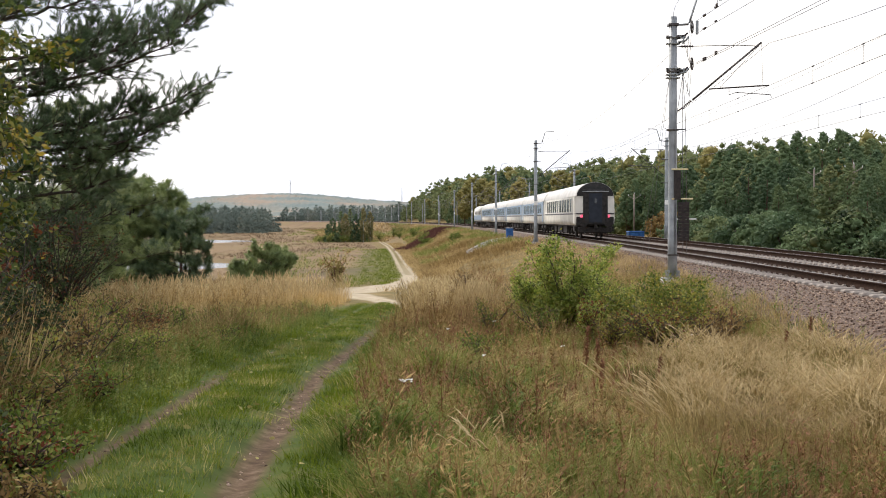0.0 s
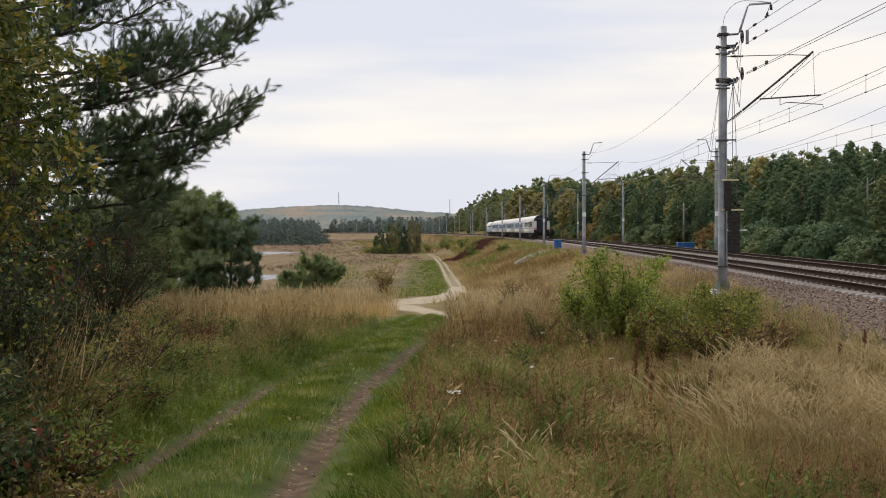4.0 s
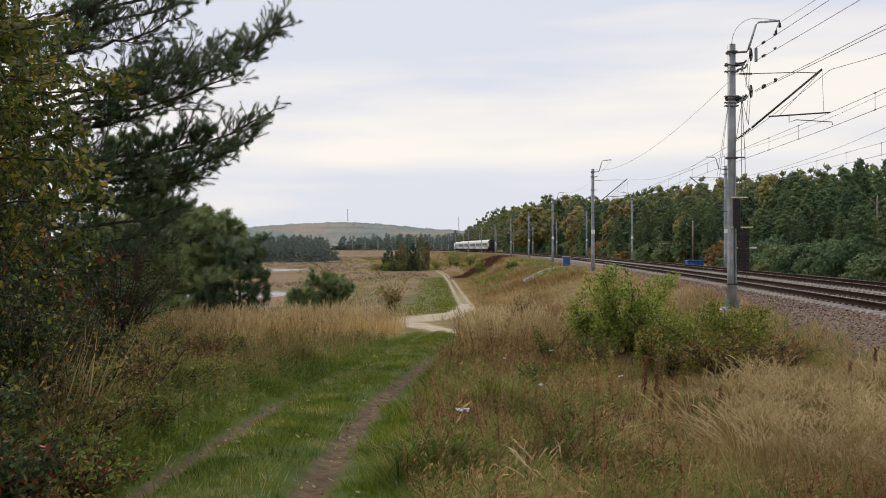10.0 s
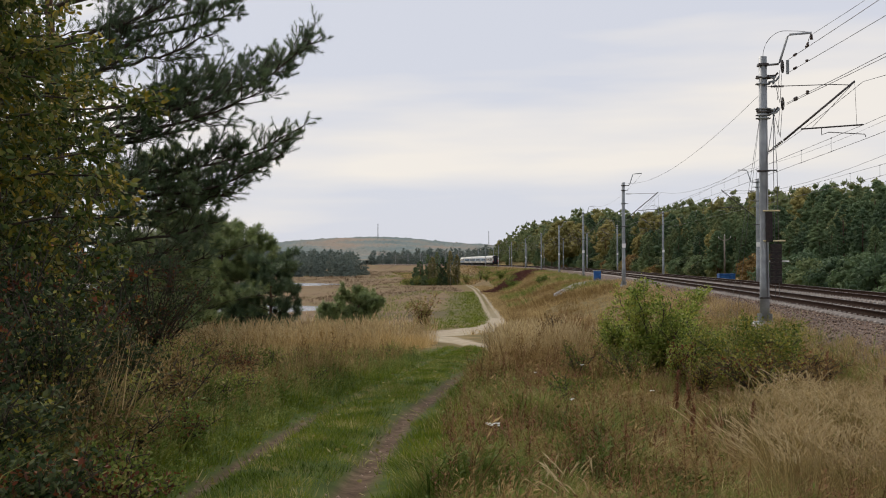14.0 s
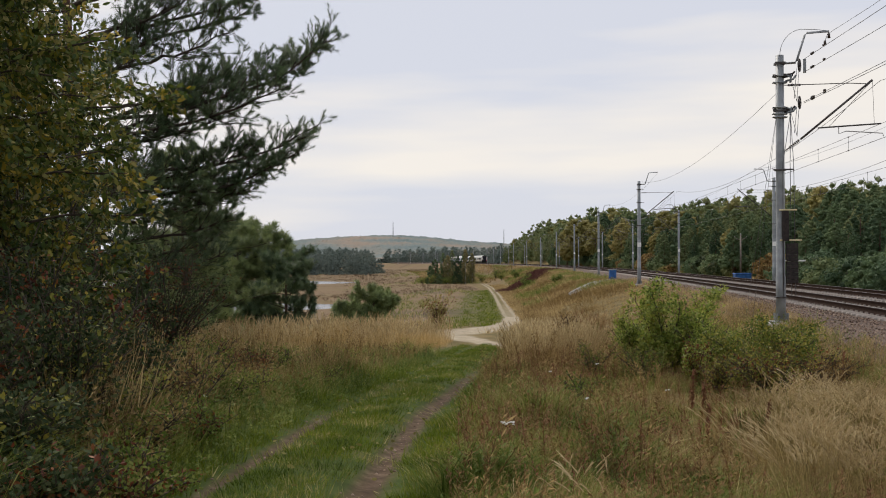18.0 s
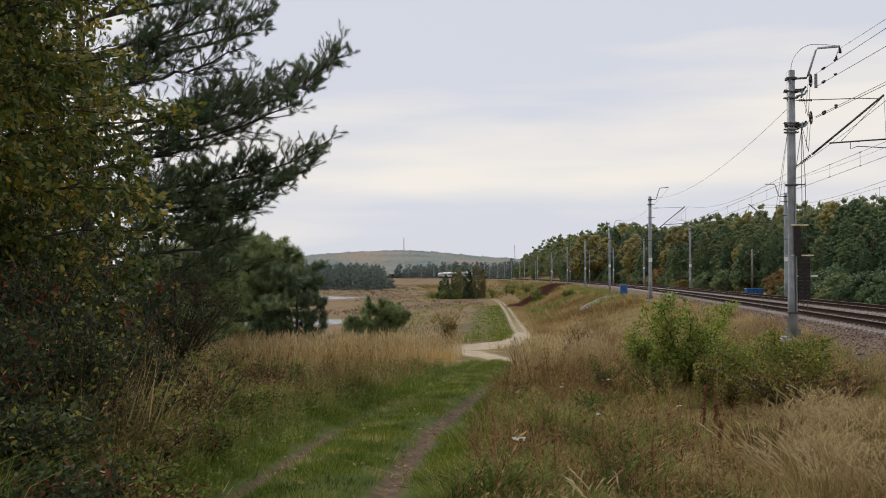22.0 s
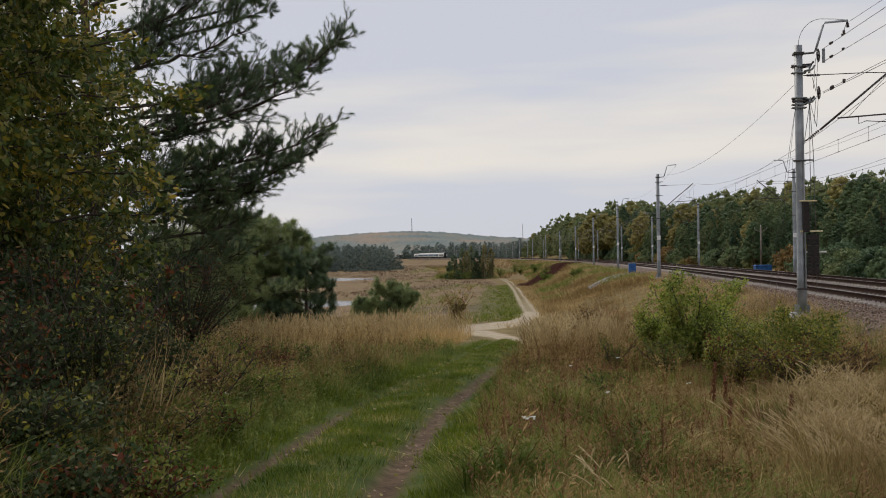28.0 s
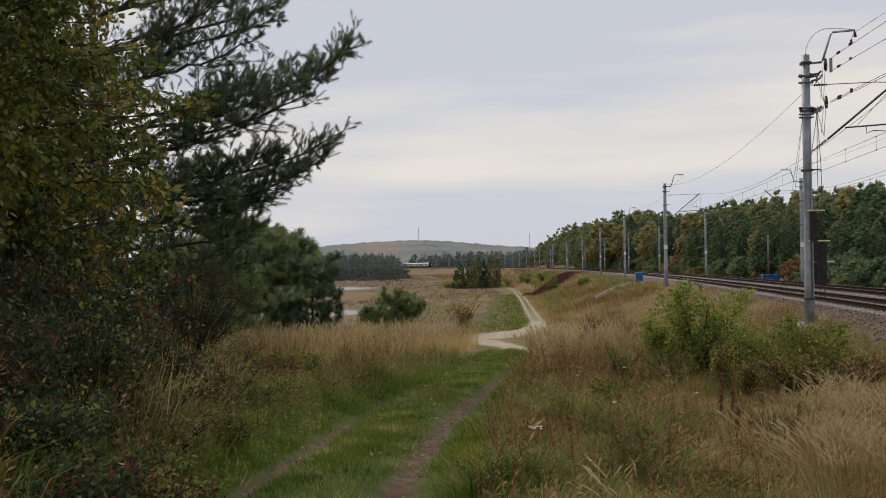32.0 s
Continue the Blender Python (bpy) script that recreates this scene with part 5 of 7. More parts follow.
def forest():
    """The wood beyond the railway, its edge tree by tree, and the rest behind."""
    rng = np.random.default_rng(21)
    kinds = []
    for k in range(7):
        kinds.append(("pine", crown_template("pine", 10.5, 2.7 + 0.5 * (k % 3), 4200, 0.095, rng, 0.04 if k < 5 else 0.2, 120)))
    for k in range(3):
        kinds.append(("gold", crown_template("leafy", 10.5, 2.9, 3200, 0.1, rng, 0.1, 90)))
    protos = []
    for kind, (V, T) in kinds:
        mat = M_FOREST if kind == "pine" else M_GOLD
        cm = mesh_from("crown", V, T, mat)
        tm = tubes("trunk", [([(0, 0, -0.3), (0.08, 0.05, 4), (0.0, 0.1, 8.5)], [0.17, 0.12, 0.04], 6)] + [([(0, 0, z), (1.5 * math.cos(z * 9), 1.5 * math.sin(z * 9), z + 0.7)], [0.05, 0.015], 4) for z in (2.6, 3.3, 4.2, 5.0, 5.9, 6.8)], M_BARK)
        protos.append((kind, tm, cm))
    made, far = 0, {"pine": [], "gold": []}
    for y in np.arange(44, 640, 4.3):
        for r in np.concatenate([[10.0, 14.0, 18.5, 23.5, 29.0, 36, 44, 53, 64, 77, 92]]):
            yy = y + rng.uniform(-1.9, 1.9)
            rr = r + rng.uniform(-1.8, 1.8) + (2.5 if y < 110 else 0) + 2.0 * math.sin(y * 0.11)
            x = float(track_x(yy)) + 8.3 + rr
            if x / yy > 0.62 or (r > 40 and y > 520):
                continue
            gold = rng.random() < (0.1 if 215 < y < 350 and r < 30 else 0.05 if y > 140 else 0.01)
            h = (rng.uniform(0.5, 0.8) if r < 12 else rng.uniform(0.62, 1.0) if r < 21 else rng.uniform(0.7, 1.3)) * (1.0 if y > 160 else 0.55 + 0.45 * max(0, y - 60) / 100)
            h *= 1 + 0.42 * float(smooth(150, 230, y) * smooth(0.15, 0.085, x / yy)) * (1.0 if r > 15 else 0.4)
            kind = "gold" if gold else "pine"
            if (r < 19 or (r < 45 and y < 175)) and y < 470 and x / yy < 0.52:
                ks = [p for p in protos if p[0] == kind]
                _, tm, cm = ks[rng.integers(0, len(ks))]
                lab = "tall dark green pine at the edge of the wood" if kind == "pine" else "golden autumn birch at the edge of the wood"
                t = thing("forest_tree", Matrix.Translation(place(x, yy)) @ Matrix.Rotation(rng.uniform(0, 6.28), 4, "Z") @ Matrix.Diagonal((h * rng.uniform(0.85, 1.15),) * 2 + (h, 1)), lab, "tree", "trees at the wood's edge")
                part("trunk", tm, None, t)
                part("crown", cm, None, t)
                made += 1
            else:
                far[kind].append((x, yy, h))
    for x, y, hs in ((25.7, 362.0, 1.6), (29.2, 366.0, 1.5), (24.2, 376.0, 1.3), (31.5, 352.0, 1.3), (38.5, 258.0, 1.1), (41.5, 254.0, 1.0), (33.5, 300.0, 1.1)):
        t = thing("forest_tree", Matrix.Translation(place(x, y)) @ Matrix.Diagonal((hs * 1.1, hs * 1.1, hs, 1)), "tall golden autumn tree above the wood's edge", "tree", "trees at the wood's edge")
        part("trunk", protos[7][1], None, t)
        part("crown", protos[7][2], None, t)
    # understorey along the foot of the wood
    und = []
    for k, mat in enumerate((M_FOREST, M_FOREST, M_FOREST, M_LEAF_DARK, M_GOLD, M_WEED)):
        V, T = crown_template("leafy", 2.6, 1.5, 1500, 0.075, rng, 0.0, 40, 0.5)
        V[:, 2] = np.maximum(V[:, 2] - 0.35, 0.0)
        und.append((mesh_from("foliage", V, T, mat), tubes("stems", [([(0, 0, -0.1), (0.5 * math.cos(a), 0.5 * math.sin(a), 1.5)], [0.04, 0.015], 4) for a in range(5)], M_TWIG)))
    edge = np.concatenate([np.arange(46, 150, 1.5), np.arange(150, 420, 2.6)])
    for y in edge:
        yy, r = y + rng.uniform(-1, 1), rng.uniform(3.2, 7.5) if y < 150 else rng.uniform(5.5, 10.0)
        x = float(track_x(yy)) + 8.3 + r
        if (abs(x - 31) < 5 and 120 < yy < 146) or (yy < 156 and 0.192 < x / yy < 0.246):
            continue
        if x / yy > 0.5:
            continue
        k = rng.integers(0, 4) if rng.random() < (0.98 if y < 150 else 0.72) else rng.integers(4, 6)
        h = rng.uniform(0.55, 1.5)
        t = thing("bush", Matrix.Translation(place(x, yy)) @ Matrix.Rotation(rng.uniform(0, 6.28), 4, "Z") @ Matrix.Diagonal((h * 1.1, h * 1.1, h, 1)), "dark green understorey bush along the wood" if k < 4 else "brown autumn bush along the wood", "bush", "bushes along the wood")
        part("foliage", und[k][0], None, t)
        part("stems", und[k][1], None, t)
    for kind, mat in (("pine", M_FOREST), ("gold", M_GOLD)):
        A = np.array(far[kind])
        tm = [crown_template("pine" if kind == "pine" else "leafy", 10.5, 2.5, 260, 0.3, rng, 0.12, 15) for _ in range(4)]
        P = np.stack([A[:, 0], A[:, 1], land(A[:, 0], A[:, 1])], 1)
        tagged(part("forest", scatter("forest", tm, P, rng.uniform(0, 6.28, len(A)), A[:, 2], mat), None), "dense pine wood on the rise" if kind == "pine" else "autumn birches inside the wood", "forest", kind="stuff")
    return made


def far_woods():
    rng = np.random.default_rng(5)
    # pine wood across the ponds, its haze put into the needle colour
    pts = [(x, y, h) for x, y, h in zip(rng.uniform(-190, -38, 330), rng.uniform(485, 600, 330), rng.uniform(0.62, 0.92, 420))]
    pts += [(x, y, h) for x, y, h in zip(rng.uniform(-330, 60, 620), rng.uniform(1000, 1135, 620), rng.uniform(0.95, 1.5, 620))]
    pts += [(x * y, y, h) for x, y, h in zip(rng.uniform(-0.13, 0.03, 330), rng.uniform(625, 985, 330), rng.uniform(0.55, 0.95, 330))]
    A = np.array(pts)
    A = A[(A[:, 1] > 620) | (A[:, 0] < -0.097 * A[:, 1] - 2 - 10 * rng.random(len(A)) ** 2)]
    A = A[(A[:, 1] < 620) | (A[:, 0] - track_x(A[:, 1]) > 16) | (A[:, 0] < -0.11 * A[:, 1])]
    A = A[(A[:, 0] - track_x(A[:, 1]) < -14) | (A[:, 0] - track_x(A[:, 1]) > 16)]
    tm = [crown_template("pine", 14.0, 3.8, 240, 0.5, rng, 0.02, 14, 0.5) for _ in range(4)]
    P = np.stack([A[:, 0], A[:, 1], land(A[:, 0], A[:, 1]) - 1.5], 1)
    tagged(part("far_wood", scatter("far_wood", tm, P, rng.uniform(0, 6.28, len(A)), A[:, 2], M_HAZEPINE), None), "distant pine wood beyond the ponds, paled with painted haze", "forest", kind="stuff")
    # mixed woods on the hills: one uneven canopy with haze in its colour
    nx, ny = 420, 110
    f, y = np.meshgrid(np.linspace(-0.42, 0.2, nx), 1170 * (2400 / 1170) ** np.linspace(0, 1, ny))
    y = y + rng.uniform(-5, 5, y.shape)
    x = f * y + rng.uniform(-1.2, 1.2, y.shape)
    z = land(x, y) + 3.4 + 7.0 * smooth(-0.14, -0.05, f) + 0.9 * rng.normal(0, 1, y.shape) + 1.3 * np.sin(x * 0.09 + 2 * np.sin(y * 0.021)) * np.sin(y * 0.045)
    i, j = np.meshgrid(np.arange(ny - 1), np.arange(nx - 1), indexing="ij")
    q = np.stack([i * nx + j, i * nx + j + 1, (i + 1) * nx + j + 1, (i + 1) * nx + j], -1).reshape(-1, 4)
    tagged(part("hill_wood", mesh_from("hill_wood", np.stack([x, y, z], -1), None, M_HAZEWOOD, q, True), None), "mixed autumn woods on the far hills, haze put into the colour", "forest", kind="stuff")


def meadow_trees():
    rng = np.random.default_rng(9)
    for x, y, h, r, kind in ((-15.6, 300, 7.6, 2.0, "pine"), (-13.6, 303, 9.6, 1.9, "pine"), (-12.2, 299, 9.2, 1.3, "gold"), (-11.2, 304, 10.4, 1.8, "pine"), (-9.6, 301, 8.6, 1.7, "pine"), (-7.6, 300, 11.2, 1.2, "gold"), (-5.8, 302, 10.0, 1.1, "gold"), (-17.0, 302, 5.6, 1.6, "pine"), (-8.2, 305, 9.0, 1.5, "pine")):
        lab = "dark green pine among birches on the meadow" if kind == "pine" else "slender golden birch beside pines on the meadow"
        t = thing("meadow_tree", Matrix.Translation(place(x, y)), lab, "tree", "trees on the meadow")
        V, T = crown_template("pine" if kind == "pine" else "leafy", h, r, 2000, 0.13, rng, 0.04, 70, 0.66)
        V[:, 2] -= 0.12 * h
        part("trunk", tubes("trunk", [([(0, 0, -0.3), (0.05, 0, h * 0.5), (0.1, 0.1, h * 0.85)], [0.14, 0.1, 0.03], 6)], M_CONCRETE if kind == "gold" else M_BARK), None, t)
        part("crown", mesh_from("crown", V, T, M_FOREST if kind == "pine" else M_BIRCH), None, t)


# ---- grass and herbs
def wedge(n, y0, y1, rng, power=1.0, lo=-0.50, hi=0.50):
    """Places over the near ground, denser towards the lane's start."""
    y = (y0 ** (2 - power) + (y1 ** (2 - power) - y0 ** (2 - power)) * rng.random(n)) ** (1 / (2 - power))
    return rng.uniform(lo, hi, n) * y, y


def sow(name, templates, x, y, size, mat, label, rng, lean=0.12, sink=0.0, pick=None, heads=None, head_mat=None):
    P = np.stack([x, y, land(x, y) - sink], 1)
    bare = sand_cover(x, y) > 0.4
    P[bare, 2] -= 0.9 * np.max(size)
    n = len(x)
    yaw, ln = rng.uniform(0, 6.28, n), rng.normal(0, lean, (n, 2))
    pick = rng.integers(0, len(templates), n) if pick is None else pick
    tagged(part(name, scatter(name, templates, P, yaw, size, mat, ln, pick), None), label, "grass", kind="stuff")
    if heads:
        tagged(part(name + "_plumes", scatter(name + "_plumes", heads, P, yaw, size, head_mat, ln, pick), None), label, "grass", kind="stuff")


def patch(x, y, scale=1.0, seed=0.0):
    """A smooth uneven field from -1 to 1, for patches of growth."""
    return np.sin(x * 0.8 * scale + seed + 1.7 * np.sin(y * 0.31 * scale)) * np.cos(y * 0.43 * scale + seed * 2 + 1.2 * np.sin(x * 0.6 * scale))


def grasses():
    rng = np.random.default_rng(3)
    u_of = lambda x, y: x - track_x(y)
    short = [blades(13, 0.13, 0.34, 0.013, 0.6, rng, segs=1) for _ in range(6)]
    mid = [blades(10, 0.34, 0.36, 0.011, 0.6, rng, segs=2) for _ in range(6)]
    low = [blades(11, 0.27, 0.38, 0.008, 0.7, rng, segs=2) for _ in range(8)]
    tall = [blades(11, 0.75, 0.45, 0.013, 0.45, rng, segs=1) for _ in range(6)]
    weeds = [weed(0.55, rng, 18, 0.75) for _ in range(8)]
    herbs = [weed(0.3, rng, 14, 2.6) for _ in range(8)]
    plumes = [plumed(9, 1.15, 0.6, 0.62, rng) for _ in range(6)]
    reeds = [plumed(7, 1.2, 0.7, 0.28, rng) for _ in range(5)]
    # lane: short green grass, worn away in the ruts
    x, y = wedge(13500, 5.5, 60, rng, 1.25)
    d = np.abs(x - lane_x(y))
    bare = np.where(x < lane_x(y), 0.17 * smooth(20, 15, y), 0.22 * smooth(34, 22, y))
    keep = (x - lane_x(y) > -1.15) & (x - lane_x(y) < 1.7) & (np.abs(d - 0.68) > bare + 0.04 * wobble(x * 3, y * 2)) & (y < 60)
    cand = rng.uniform(-1.15, 1.7, len(x))
    x = np.where(keep, x, lane_x(y) + cand)
    bare = np.where(x < lane_x(y), 0.17 * smooth(20, 15, y), 0.22 * smooth(34, 22, y))
    ok = np.abs(np.abs(x - lane_x(y)) - 0.68) > bare + 0.04 * wobble(x * 3, y * 2)
    x, y = x[ok], y[ok]
    keep = (y < 46 + 2 * wobble(x, y)) & (sand_cover(x, y) < 0.35) & (sand_cover(x, y - 1.5) < 0.5) & (rng.random(len(x)) < np.where(np.abs(x - lane_x(y)) < 0.5, 0.75, 1))
    x, y = x[keep], y[keep]
    sow("lane_grass", short, x, y, rng.uniform(0.6, 1.25, len(x)) * np.where(np.abs(x - lane_x(y)) > 1.1, 1.35, 1.0) * np.where(np.abs(np.abs(x - lane_x(y)) - 0.68) < 0.36, 0.6, 1.0) * (0.85 + 0.5 * patch(x, y, 4.2, 3.0)), M_GREEN, "short green grass on the lane", rng, 0.3)
    k = rng.random(len(x)) < 0.14 + 0.55 * smooth(0.5, 0.2, np.abs(x - lane_x(y))) * (patch(x, y, 1.6, 2.0) > -0.3)
    sow("lane_straw", short, x[k], y[k] + 0.05, rng.uniform(0.6, 1.3, k.sum()), M_MIXED, "yellowed grass on the lane", rng)
    # verges left of the lane: a green herb edge, then a tangle of olive and brown growth
    fine = [blades(15, 0.32, 0.42, 0.006, 0.95, rng, segs=2) for _ in range(8)]
    stalks = [weed(0.5, rng, 30, 1.1, 0.75) for _ in range(8)]
    broad = [weed(0.2, rng, 12, 3.6, 1.3) for _ in range(6)]
    x, y = wedge(17000, 5.5, 39, rng, 1.15, -0.52, 0.02)
    k = (x < lane_x(y) - 0.86)
    x, y = x[k], y[k]
    away = lane_x(y) - x
    edge = smooth(1.9, 1.25, away + 0.35 * patch(x, y, 2.6, 1.0))
    g = 0.9 * patch(x, y, 1.3, 2.0) + 1.7 * edge - 0.7
    tus = (0.8 + 1.0 * np.maximum(0, patch(x, y, 2.2, 7.0))) * (0.5 + 0.7 * smooth(0.95, 1.8, away))
    a = g > 0
    sow("verge_grass", short + fine, x[a], y[a], tus[a] * rng.uniform(0.7, 1.2, a.sum()), M_GREEN, "green verge grass beside the lane", rng, 0.2)
    a = (g < 0.7) & (away > 1.1)
    sow("verge_growth", fine + low[:4], x[a], y[a], tus[a] * rng.uniform(0.8, 1.5, a.sum()), M_MIXED, "mixed brown and green verge growth", rng, 0.2)
    b = rng.random(len(x)) < 0.4 + 0.5 * edge
    sow("verge_herbs", herbs + broad, x[b], y[b], (0.75 + 0.6 * smooth(0.9, 1.7, away[b])) * rng.uniform(0.5, 1.2, b.sum()), M_HERB, "low green herbs beside the lane", rng)
    b = (rng.random(len(x)) < 0.6 + 0.5 * patch(x, y, 2.4, 3.0)) & (away > 1.4)
    sow("verge_weeds", stalks, x[b], y[b], tus[b] * rng.uniform(0.5, 1.1, b.sum()), M_WEED, "brown withered weeds beside the lane", rng, 0.15)
    b = (rng.random(len(x)) < 0.5) & (away > 1.9) & (y > 10) & (patch(x, y, 1.4, 5.0) > -0.2)
    sow("verge_straw", tall, x[b], y[b], tus[b] * rng.uniform(0.45, 1.0, b.sum()), M_DRY, "dry straw-coloured grass on the verge", rng)
    # belt of tall pale reed grass across the far end of the verge
    n = 2600
    y = rng.uniform(31, 53, n)
    x = rng.uniform(-0.5, 0.0, n) * y
    k = (x < lane_x(y) - 1.8 - 0.5 * (y < 40)) & (y > 33 + 2 * np.sin(x))
    x, y = x[k], y[k]
    sow("reed_grass", [r[0] for r in reeds], x, y, rng.uniform(0.62, 1.12, len(x)) * (0.92 + 0.2 * patch(x, y, 0.8, 4.0)), M_HAY, "tall pale reed grass in a dense belt", rng, 0.06, heads=[r[1] for r in reeds], head_mat=M_PLUME)
    n = 4200
    y = rng.uniform(32, 55, n)
    x = rng.uniform(-0.5, 0.0, n) * y
    k = (x < lane_x(y) - 1.9) & (y > 34 + 2.5 * np.sin(x * 0.9))
    x, y = x[k], y[k]
    sow("reed_grass", tall, x, y, rng.uniform(0.6, 1.25, len(x)) * (0.55 + 0.45 * smooth(32, 38, y)), M_HAY, "dense tan grass below the reed plumes", rng, 0.1)
    # bank between the lane and the railway: green tufts by the lane, brown stalks, pale straw to the right
    x, y = wedge(32000, 5.2, 48, rng, 1.2, -0.2, 0.52)
    u = u_of(x, y)
    verge = np.interp(y, [8, 12, 20, 27, 40], [1.5, 1.42, 1.2, 0.95, 1.05]) + 0.14 * patch(x, y, 3.0, 2.0)
    k = (x > lane_x(y) + verge) & (u < -4.3)
    x, y, u = x[k], y[k], u[k]
    by_lane = smooth(2.6, 1.5, x - lane_x(y))
    right = smooth(0.16, 0.25, x / y) * smooth(24, 17, y) * smooth(7.8, 10, y)
    crest = smooth(16, 24, y) * smooth(3.0, 1.2, x)
    p1, p2, p3 = patch(x, y, 1.25, 0.6), patch(x, y, 2.3, 4.4), patch(x, y, 3.4, 9.0)
    clump = 0.6 + 1.05 * np.maximum(0, p3) * (1 - 0.4 * right)
    left = smooth(0.16, 0.06, x / y) * smooth(22, 15, y)
    green = 0.65 * p1 + 0.5 * p2 + 0.6 * by_lane - 0.5 * right + 0.26 + 0.32 * left - 0.12 * smooth(9, 6, y)
    c = rng.random(len(x))
    a = (green > -0.15) & (c < 0.85)
    sow("bank_growth", fine, x[a], y[a], clump[a] * rng.uniform(0.75, 1.5, a.sum()) * (0.66 + 0.34 * smooth(5, 11.5, y[a])), M_MIXED, "mixed olive and brown growth on the bank", rng, 0.28)
    a = (green <= 0.1) & (c < 0.8 - 0.35 * left)
    sow("bank_straw", fine, x[a], y[a], clump[a] * rng.uniform(0.6, 1.25, a.sum()) * (0.66 + 0.34 * smooth(5, 11.5, y[a])), M_STRAW, "faded tan and brown grass on the bank", rng, 0.3)
    a = (green > 0.2) & (c > 0.35)
    sow("bank_grass", mid + fine[:3], x[a], y[a], clump[a] * rng.uniform(0.5, 1.0, a.sum()) * (0.35 + 0.65 * smooth(5, 12, y[a])), M_GREEN, "green grass tufts on the bank", rng, 0.22)
    b = rng.random(len(x)) < (0.42 + 0.4 * p2 + 0.4 * crest) * (1 - 0.65 * right)
    sow("bank_weeds", stalks, x[b], y[b], clump[b] * rng.uniform(0.5, 1.15, b.sum()) * (1 + 0.35 * crest[b]) * (0.66 + 0.34 * smooth(5, 11, y[b])), M_WEED, "brown withered weeds on the bank", rng, 0.22)
    b = (rng.random(len(x)) < 0.24 + 0.22 * left + 0.45 * (green > 0.35)) & (right < 0.7)
    sow("bank_herbs", herbs, x[b], y[b], clump[b] * rng.uniform(0.5, 1.1, b.sum()) * (0.66 + 0.34 * smooth(5, 11, y[b])), M_HERB, "green herbs among the dry grass", rng, 0.2)
    b = (rng.random(len(x)) < 0.12 + 0.16 * (patch(x, y, 1.6, 8.0) > 0.3)) & (right < 0.8) & (y < 26)
    sow("bank_seedheads", stalks, x[b], y[b], rng.uniform(0.55, 1.0, b.sum()) * (0.66 + 0.34 * smooth(5, 11, y[b])), M_DOCK, "rust brown seed stalks among the grass", rng, 0.18)
    # nodding plume grass, thick towards the ballast and thin elsewhere
    n = 4600
    x, y = wedge(n, 7.0, 26, rng, 1.2, -0.04, 0.52)
    u = u_of(x, y)
    k = (u < -4.4) & (x > lane_x(y) + 2.0) & (((rng.random(n) < 0.006) & (y < 13)) | ((y < 8.2) & (np.abs(x / y - 0.03) < 0.08) & (rng.random(n) < 0.02)) | ((x / y > 0.245 + 0.03 * np.sin(y * 2)) & (y > 9.5) & (y < 17.5) & (rng.random(n) < 0.95)))
    x, y = x[k], y[k]
    sow("plume_grass", [p[0] for p in plumes], x, y, rng.uniform(0.42, 0.66, len(x)) * (0.9 + 0.25 * patch(x, y, 2.6, 1.0)), M_STRAW, "nodding tan plume grass beside the ballast", rng, 0.12, heads=[p[1] for p in plumes], head_mat=M_PLUME)
    x = np.array([0.62, 0.3, 1.2])
    y = np.array([6.6, 8.3, 6.8])
    sow("plume_grass", [p[0] for p in plumes], x, y, rng.uniform(0.3, 0.38, len(x)), M_STRAW, "a few nodding plume stems on the near bank", rng, 0.15, heads=[p[1] for p in plumes], head_mat=M_PLUME)
    # pale plumes and brown weeds on the shoulder above the sand track
    n = 420
    x, y = rng.normal(0.9, 0.5, n) + rng.uniform(0, 1.2, n), rng.uniform(25, 38, n)
    k = x > lane_x(y) + 1.35
    x, y = x[k], y[k]
    sow("crest_grass", [r[0] for r in reeds], x, y, rng.uniform(0.7, 1.05, len(x)), M_DRY, "pale plume grass on the crest of the bank", rng, 0.08, heads=[r[1] for r in reeds], head_mat=M_PLUME)
    n = 1500
    x, y = rng.uniform(0.2, 5.0, n), rng.uniform(22, 62, n)
    k = x > lane_x(y) + 1.3
    x, y = x[k], y[k]
    dark = rng.random(len(x)) < 0.4
    sow("crest_weeds", weeds, x[~dark], y[~dark], rng.uniform(0.8, 1.5, (~dark).sum()), M_WEED, "brown withered weeds on the crest of the bank", rng, 0.15)
    sow("crest_weeds", stalks, x[dark], y[dark], rng.uniform(0.9, 1.6, dark.sum()), M_DOCK, "dark rust brown weeds on the crest of the bank", rng, 0.15)
    # green margin of the sand track
    n = 1800
    y = rng.uniform(62, 215, n)
    x = road_x(y) - 0.9 - np.abs(rng.normal(0, 2.2, n))
    sow("margin_grass", [blades(8, 0.33, 0.8, 0.045, 0.6, rng, segs=1) for _ in range(4)], x, y, rng.uniform(0.4, 1.0, n), M_GREEN, "green grass along the sand track", rng)
    # tan grass on the bank crest and the embankment slope
    n = 6500
    y = rng.uniform(20, 130, n)
    u = rng.uniform(-13.5, -3.4, n)
    x = track_x(y) + u
    k = (x > lane_x(y) + 1.6) & (np.abs(x / y) < 0.5) & ((u < -4.5) | (y > 60))
    x, y = x[k], y[k]
    g = patch(x, y * 0.5, 1.1, 5.0)
    sow("slope_grass", tall, x[g < 0.15], y[g < 0.15], rng.uniform(0.35, 0.7, (g < 0.15).sum()), M_DRY, "tan grass along the railway bank", rng, 0.15)
    sow("slope_growth", fine + stalks, x[g >= 0.15], y[g >= 0.15], rng.uniform(0.7, 1.4, (g >= 0.15).sum()), M_WEED, "brown withered growth along the railway bank", rng, 0.15)
    n = 2300
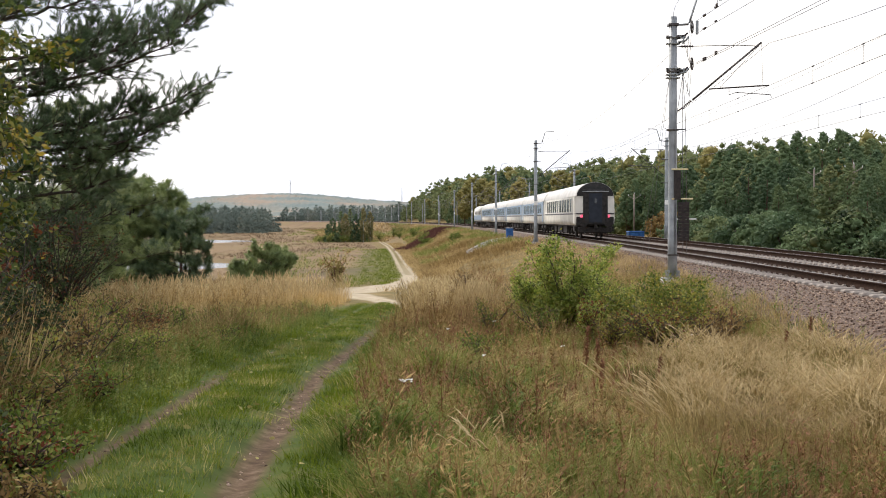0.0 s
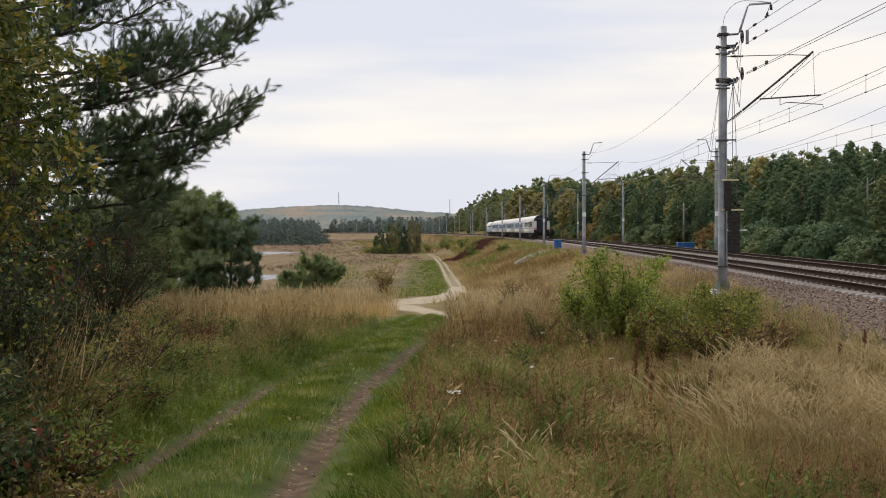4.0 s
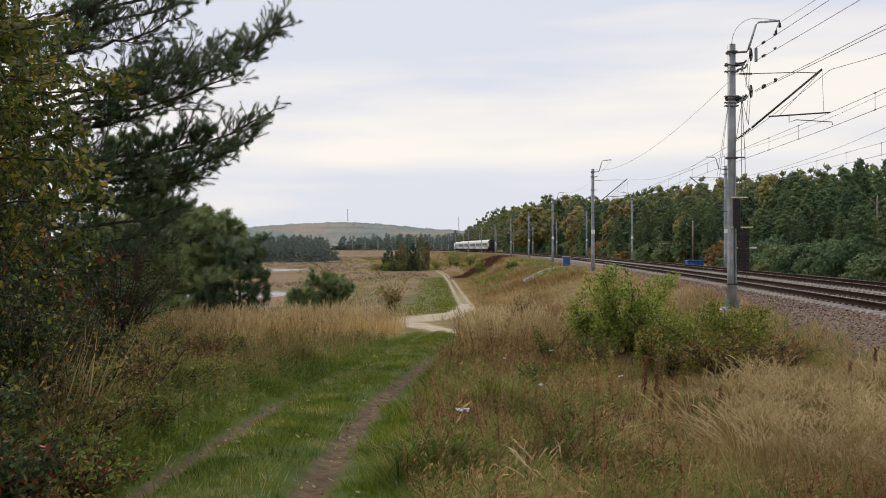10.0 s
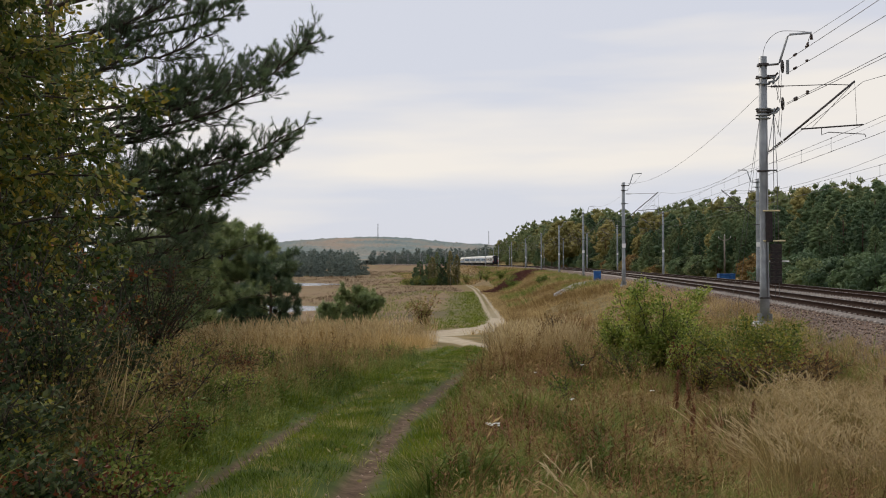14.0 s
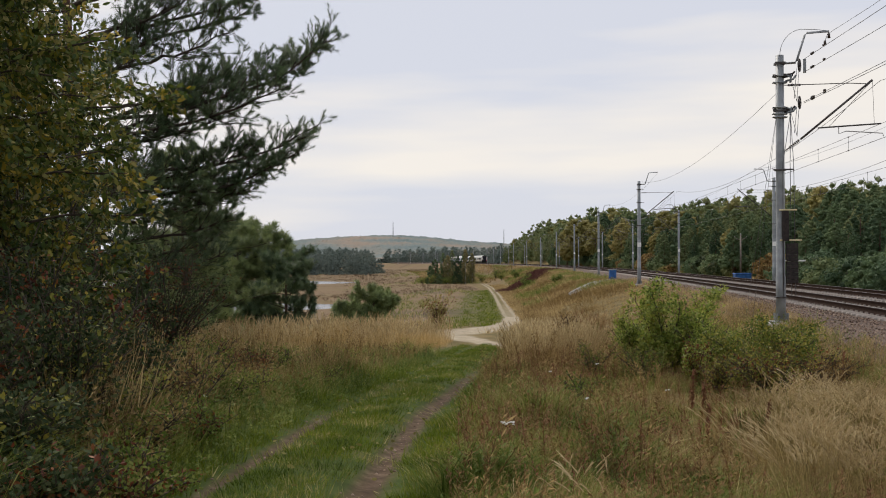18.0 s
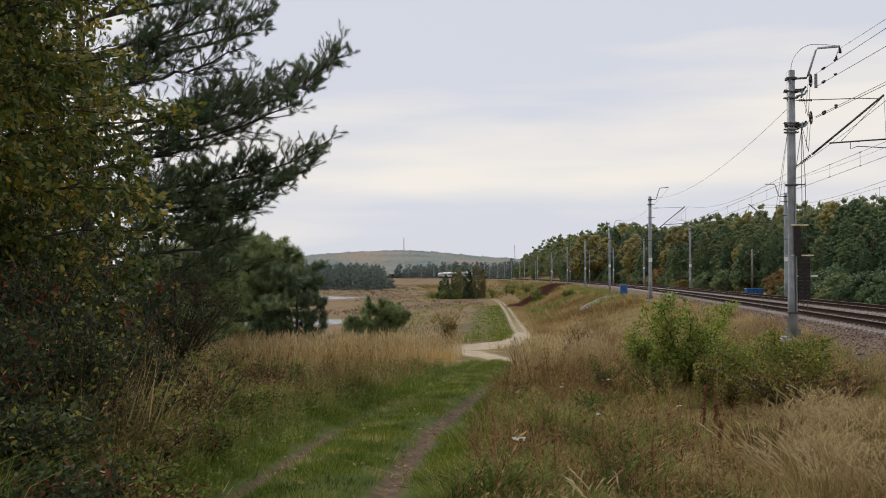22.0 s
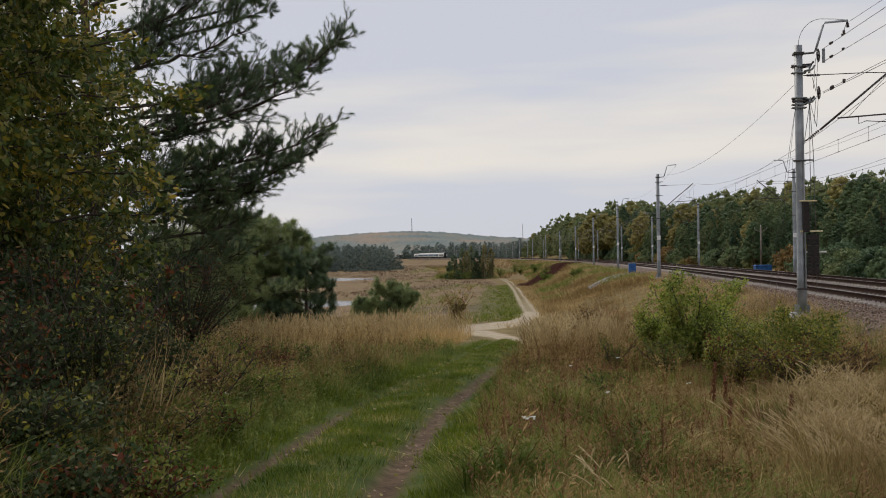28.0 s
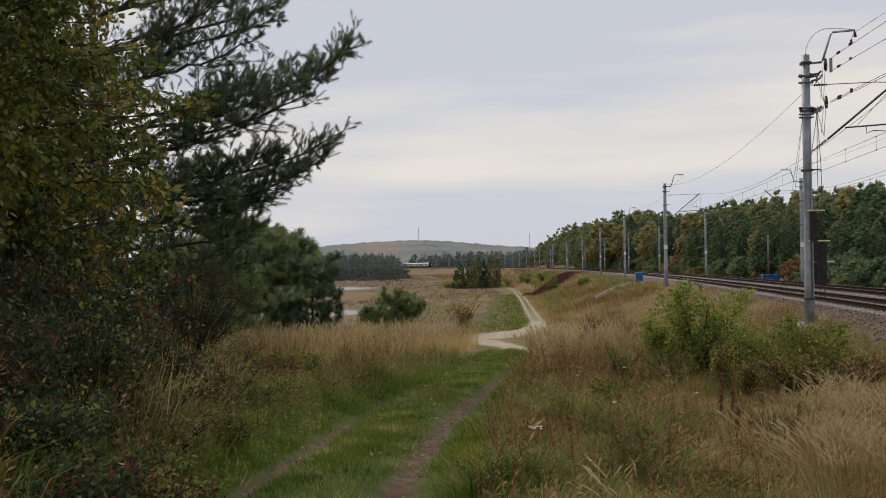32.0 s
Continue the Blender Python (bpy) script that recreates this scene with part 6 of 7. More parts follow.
    y = rng.uniform(15, 40, n)
    x = track_x(y) - 2.75 - 0.5 * smooth(30, 16, y) - 1.9 * rng.random(n) ** 0.7
    up = np.minimum(0, land(x, y) - np.interp(x - track_x(y), [-4.05, -3.3, -2.0], [-0.95, -0.62, -0.26]))
    k = rng.random(n) < 0.55
    sow("shoulder_growth", low + mid[:3], x[k], y[k], rng.uniform(0.6, 1.5, k.sum()), M_DRY, "tan grass at the foot of the ballast", rng, 0.2, sink=up[k])
    sow("shoulder_growth", low + mid[:3] + weeds[:3], x[~k], y[~k], rng.uniform(0.5, 1.3, (~k).sum()), M_MIXED, "olive growth at the foot of the ballast", rng, 0.2, sink=up[~k])
    n = 6000
    y = 33 + 77 * rng.random(n) ** 1.5
    x = track_x(y) - 2.2 - 0.5 * smooth(42, 34, y) - 2.9 * rng.random(n) ** 0.8
    sow("shoulder_grass", low + mid[:3], x, y, rng.uniform(0.6, 1.4, n), M_DRY, "tan grass creeping over the ballast shoulder", rng, 0.15, sink=np.minimum(0, land(x, y) - np.interp(x - track_x(y), [-4.05, -3.3, -2.0], [-0.95, -0.62, -0.26])))
    n = 9000
    y = rng.uniform(90, 360, n)
    x = track_x(y) + rng.uniform(-14, -3.2, n)
    k = x > lane_x(y) + 2.0
    x, y = x[k], y[k]
    g = 0.6 * patch(x * 0.6, y * 0.12, 1.0, 3.1) + 0.6 * np.sin(0.17 * y + 0.55 * u_of(x, y) + 1.3 * np.sin(0.05 * y))
    big = [blades(9, 0.85, 1.3, 0.06, 0.6, rng, segs=1) for _ in range(5)]
    red = (y > 198) & (y < 256) & (np.abs(x - 4.3 - (y - 200) * 0.14) < 3.8)
    grn = (g > 0.22) & ~red
    brn = (g < -0.35) & ~red
    for k, mat, lab in ((~red & ~grn & ~brn, M_DRY, "tan grass on the embankment slope"), (brn, M_WEED, "brown gullies of withered growth on the embankment slope")):
        sow("embankment_grass", big, x[k], y[k], rng.uniform(0.5, 1.0, k.sum()), mat, lab, rng)
    sow("embankment_growth", big, x[grn], y[grn], rng.uniform(0.6, 1.2, grn.sum()), M_MIXED, "green brown growth on the embankment slope", rng)
    n = 5200
    y = rng.uniform(70, 340, n)
    x = track_x(y) + rng.uniform(-13.5, -4.2, n)
    k = (x > lane_x(y) + 2.2) & (0.6 * patch(x * 0.9, y * 0.2, 1.0, 8.0) - 0.6 * np.sin(0.17 * y + 0.55 * u_of(x, y) + 1.3 * np.sin(0.05 * y)) > 0.05) & ~((y > 198) & (y < 256) & (np.abs(x - 4.3 - (y - 200) * 0.14) < 4.0))
    sow("embankment_weeds", big, x[k], y[k], rng.uniform(0.4, 0.8, k.sum()), M_WEED, "brown withered growth on the embankment slope", rng)
    n = 3800
    y = rng.uniform(200, 254, n)
    x = 4.3 + (y - 200) * 0.14 + rng.uniform(-3.8, 3.8, n)
    sow("red_heath", big, x, y, rng.uniform(0.6, 1.1, n), M_RUSTGRASS, "rust red patch of growth on the embankment", rng)
    # rough growth on the far embankment where the line swings away
    n = 4200
    y = rng.uniform(300, 640, n)
    x = track_x(y) - 4 - 34 * rng.random(n) ** 1.3
    far = [blades(8, 1.05, 2.4, 0.13, 0.6, rng, segs=1) for _ in range(4)]
    for mat, lo, hi, lab in ((M_DRY, -2, 0.0, "tan grass on the far embankment"), (M_WEED, 0.0, 0.45, "brown growth on the far embankment"), (M_MIXED, 0.45, 2, "olive growth on the far embankment")):
        g = patch(x * 0.35, y * 0.05, 1.0, 2.2) + rng.normal(0, 0.15, n)
        k = (g >= lo) & (g < hi)
        sow("far_growth", far, x[k], y[k], rng.uniform(0.5, 1.1, k.sum()), mat, lab, rng)
    # wet meadow: brown reeds in broad clumps
    n = 8500
    y = 58 + 700 * rng.random(n) ** 1.5
    x = rng.uniform(-0.3, 0.03, n) * y
    k = (x < lane_x(y) - 3.5 - 5 * smooth(60, 80, y) * smooth(220, 190, y)) & (pond(x, y) < -0.12) & (pond(x * 1.12, y * 1.12) < -0.05) & (pond(x * 1.25, y * 1.25) < -0.05) & (pond(x * 1.4, y * 1.4) < 0) & (pond(x * 1.55, y * 1.55) < 0.1) & (u_of(x, y) < -14) & (patch(x * 0.25, y * 0.07, 1.0, 1.0) > -0.75)
    x, y = x[k], y[k]
    wide = [blades(9, 0.76, 1.9, 0.085, 0.5, rng, segs=1) for _ in range(4)]
    g = patch(x * 0.16, y * 0.035, 1.0, 4.0) > 0.25
    for k, mat, lab in ((~g, M_REED, "brown reeds on the wet meadow"), (g, M_MIXED, "olive sedge patches on the wet meadow")):
        sow("meadow_reeds", wide, x[k], y[k], rng.uniform(0.4, 0.85, k.sum()) * (0.75 + y[k] / 500), mat, lab, rng)
    # dry fringe on the embankment side of the sand track
    n = 2600
    y = rng.uniform(60, 270, n)
    x = road_x(y) + 0.75 + 2.6 * rng.random(n)
    sow("track_fringe", big, x, y, rng.uniform(0.3, 0.7, n), M_DRY, "dry grass fringe along the sand track", rng)
    n = 3300
    y = rng.uniform(75, 330, n)
    x = rng.uniform(-0.3, -0.05, n) * y
    k = (pond(x, y) < -0.1) & (x < road_x(y) - 6)
    x, y = x[k], y[k]
    sow("meadow_sedge", wide, x, y, rng.uniform(0.16, 0.32, len(x)), M_REED, "low brown sedge round the ponds", rng)
    # thinner growth round and behind the spot where the film was made
    n = 5200
    y, x = rng.uniform(-9, 6, n), rng.uniform(-7, 7, n)
    d = np.abs(x - lane_x(y))
    k = (np.abs(d - 0.68) > 0.15) & (u_of(x, y) < -4.5)
    x, y, d = x[k], y[k], d[k]
    sow("lane_grass", short, x[d < 1.9], y[d < 1.9], rng.uniform(0.7, 1.3, (d < 1.9).sum()), M_GREEN, "short green grass on the lane", rng)
    sow("bank_growth", mid, x[d > 1.9], y[d > 1.9], rng.uniform(0.7, 1.4, (d > 1.9).sum()), M_MIXED, "mixed olive and brown growth beside the lane", rng)
    # ragged grass beyond the second track
    n = 3500
    y = rng.uniform(45, 330, n)
    x = track_x(y) + np.where(y < 150, rng.uniform(8.6, 11.5, n), rng.uniform(8.6, 17, n))
    sow("trackside_grass", big, x, y, rng.uniform(0.4, 0.9, n), M_MIXED, "olive trackside growth before the wood", rng)


def shrubs():
    rng = np.random.default_rng(31)
    S = shrub
    S("bush", place(3.6, 23.2), 1.8, 1.0, 0.074, 9000, M_LEAF, "fresh green leafy bush on the dry bank", 1, 18, (0.15, M_LEAF_YEL))
    S("bush", place(3.0, 23.9), 1.35, 0.7, 0.06, 4200, M_LEAF, "fresh green leafy bush on the dry bank", 2, 12, (0.2, M_HERB))
    S("bush", place(4.75, 20.4), 1.2, 1.1, 0.056, 7000, M_LEAF_YEL, "olive bush with yellowing leaves and bare twigs", 3, 20, (0.6, M_HERB))
    S("bush", place(4.55, 18.6), 0.85, 0.95, 0.045, 3000, M_LEAF_YEL, "low olive bush with brown twigs", 4, 26, (0.35, M_LEAF_RED))
    S("bush", place(3.75, 21.2), 0.85, 0.5, 0.05, 900, M_LEAF_RED, "small shrub with red autumn leaves", 5, 12, (1.5, M_LEAF))
    S("bush", place(4.2, 22.0), 1.2, 0.8, 0.052, 4200, M_LEAF, "green sapling beside the bush", 6, 18, (0.3, M_HERB))
    S("bush", place(5.5, 21.4), 1.1, 0.75, 0.05, 3000, M_HERB, "dull green bush beside the olive bush", 6, 16, (0.3, M_LEAF_YEL))
    S("bush", place(1.35, 17.5), 0.6, 0.35, 0.045, 700, M_HERB, "dark green weed on the bank", 7, 8)
    for i, (x, y, h) in enumerate(((2.9, 21.6, 0.75), (3.8, 19.4, 0.65), (5.4, 18.2, 0.6), (2.0, 23.0, 0.8), (4.9, 22.6, 0.9), (6.0, 20.2, 0.7))):
        S("bush", place(x, y), h, 0.6, 0.042, 1100, (M_HERB, M_LEAF_YEL, M_WEED)[i % 3], "low scrub at the foot of the bushes", 180 + i, 12, (0.4, M_WEED))
    S("bush", place(2.0, 29.0), 1.35, 0.55, 0.06, 800, M_WEED, "brown withered shrub beside pale grass", 8, 10)
    S("bush", place(9.9, 52.0), 1.1, 0.8, 0.12, 800, M_LEAF, "small green bush near the ballast", 9, 8)
    S("bush", place(8.9, 50.0), 0.9, 0.5, 0.1, 300, M_LEAF, "small green bush near the ballast", 10, 6)
    # left side: bramble thicket, red and yellow leaves
    for i, (x, y, h, r) in enumerate(((-4.0, 10.4, 1.5, 0.95), (-4.9, 11.6, 2.0, 1.1), (-5.9, 13.2, 2.4, 1.3), (-3.7, 8.6, 0.75, 0.8), (-4.6, 9.4, 1.3, 0.9), (-7.2, 17.5, 2.8, 1.4), (-7.6, 20.5, 2.4, 1.4),
                                      (-3.1, 7.6, 0.5, 0.6), (-6.6, 15.2, 3.2, 1.5), (-7.9, 19.0, 3.4, 1.6), (-6.9, 23.5, 2.6, 1.5), (-4.2, 12.6, 1.1, 0.8), (-5.1, 14.2, 1.3, 0.9), (-8.4, 24.0, 2.0, 1.5))):
        S("bramble", place(x, y), h, r, 0.055, 4000, M_LEAF_DARK, "dark bramble thicket with red and yellow leaves", 40 + i, 26, (0.26, (M_LEAF_YEL, M_LEAF_RED, M_WEED)[i % 3]), "bramble", "brambles")
    for i, (x, y, h, r) in enumerate(((-3.7, 16.5, 0.5, 0.5), (-4.9, 19.5, 0.75, 0.6), (-4.1, 23.5, 0.6, 0.6), (-6.6, 24.5, 0.8, 0.7), (-3.3, 27.0, 0.55, 0.6), (-5.8, 29.0, 0.8, 0.7), (-8.0, 28.0, 0.9, 0.8), (-4.6, 32.0, 0.75, 0.7), (-2.8, 33.0, 0.6, 0.6), (-7.0, 33.0, 0.8, 0.7), (-3.2, 20.6, 0.4, 0.5))):
        S("bush", place(x, y), h * 0.85, r, 0.036, 900, M_MIXED if i % 2 else M_LEAF, "low green brown bush in the verge grass", 110 + i, 10, (0.4, M_WEED))
    for i, (x, y, h, r) in enumerate(((-3.2, 9.6, 0.42, 0.45), (-3.5, 11.4, 0.55, 0.5), (-4.0, 14.2, 0.6, 0.55), (-4.6, 17.6, 0.7, 0.6), (-5.4, 21.6, 0.8, 0.7))):
        S("bramble", place(x, y), h, r, 0.042, 900, (M_LEAF_YEL, M_WEED)[i % 2], "low brown and green bramble tangle on the verge", 140 + i, 12, (0.3, (M_LEAF_RED, M_LEAF)[i % 2]), "bramble", "brambles")
    for i, (x, y, h, r) in enumerate(((-2.75, 8.4, 0.38, 0.45), (-3.0, 9.1, 0.5, 0.5), (-3.3, 10.2, 0.6, 0.55), (-3.7, 11.0, 0.75, 0.6), (-3.2, 12.0, 0.5, 0.5), (-3.9, 12.9, 0.75, 0.6), (-3.6, 15.0, 0.6, 0.5), (-4.7, 15.8, 0.8, 0.6), (-4.0, 18.4, 0.65, 0.6), (-5.2, 18.4, 0.9, 0.7), (-4.3, 21.2, 0.6, 0.6), (-2.5, 7.4, 0.3, 0.4))):
        S("bramble", place(x, y), h, r, 0.045, 1300, (M_MIXED, M_HERB, M_WEED)[i % 3], "low olive brown bramble tangle with withered stalks on the verge", 200 + i, 14, (0.35, (M_LEAF_RED, M_WEED, M_HERB, M_LEAF_YEL)[i % 4]), "bramble", "brambles")
    S("bush", place(-5.05, 15.2), 2.1, 0.55, 0.075, 650, M_LEAF_RED, "tall thin shrub with orange red autumn leaves", 150, 7, (0.3, M_LEAF_YEL))
    S("bush", place(-4.3, 11.8), 1.5, 0.5, 0.07, 420, M_LEAF_RED, "thin shrub with rust red autumn leaves", 151, 6, (0.6, M_WEED))
    S("bush", place(-3.6, 13.4), 0.8, 0.5, 0.05, 600, M_WEED, "withered brown shrub on the verge", 152, 12, (0.5, M_MIXED))
    S("bush", place(-4.4, 16.4), 0.9, 0.6, 0.05, 800, M_HERB, "dull green shrub on the verge", 153, 12, (0.3, M_WEED))
    # rust red dock stalks on the bank
    for i, (x, y, h) in enumerate(((2.76, 16.0, 0.7), (2.85, 15.7, 0.5), (3.2, 13.5, 0.5), (2.5, 13.5, 0.45), (6.0, 17.0, 0.5), (5.9, 19.5, 0.7), (6.9, 18.4, 0.6))):
        r2 = np.random.default_rng(300 + i)
        t = thing("dock_plant", Matrix.Translation(place(x, y)), "withered rust red dock stalk on the bank", "weed", "dock plants")
        part("stem", tubes("stem", [([(0, 0, -0.02), (0.02, 0, h * 0.5), (0.04, 0.01, h)], 0.006, 5)], M_DOCK), None, t)
        n = 320
        f = r2.uniform(0.25, 1.0, n)
        P = np.stack([0.04 * f, 0.01 * f, h * f], 1) + r2.normal(0, 0.012, (n, 3))
        part("seed_head", scatter_dir("seed_head", [leaf_template(r2)], P, r2.normal(0, 1, (n, 3)), r2.uniform(0.018, 0.036, n), M_DOCK), None, t)
    # small hornbeam with yellowing leaves that overhangs the verge
    tree = leafy_tree(place(-6.9, 14.0), 61)
    copy_thing(tree, Matrix.Translation(place(-8.7, 16.4)) @ Matrix.Rotation(2.1, 4, "Z"))
    copy_thing(tree, Matrix.Translation(place(-9.5, 19.5)) @ Matrix.Rotation(5.1, 4, "Z") @ Matrix.Scale(1.2, 4))
    copy_thing(tree, Matrix.Translation(place(-8.0, 13.2)) @ Matrix.Rotation(4.0, 4, "Z"))
    # more hornbeams, added out of view on the left to shade the brambles
    copy_thing(tree, Matrix.Translation(place(-9.6, 8.6)) @ Matrix.Rotation(1.2, 4, "Z") @ Matrix.Scale(1.15, 4))
    copy_thing(tree, Matrix.Translation(place(-11.6, 12.0)) @ Matrix.Rotation(3.3, 4, "Z") @ Matrix.Scale(1.3, 4))
    copy_thing(tree, Matrix.Translation(place(-9.8, 3.6)) @ Matrix.Rotation(5.6, 4, "Z") @ Matrix.Scale(1.2, 4))
    # small golden bush on the meadow, scattered low bushes
    S("bush", place(-3.4, 67), 2.2, 1.0, 0.1, 1500, M_GOLD, "orange brown autumn bush on the meadow", 70, 12, (0.4, M_LEAF_RED))
    for i, (x, y, h, r) in enumerate(((5.2, 262, 2.6, 1.7), (2.0, 290, 2.4, 1.5), (8.4, 150, 1.2, 1.2), (6.5, 222, 1.4, 1.3), (-30, 108, 2.0, 1.7), (-16.5, 296, 2.4, 2.0), (-12.5, 295, 1.8, 2.0), (-3.5, 310, 3.0, 2.2), (0.5, 322, 3.2, 2.4), (-19.0, 299, 1.6, 1.8), (-8.0, 345, 3.0, 2.6), (3.0, 345, 2.6, 2.2), (6.0, 196, 1.2, 1.6))):
        S("bush", place(x, y), h, r, 0.13, 2200, M_MIXED if i % 2 else M_HERB, "green bush on the embankment slope", 80 + i, 14)


def leafy_tree(at, seed):
    """A small deciduous tree with spreading limbs over the verge."""
    rng = np.random.default_rng(seed)
    t = thing("deciduous_tree", Matrix.Translation(at), "small hornbeam with green and yellowing autumn leaves", "tree")
    H = 6.4
    z = np.linspace(0, H, 8)
    tr = np.stack([0.1 * np.sin(z), 0.08 * np.cos(z), z - 0.1], 1)
    lines, P, D = [(tr, 0.09 * (1 - 0.85 * z / H) + 0.01, 7)], [], []
    limb_lines = []
    for i in range(46):
        h = 1.2 + 5.0 * (i + rng.random()) / 46
        a = i * 2.4 + rng.normal(0, 0.3)
        L = 2.9 * (1 - 0.55 * ((h - 3.4) / 3.2) ** 2) * rng.uniform(0.7, 1.05)
        s = np.linspace(0, 1, 6)
        o = np.array([np.cos(a), np.sin(a), 0])
        lb = np.array([0, 0, h])[None] + o[None] * (L * s)[:, None] + np.array([0, 0, 1.0])[None] * (0.35 * L * s * (1 - 0.55 * s))[:, None] + rng.normal(0, 0.04, (6, 3)) * s[:, None]
        limb_lines.append((lb, 0.022 * (1 - 0.8 * s) + 0.003, 5))
        for k in range(20):
            f = rng.uniform(0.15, 1)
            p = np.array([np.interp(f, s, lb[:, q]) for q in range(3)])
            d = o * rng.uniform(0.2, 1) + rng.normal(0, 0.5, 3)
            d[2] -= 0.1
            d /= np.linalg.norm(d)
            l = rng.uniform(0.3, 0.75)
            limb_lines.append(([p, p + d * l], [0.005, 0.002], 4))
            for g in np.linspace(0.1, 1.0, 22):
                P.append(p + d * l * g + rng.normal(0, 0.035, 3))
                D.append(d * 0.5 + rng.normal(0, 0.5, 3) + np.array([0, 0, -0.25]))
    part("trunk", tubes("trunk", lines, M_BARK), None, t)
    part("branchwork", tubes("branchwork", limb_lines, M_TWIG), None, t)
    P, D = np.array(P), np.array(D)
    gold = rng.random(len(P)) < 0.07 + 0.1 * (P[:, 2] > 4.0)
    part("crown", scatter_dir("crown", [leaf_template(rng)], P[~gold], D[~gold], rng.uniform(0.07, 0.13, (~gold).sum()), M_LEAF_HORN), None, t)
    part("autumn_foliage", scatter_dir("autumn_foliage", [leaf_template(rng)], P[gold], D[gold], rng.uniform(0.08, 0.13, gold.sum()), M_GOLD), None, t)
    return t


def pines():
    boughs = [([(-10.6, 28.2, 4.3), (-9.2, 27.6, 4.75), (-6.9, 27, 5.3), (-5.3, 27, 5.75), (-4.0, 27, 6.75)], 0.95),
              ([(-10.4, 28.0, 4.9), (-8.6, 28.6, 5.2), (-6.6, 28.8, 5.75), (-5.2, 28.8, 6.5), (-4.4, 28.8, 7.0)], 0.85),
              ([(-10.4, 28.0, 3.5), (-8.6, 27.4, 3.6), (-6.9, 27, 3.7), (-5.5, 27, 4.05), (-4.25, 27, 4.7)], 0.8),
              ([(-10.4, 28.0, 3.3), (-8.4, 28.6, 3.3), (-6.8, 28.6, 3.5), (-5.6, 28.6, 3.9), (-4.9, 28.6, 4.3)], 0.7),
              ([(-10.6, 28.0, 6.2), (-8.8, 27.2, 6.75), (-6.9, 27, 7.1), (-5.9, 27, 7.5)], 0.95),
              ([(-10.6, 28.0, 6.9), (-9.0, 28.6, 7.4), (-7.2, 28.8, 7.9), (-6.0, 28.8, 8.4)], 0.95),
              ([(-10.6, 28.0, 7.9), (-8.8, 27.4, 8.5), (-7.0, 27.2, 9.2)], 1.0),
              ([(-10.4, 28.0, 2.6), (-8.6, 27.4, 2.6), (-6.9, 27.2, 2.85), (-5.95, 27.2, 3.2)], 0.75),
              ([(-10.4, 28.0, 1.9), (-8.8, 27.2, 1.95), (-7.2, 27.0, 2.15), (-6.45, 27.0, 2.45)], 0.75),
              ([(-10.4, 28.0, 1.0), (-8.8, 27.2, 1.05), (-7.4, 27.0, 1.3), (-6.6, 27.0, 1.6)], 0.75),
              ([(-10.6, 27.6, 5.4), (-9.4, 26.4, 5.7), (-8.2, 25.8, 6.2)], 0.95),
              ([(-10.6, 27.6, 3.0), (-9.2, 26.4, 3.1), (-8.0, 25.8, 3.4)], 0.9)]
    boughs += [([(-9.6, 27.5, 4.45), (-8.2, 27, 4.6), (-6.5, 26.8, 4.95), (-4.85, 26.6, 5.6)], 1.1),
               ([(-9.6, 27.5, 3.0), (-8.0, 27, 3.05), (-6.4, 26.8, 3.2), (-5.0, 26.6, 3.75)], 1.0),
               ([(-9.6, 28.6, 5.2), (-8.0, 29, 5.7), (-6.4, 29.2, 6.2), (-4.9, 29.4, 6.5)], 1.0)]
    rng = np.random.default_rng(8)
    for z in np.arange(1.6, 8.8, 0.95):
        tip = np.interp(z, [1.6, 3.0, 4.3, 4.9, 6.2, 7.2, 8.8], [-6.9, -6.4, -6.1, -6.7, -6.0, -6.7, -6.5]) + rng.uniform(-0.5, 0.3)
        dy = rng.uniform(-2.0, 1.6)
        boughs.append(([(-10.5, 28.0, z - 0.3), (-8.9, 28 + 0.5 * dy, z - 0.05), (0.5 * tip - 4.4, 28 + 0.8 * dy, z + 0.15), (tip, 28 + dy, z + 0.6)], 1.0))
    pine(place(-10.6, 28.0), 13.5, 0.8, lambda z: np.interp(z, [1, 3, 4.5, 6, 8, 9.5, 13.5], [2.4, 2.6, 1.8, 1.7, 2.0, 2.4, 0.6]), 22,
         "tall dark pine with heavy upswept boughs", 11, M_NEEDLE, 0.8, 0.6, 0.2, rise=0.2, needles=20, crowned=boughs)
    pine(place(-14.2, 31.0), 11.0, 0.6, lambda z: np.interp(z, [1, 4, 8, 11], [3.6, 3.6, 2.8, 0.5]), 44, "tall dark pine in the roadside thicket", 12, M_NEEDLE, 1.35, 1.0, 0.2)
    pine(place(-10.2, 24.5), 5.6, 0.3, lambda z: np.interp(z, [0.5, 3, 5.6], [3.0, 2.7, 0.5]), 40, "dark pine behind the brambles", 13, M_NEEDLE, 1.15, 1.0, 0.14)
    pine(place(-10.0, 36.0), 6.8, 0.3, lambda z: np.interp(z, [0.3, 3, 5.5, 6.8], [2.9, 2.6, 1.6, 0.4]), 46, "dark pine beside the reed grass", 19, M_NEEDLE_YOUNG, 1.2, 1.1, 0.14)
    pine(place(-10.4, 46.0), 5.0, 0.2, lambda z: np.interp(z, [0.3, 1.5, 2.5, 3.4, 4.2, 5.0], [2.0, 2.0, 2.1, 2.4, 1.8, 0.4]), 58, "young green pine behind the reed grass", 14, M_NEEDLE_YOUNG, 1.5, 1.4, 0.1, rise=0.5)
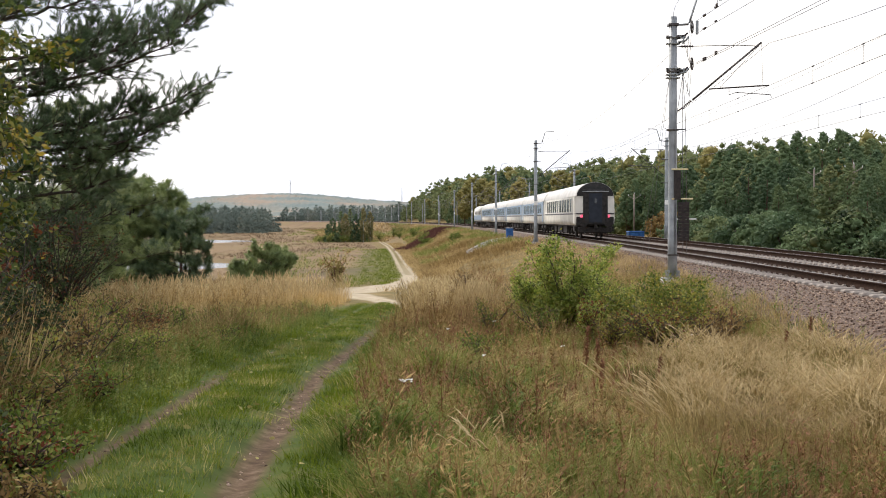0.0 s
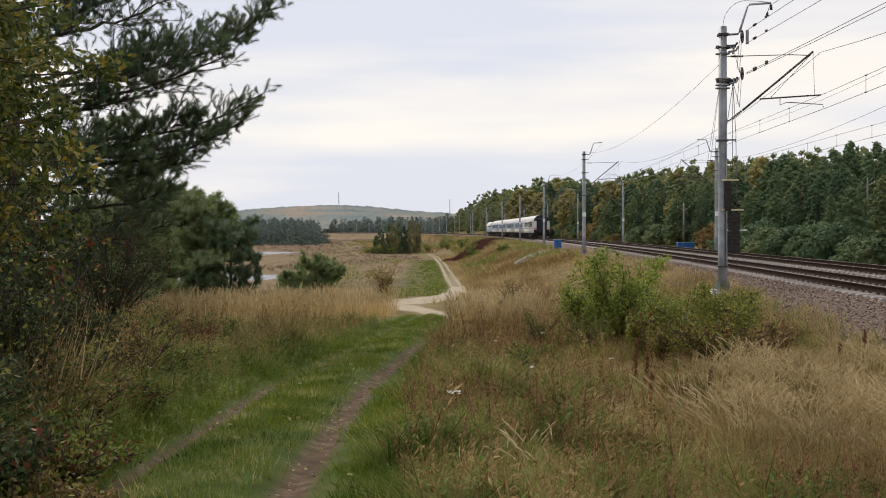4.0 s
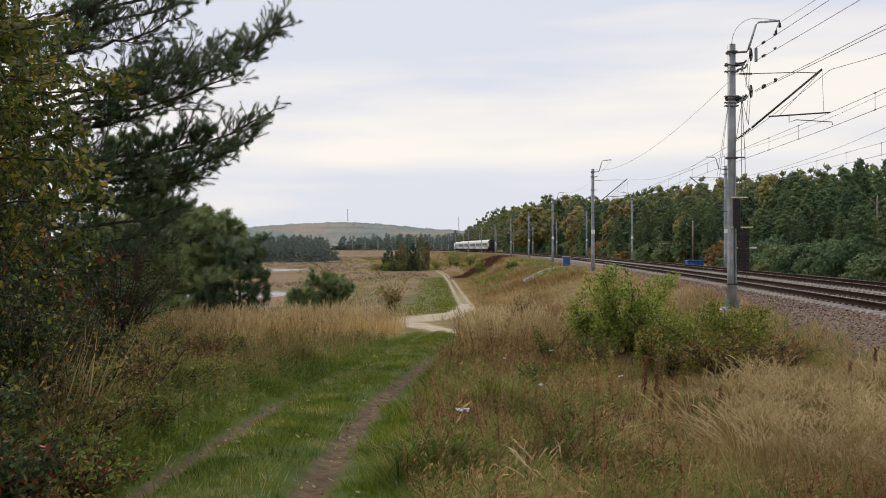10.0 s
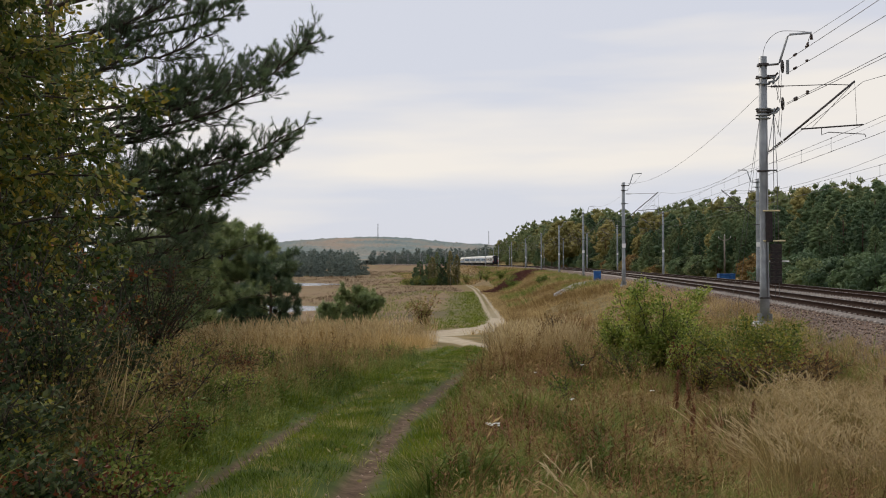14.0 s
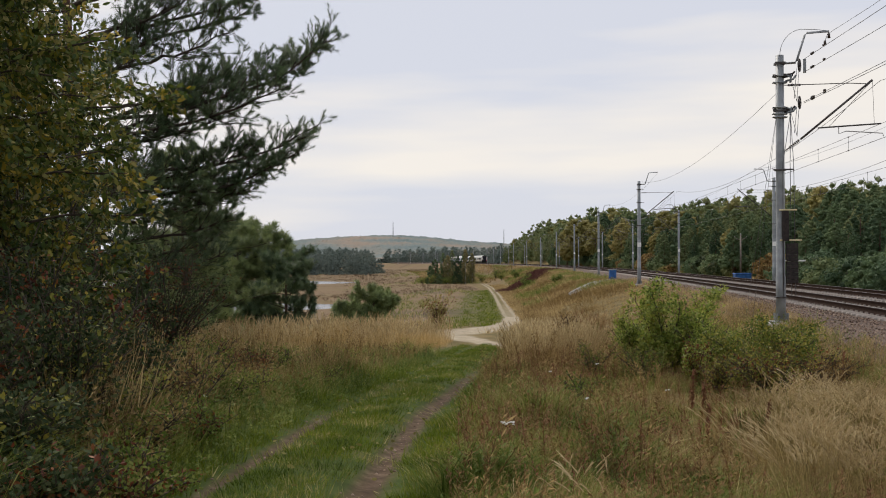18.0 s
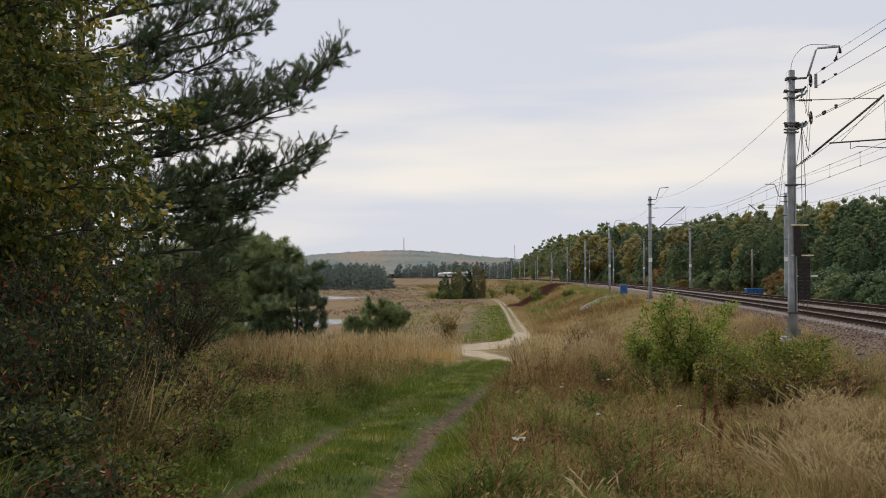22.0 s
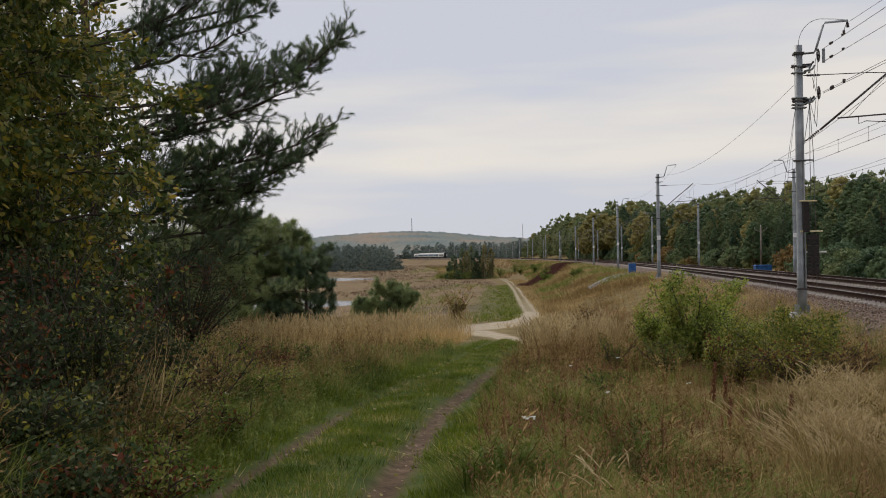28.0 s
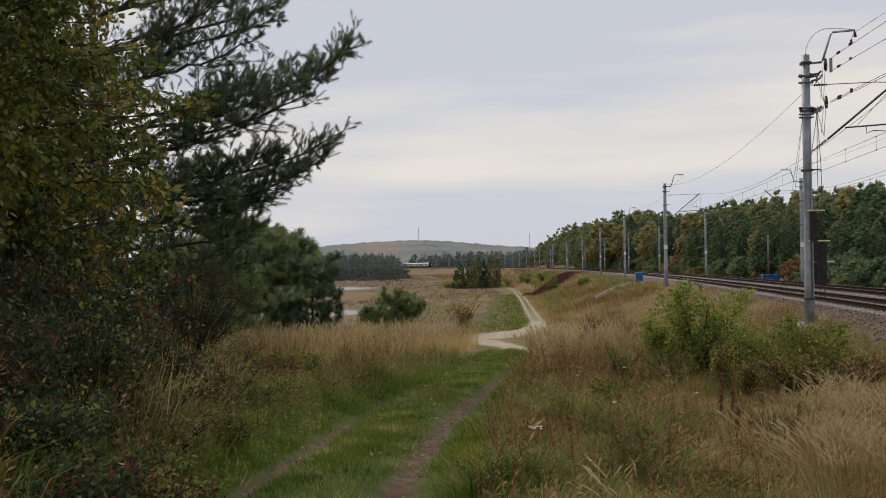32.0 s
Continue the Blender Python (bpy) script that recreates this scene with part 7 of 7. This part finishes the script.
    pine(place(-12.8, 47.0), 5.6, 0.2, lambda z: np.interp(z, [0.3, 1.5, 3.5, 5.6], [2.6, 2.5, 1.7, 0.4]), 50, "young green pine behind the reed grass", 15, M_NEEDLE_YOUNG, 1.5, 1.3, 0.1, rise=0.5)
    pine(place(-8.0, 44.0), 3.5, 0.2, lambda z: np.interp(z, [0.3, 1.5, 3.5], [1.1, 1.5, 0.8]), 22, "young dark pine with upswept limbs behind the reeds", 16, M_NEEDLE, 1.4, 1.5, 0.08, rise=0.75)
    pine(place(-6.3, 60.0), 2.2, 0.1, lambda z: np.interp(z, [0.1, 0.8, 1.8, 2.2], [1.1, 1.2, 0.9, 0.5]), 30, "rounded young pine on the meadow edge", 17, M_NEEDLE_YOUNG, 1.25, 2.6, 0.08, rise=0.7)
    pine(place(-7.75, 58.5), 1.6, 0.1, lambda z: np.interp(z, [0.1, 0.8, 1.6], [0.6, 0.7, 0.3]), 16, "small young pine beside the pond", 18, M_NEEDLE_YOUNG, 1.2, 2.2, 0.06, rise=0.8)


# ---- small things along the line
def small_things():
    # blue containers beside the line
    for x, y, s, lab in ((30.6, 141, (2.0, 1.1, 0.98), "long blue plastic grit bin beside the tracks"),):
        b = thing("grit_bin", Matrix.Translation(place(x, y)) @ Matrix.Rotation(0.1, 4, "Z"), lab, "bin")
        part("body", box((0, 0, s[2] * 0.4), (s[0], s[1], s[2] * 0.8), 0.05), M_BLUE, b)
        part("lid", box((0, 0, s[2] * 0.88), (s[0] + 0.08, s[1] + 0.08, s[2] * 0.2), 0.06), M_BLUE, b)
    c = thing("cabinet", Matrix.Translation(place(12.1, 116.0)), "small blue trackside equipment cabinet", "cabinet")
    part("body", box((0, 0, 0.62), (0.72, 0.5, 1.24), 0.02), M_BLUE, c)
    part("roof", box((0, 0, 1.28), (0.8, 0.58, 0.08), 0.02), M_STEEL, c)
    part("door", box((0, -0.255, 0.64), (0.6, 0.02, 1.08), 0.01), M_BLUE, c)
    # concrete drain down the slope: channel stones one by one
    dr = thing("drain_channel", Matrix(), "concrete drainage channel down the embankment slope", "drain")
    for i in range(14):
        f = i / 13
        x, y = 12.0 - 4.6 * f, 116 - 10 * f
        z = float(land(x, y)) + 0.12
        m = Matrix.Translation((x, y, z)) @ Matrix.Rotation(-0.43, 4, "Z") @ Matrix.Rotation(math.atan2(float(land(x + 0.1, y + 0.2) - land(x, y)), 0.22), 4, "X")
        bm = box((0, 0, 0), (0.55, 0.82, 0.1), 0.01)
        add_box(bm, (-0.3, 0, 0.1), (0.1, 0.82, 0.2), 0.01)
        add_box(bm, (0.3, 0, 0.1), (0.1, 0.82, 0.2), 0.01)
        part("channel_stone", bm, M_CONCRETE, dr, m=m)
    # wooden telegraph poles before the wood
    for x, y, h in ((50.0, 132.0, 7.5), (32.6, 151.0, 5.6), (41.5, 100.0, 7.0)):
        t = thing("utility_pole", Matrix.Translation(place(x, y)), "grey wooden utility pole with a crossarm", "utility pole", "utility poles")
        part("shaft", tubes("shaft", [([(0, 0, -0.3), (0, 0, h)], [0.13, 0.1], 8)], M_WOODPOLE), None, t)
        part("crossarm", tubes("crossarm", [([(-0.8, 0, h - 0.3), (0, 0, h - 0.75), (0.8, 0, h - 0.3)], 0.05, 6)], M_WOODPOLE), None, t)
        for s in (-0.8, 0.0, 0.8):
            part("insulator", tubes("insulator", [([(s, 0, h - 0.3 if s else h), (s, 0, h - 0.1 if s else h + 0.2)], [0.05, 0.03], 8)], M_WHITE), None, t)
    # radio masts on the far hills
    for x, y, h in ((-175.0, 1960.0, 34.0), (20.0, 2250.0, 40.0)):
        t = thing("radio_mast", Matrix.Translation((x, y, float(land(x, y)))), "slender radio mast on the far hill", "mast", "radio masts")
        part("lattice", tubes("lattice", [([(s, 0, 0), (s * 0.3, 0, h)], 0.28, 4) for s in (-1.0, 1.0)], M_POLE_DARK), None, t)
    # white yarrow heads
    for i, (x, y) in enumerate(((0.12, 10.2), (2.4, 15.8), (1.1, 13.5), (0.9, 18.2), (4.6, 17.2), (-3.3, 12.8), (1.9, 21.0))):
        t = thing("yarrow", Matrix.Translation(place(x, y)), "white yarrow flower head on a thin stem", "flower", "yarrow flowers")
        part("stem", tubes("stem", [([(0, 0, 0), (0.02, 0, 0.3), (0.0, 0, 0.42)], 0.004, 4)], M_WEED), None, t)
        r2 = np.random.default_rng(i)
        for k in range(14 if i == 0 else 5):
            a, q = r2.uniform(0, 6.28), 0.06 * math.sqrt(r2.random()) * (1.0 if i == 0 else 0.45)
            bm = bmesh.new()
            bmesh.ops.create_icosphere(bm, subdivisions=1, radius=0.013, matrix=Matrix.Translation((q * math.cos(a), q * math.sin(a), 0.42 + r2.uniform(0, 0.02))) @ Matrix.Diagonal((1, 1, 0.5, 1)))
            part("floret", bm, M_FLOWER, t)
    # fallen leaves on the lane
    rng = np.random.default_rng(77)
    n = 420
    y = 6 + 26 * rng.random(n) ** 1.4
    x = lane_x(y) + rng.normal(-0.8, 1.7, n)
    P = np.stack([x, y, land(x, y) + 0.07], 1)
    tagged(part("fallen_leaves", scatter_dir("fallen_leaves", [leaf_template(rng)], P, rng.normal(0, 1, (n, 3)) * np.array([1, 1, 0.3]), rng.uniform(0.04, 0.085, n), M_GOLD), None), "yellow fallen leaves on the green lane", "leaves", kind="stuff")
    n = 500
    y = 7 + 34 * rng.random(n)
    x = lane_x(y) + rng.choice((-0.68, 0.68), n) + rng.normal(0, 0.1, n)
    P = np.stack([x, y, land(x, y)], 1)
    rock = (np.array([(1, 0, 0), (-1, 0, 0), (0, 1, 0), (0, -1, 0), (0, 0, 0.7), (0, 0, -0.7)], float), np.array([(0, 2, 4), (2, 1, 4), (1, 3, 4), (3, 0, 4), (2, 0, 5), (1, 2, 5), (3, 1, 5), (0, 3, 5)]))
    tagged(part("pebbles", scatter("pebbles", [rock], P, rng.uniform(0, 6.28, n), rng.uniform(0.008, 0.03, n), M_STONE), None), "small pebbles in the wheel ruts", "stones", kind="stuff")


forest()
far_woods()
meadow_trees()
pines()
shrubs()
small_things()
grasses()


motions()
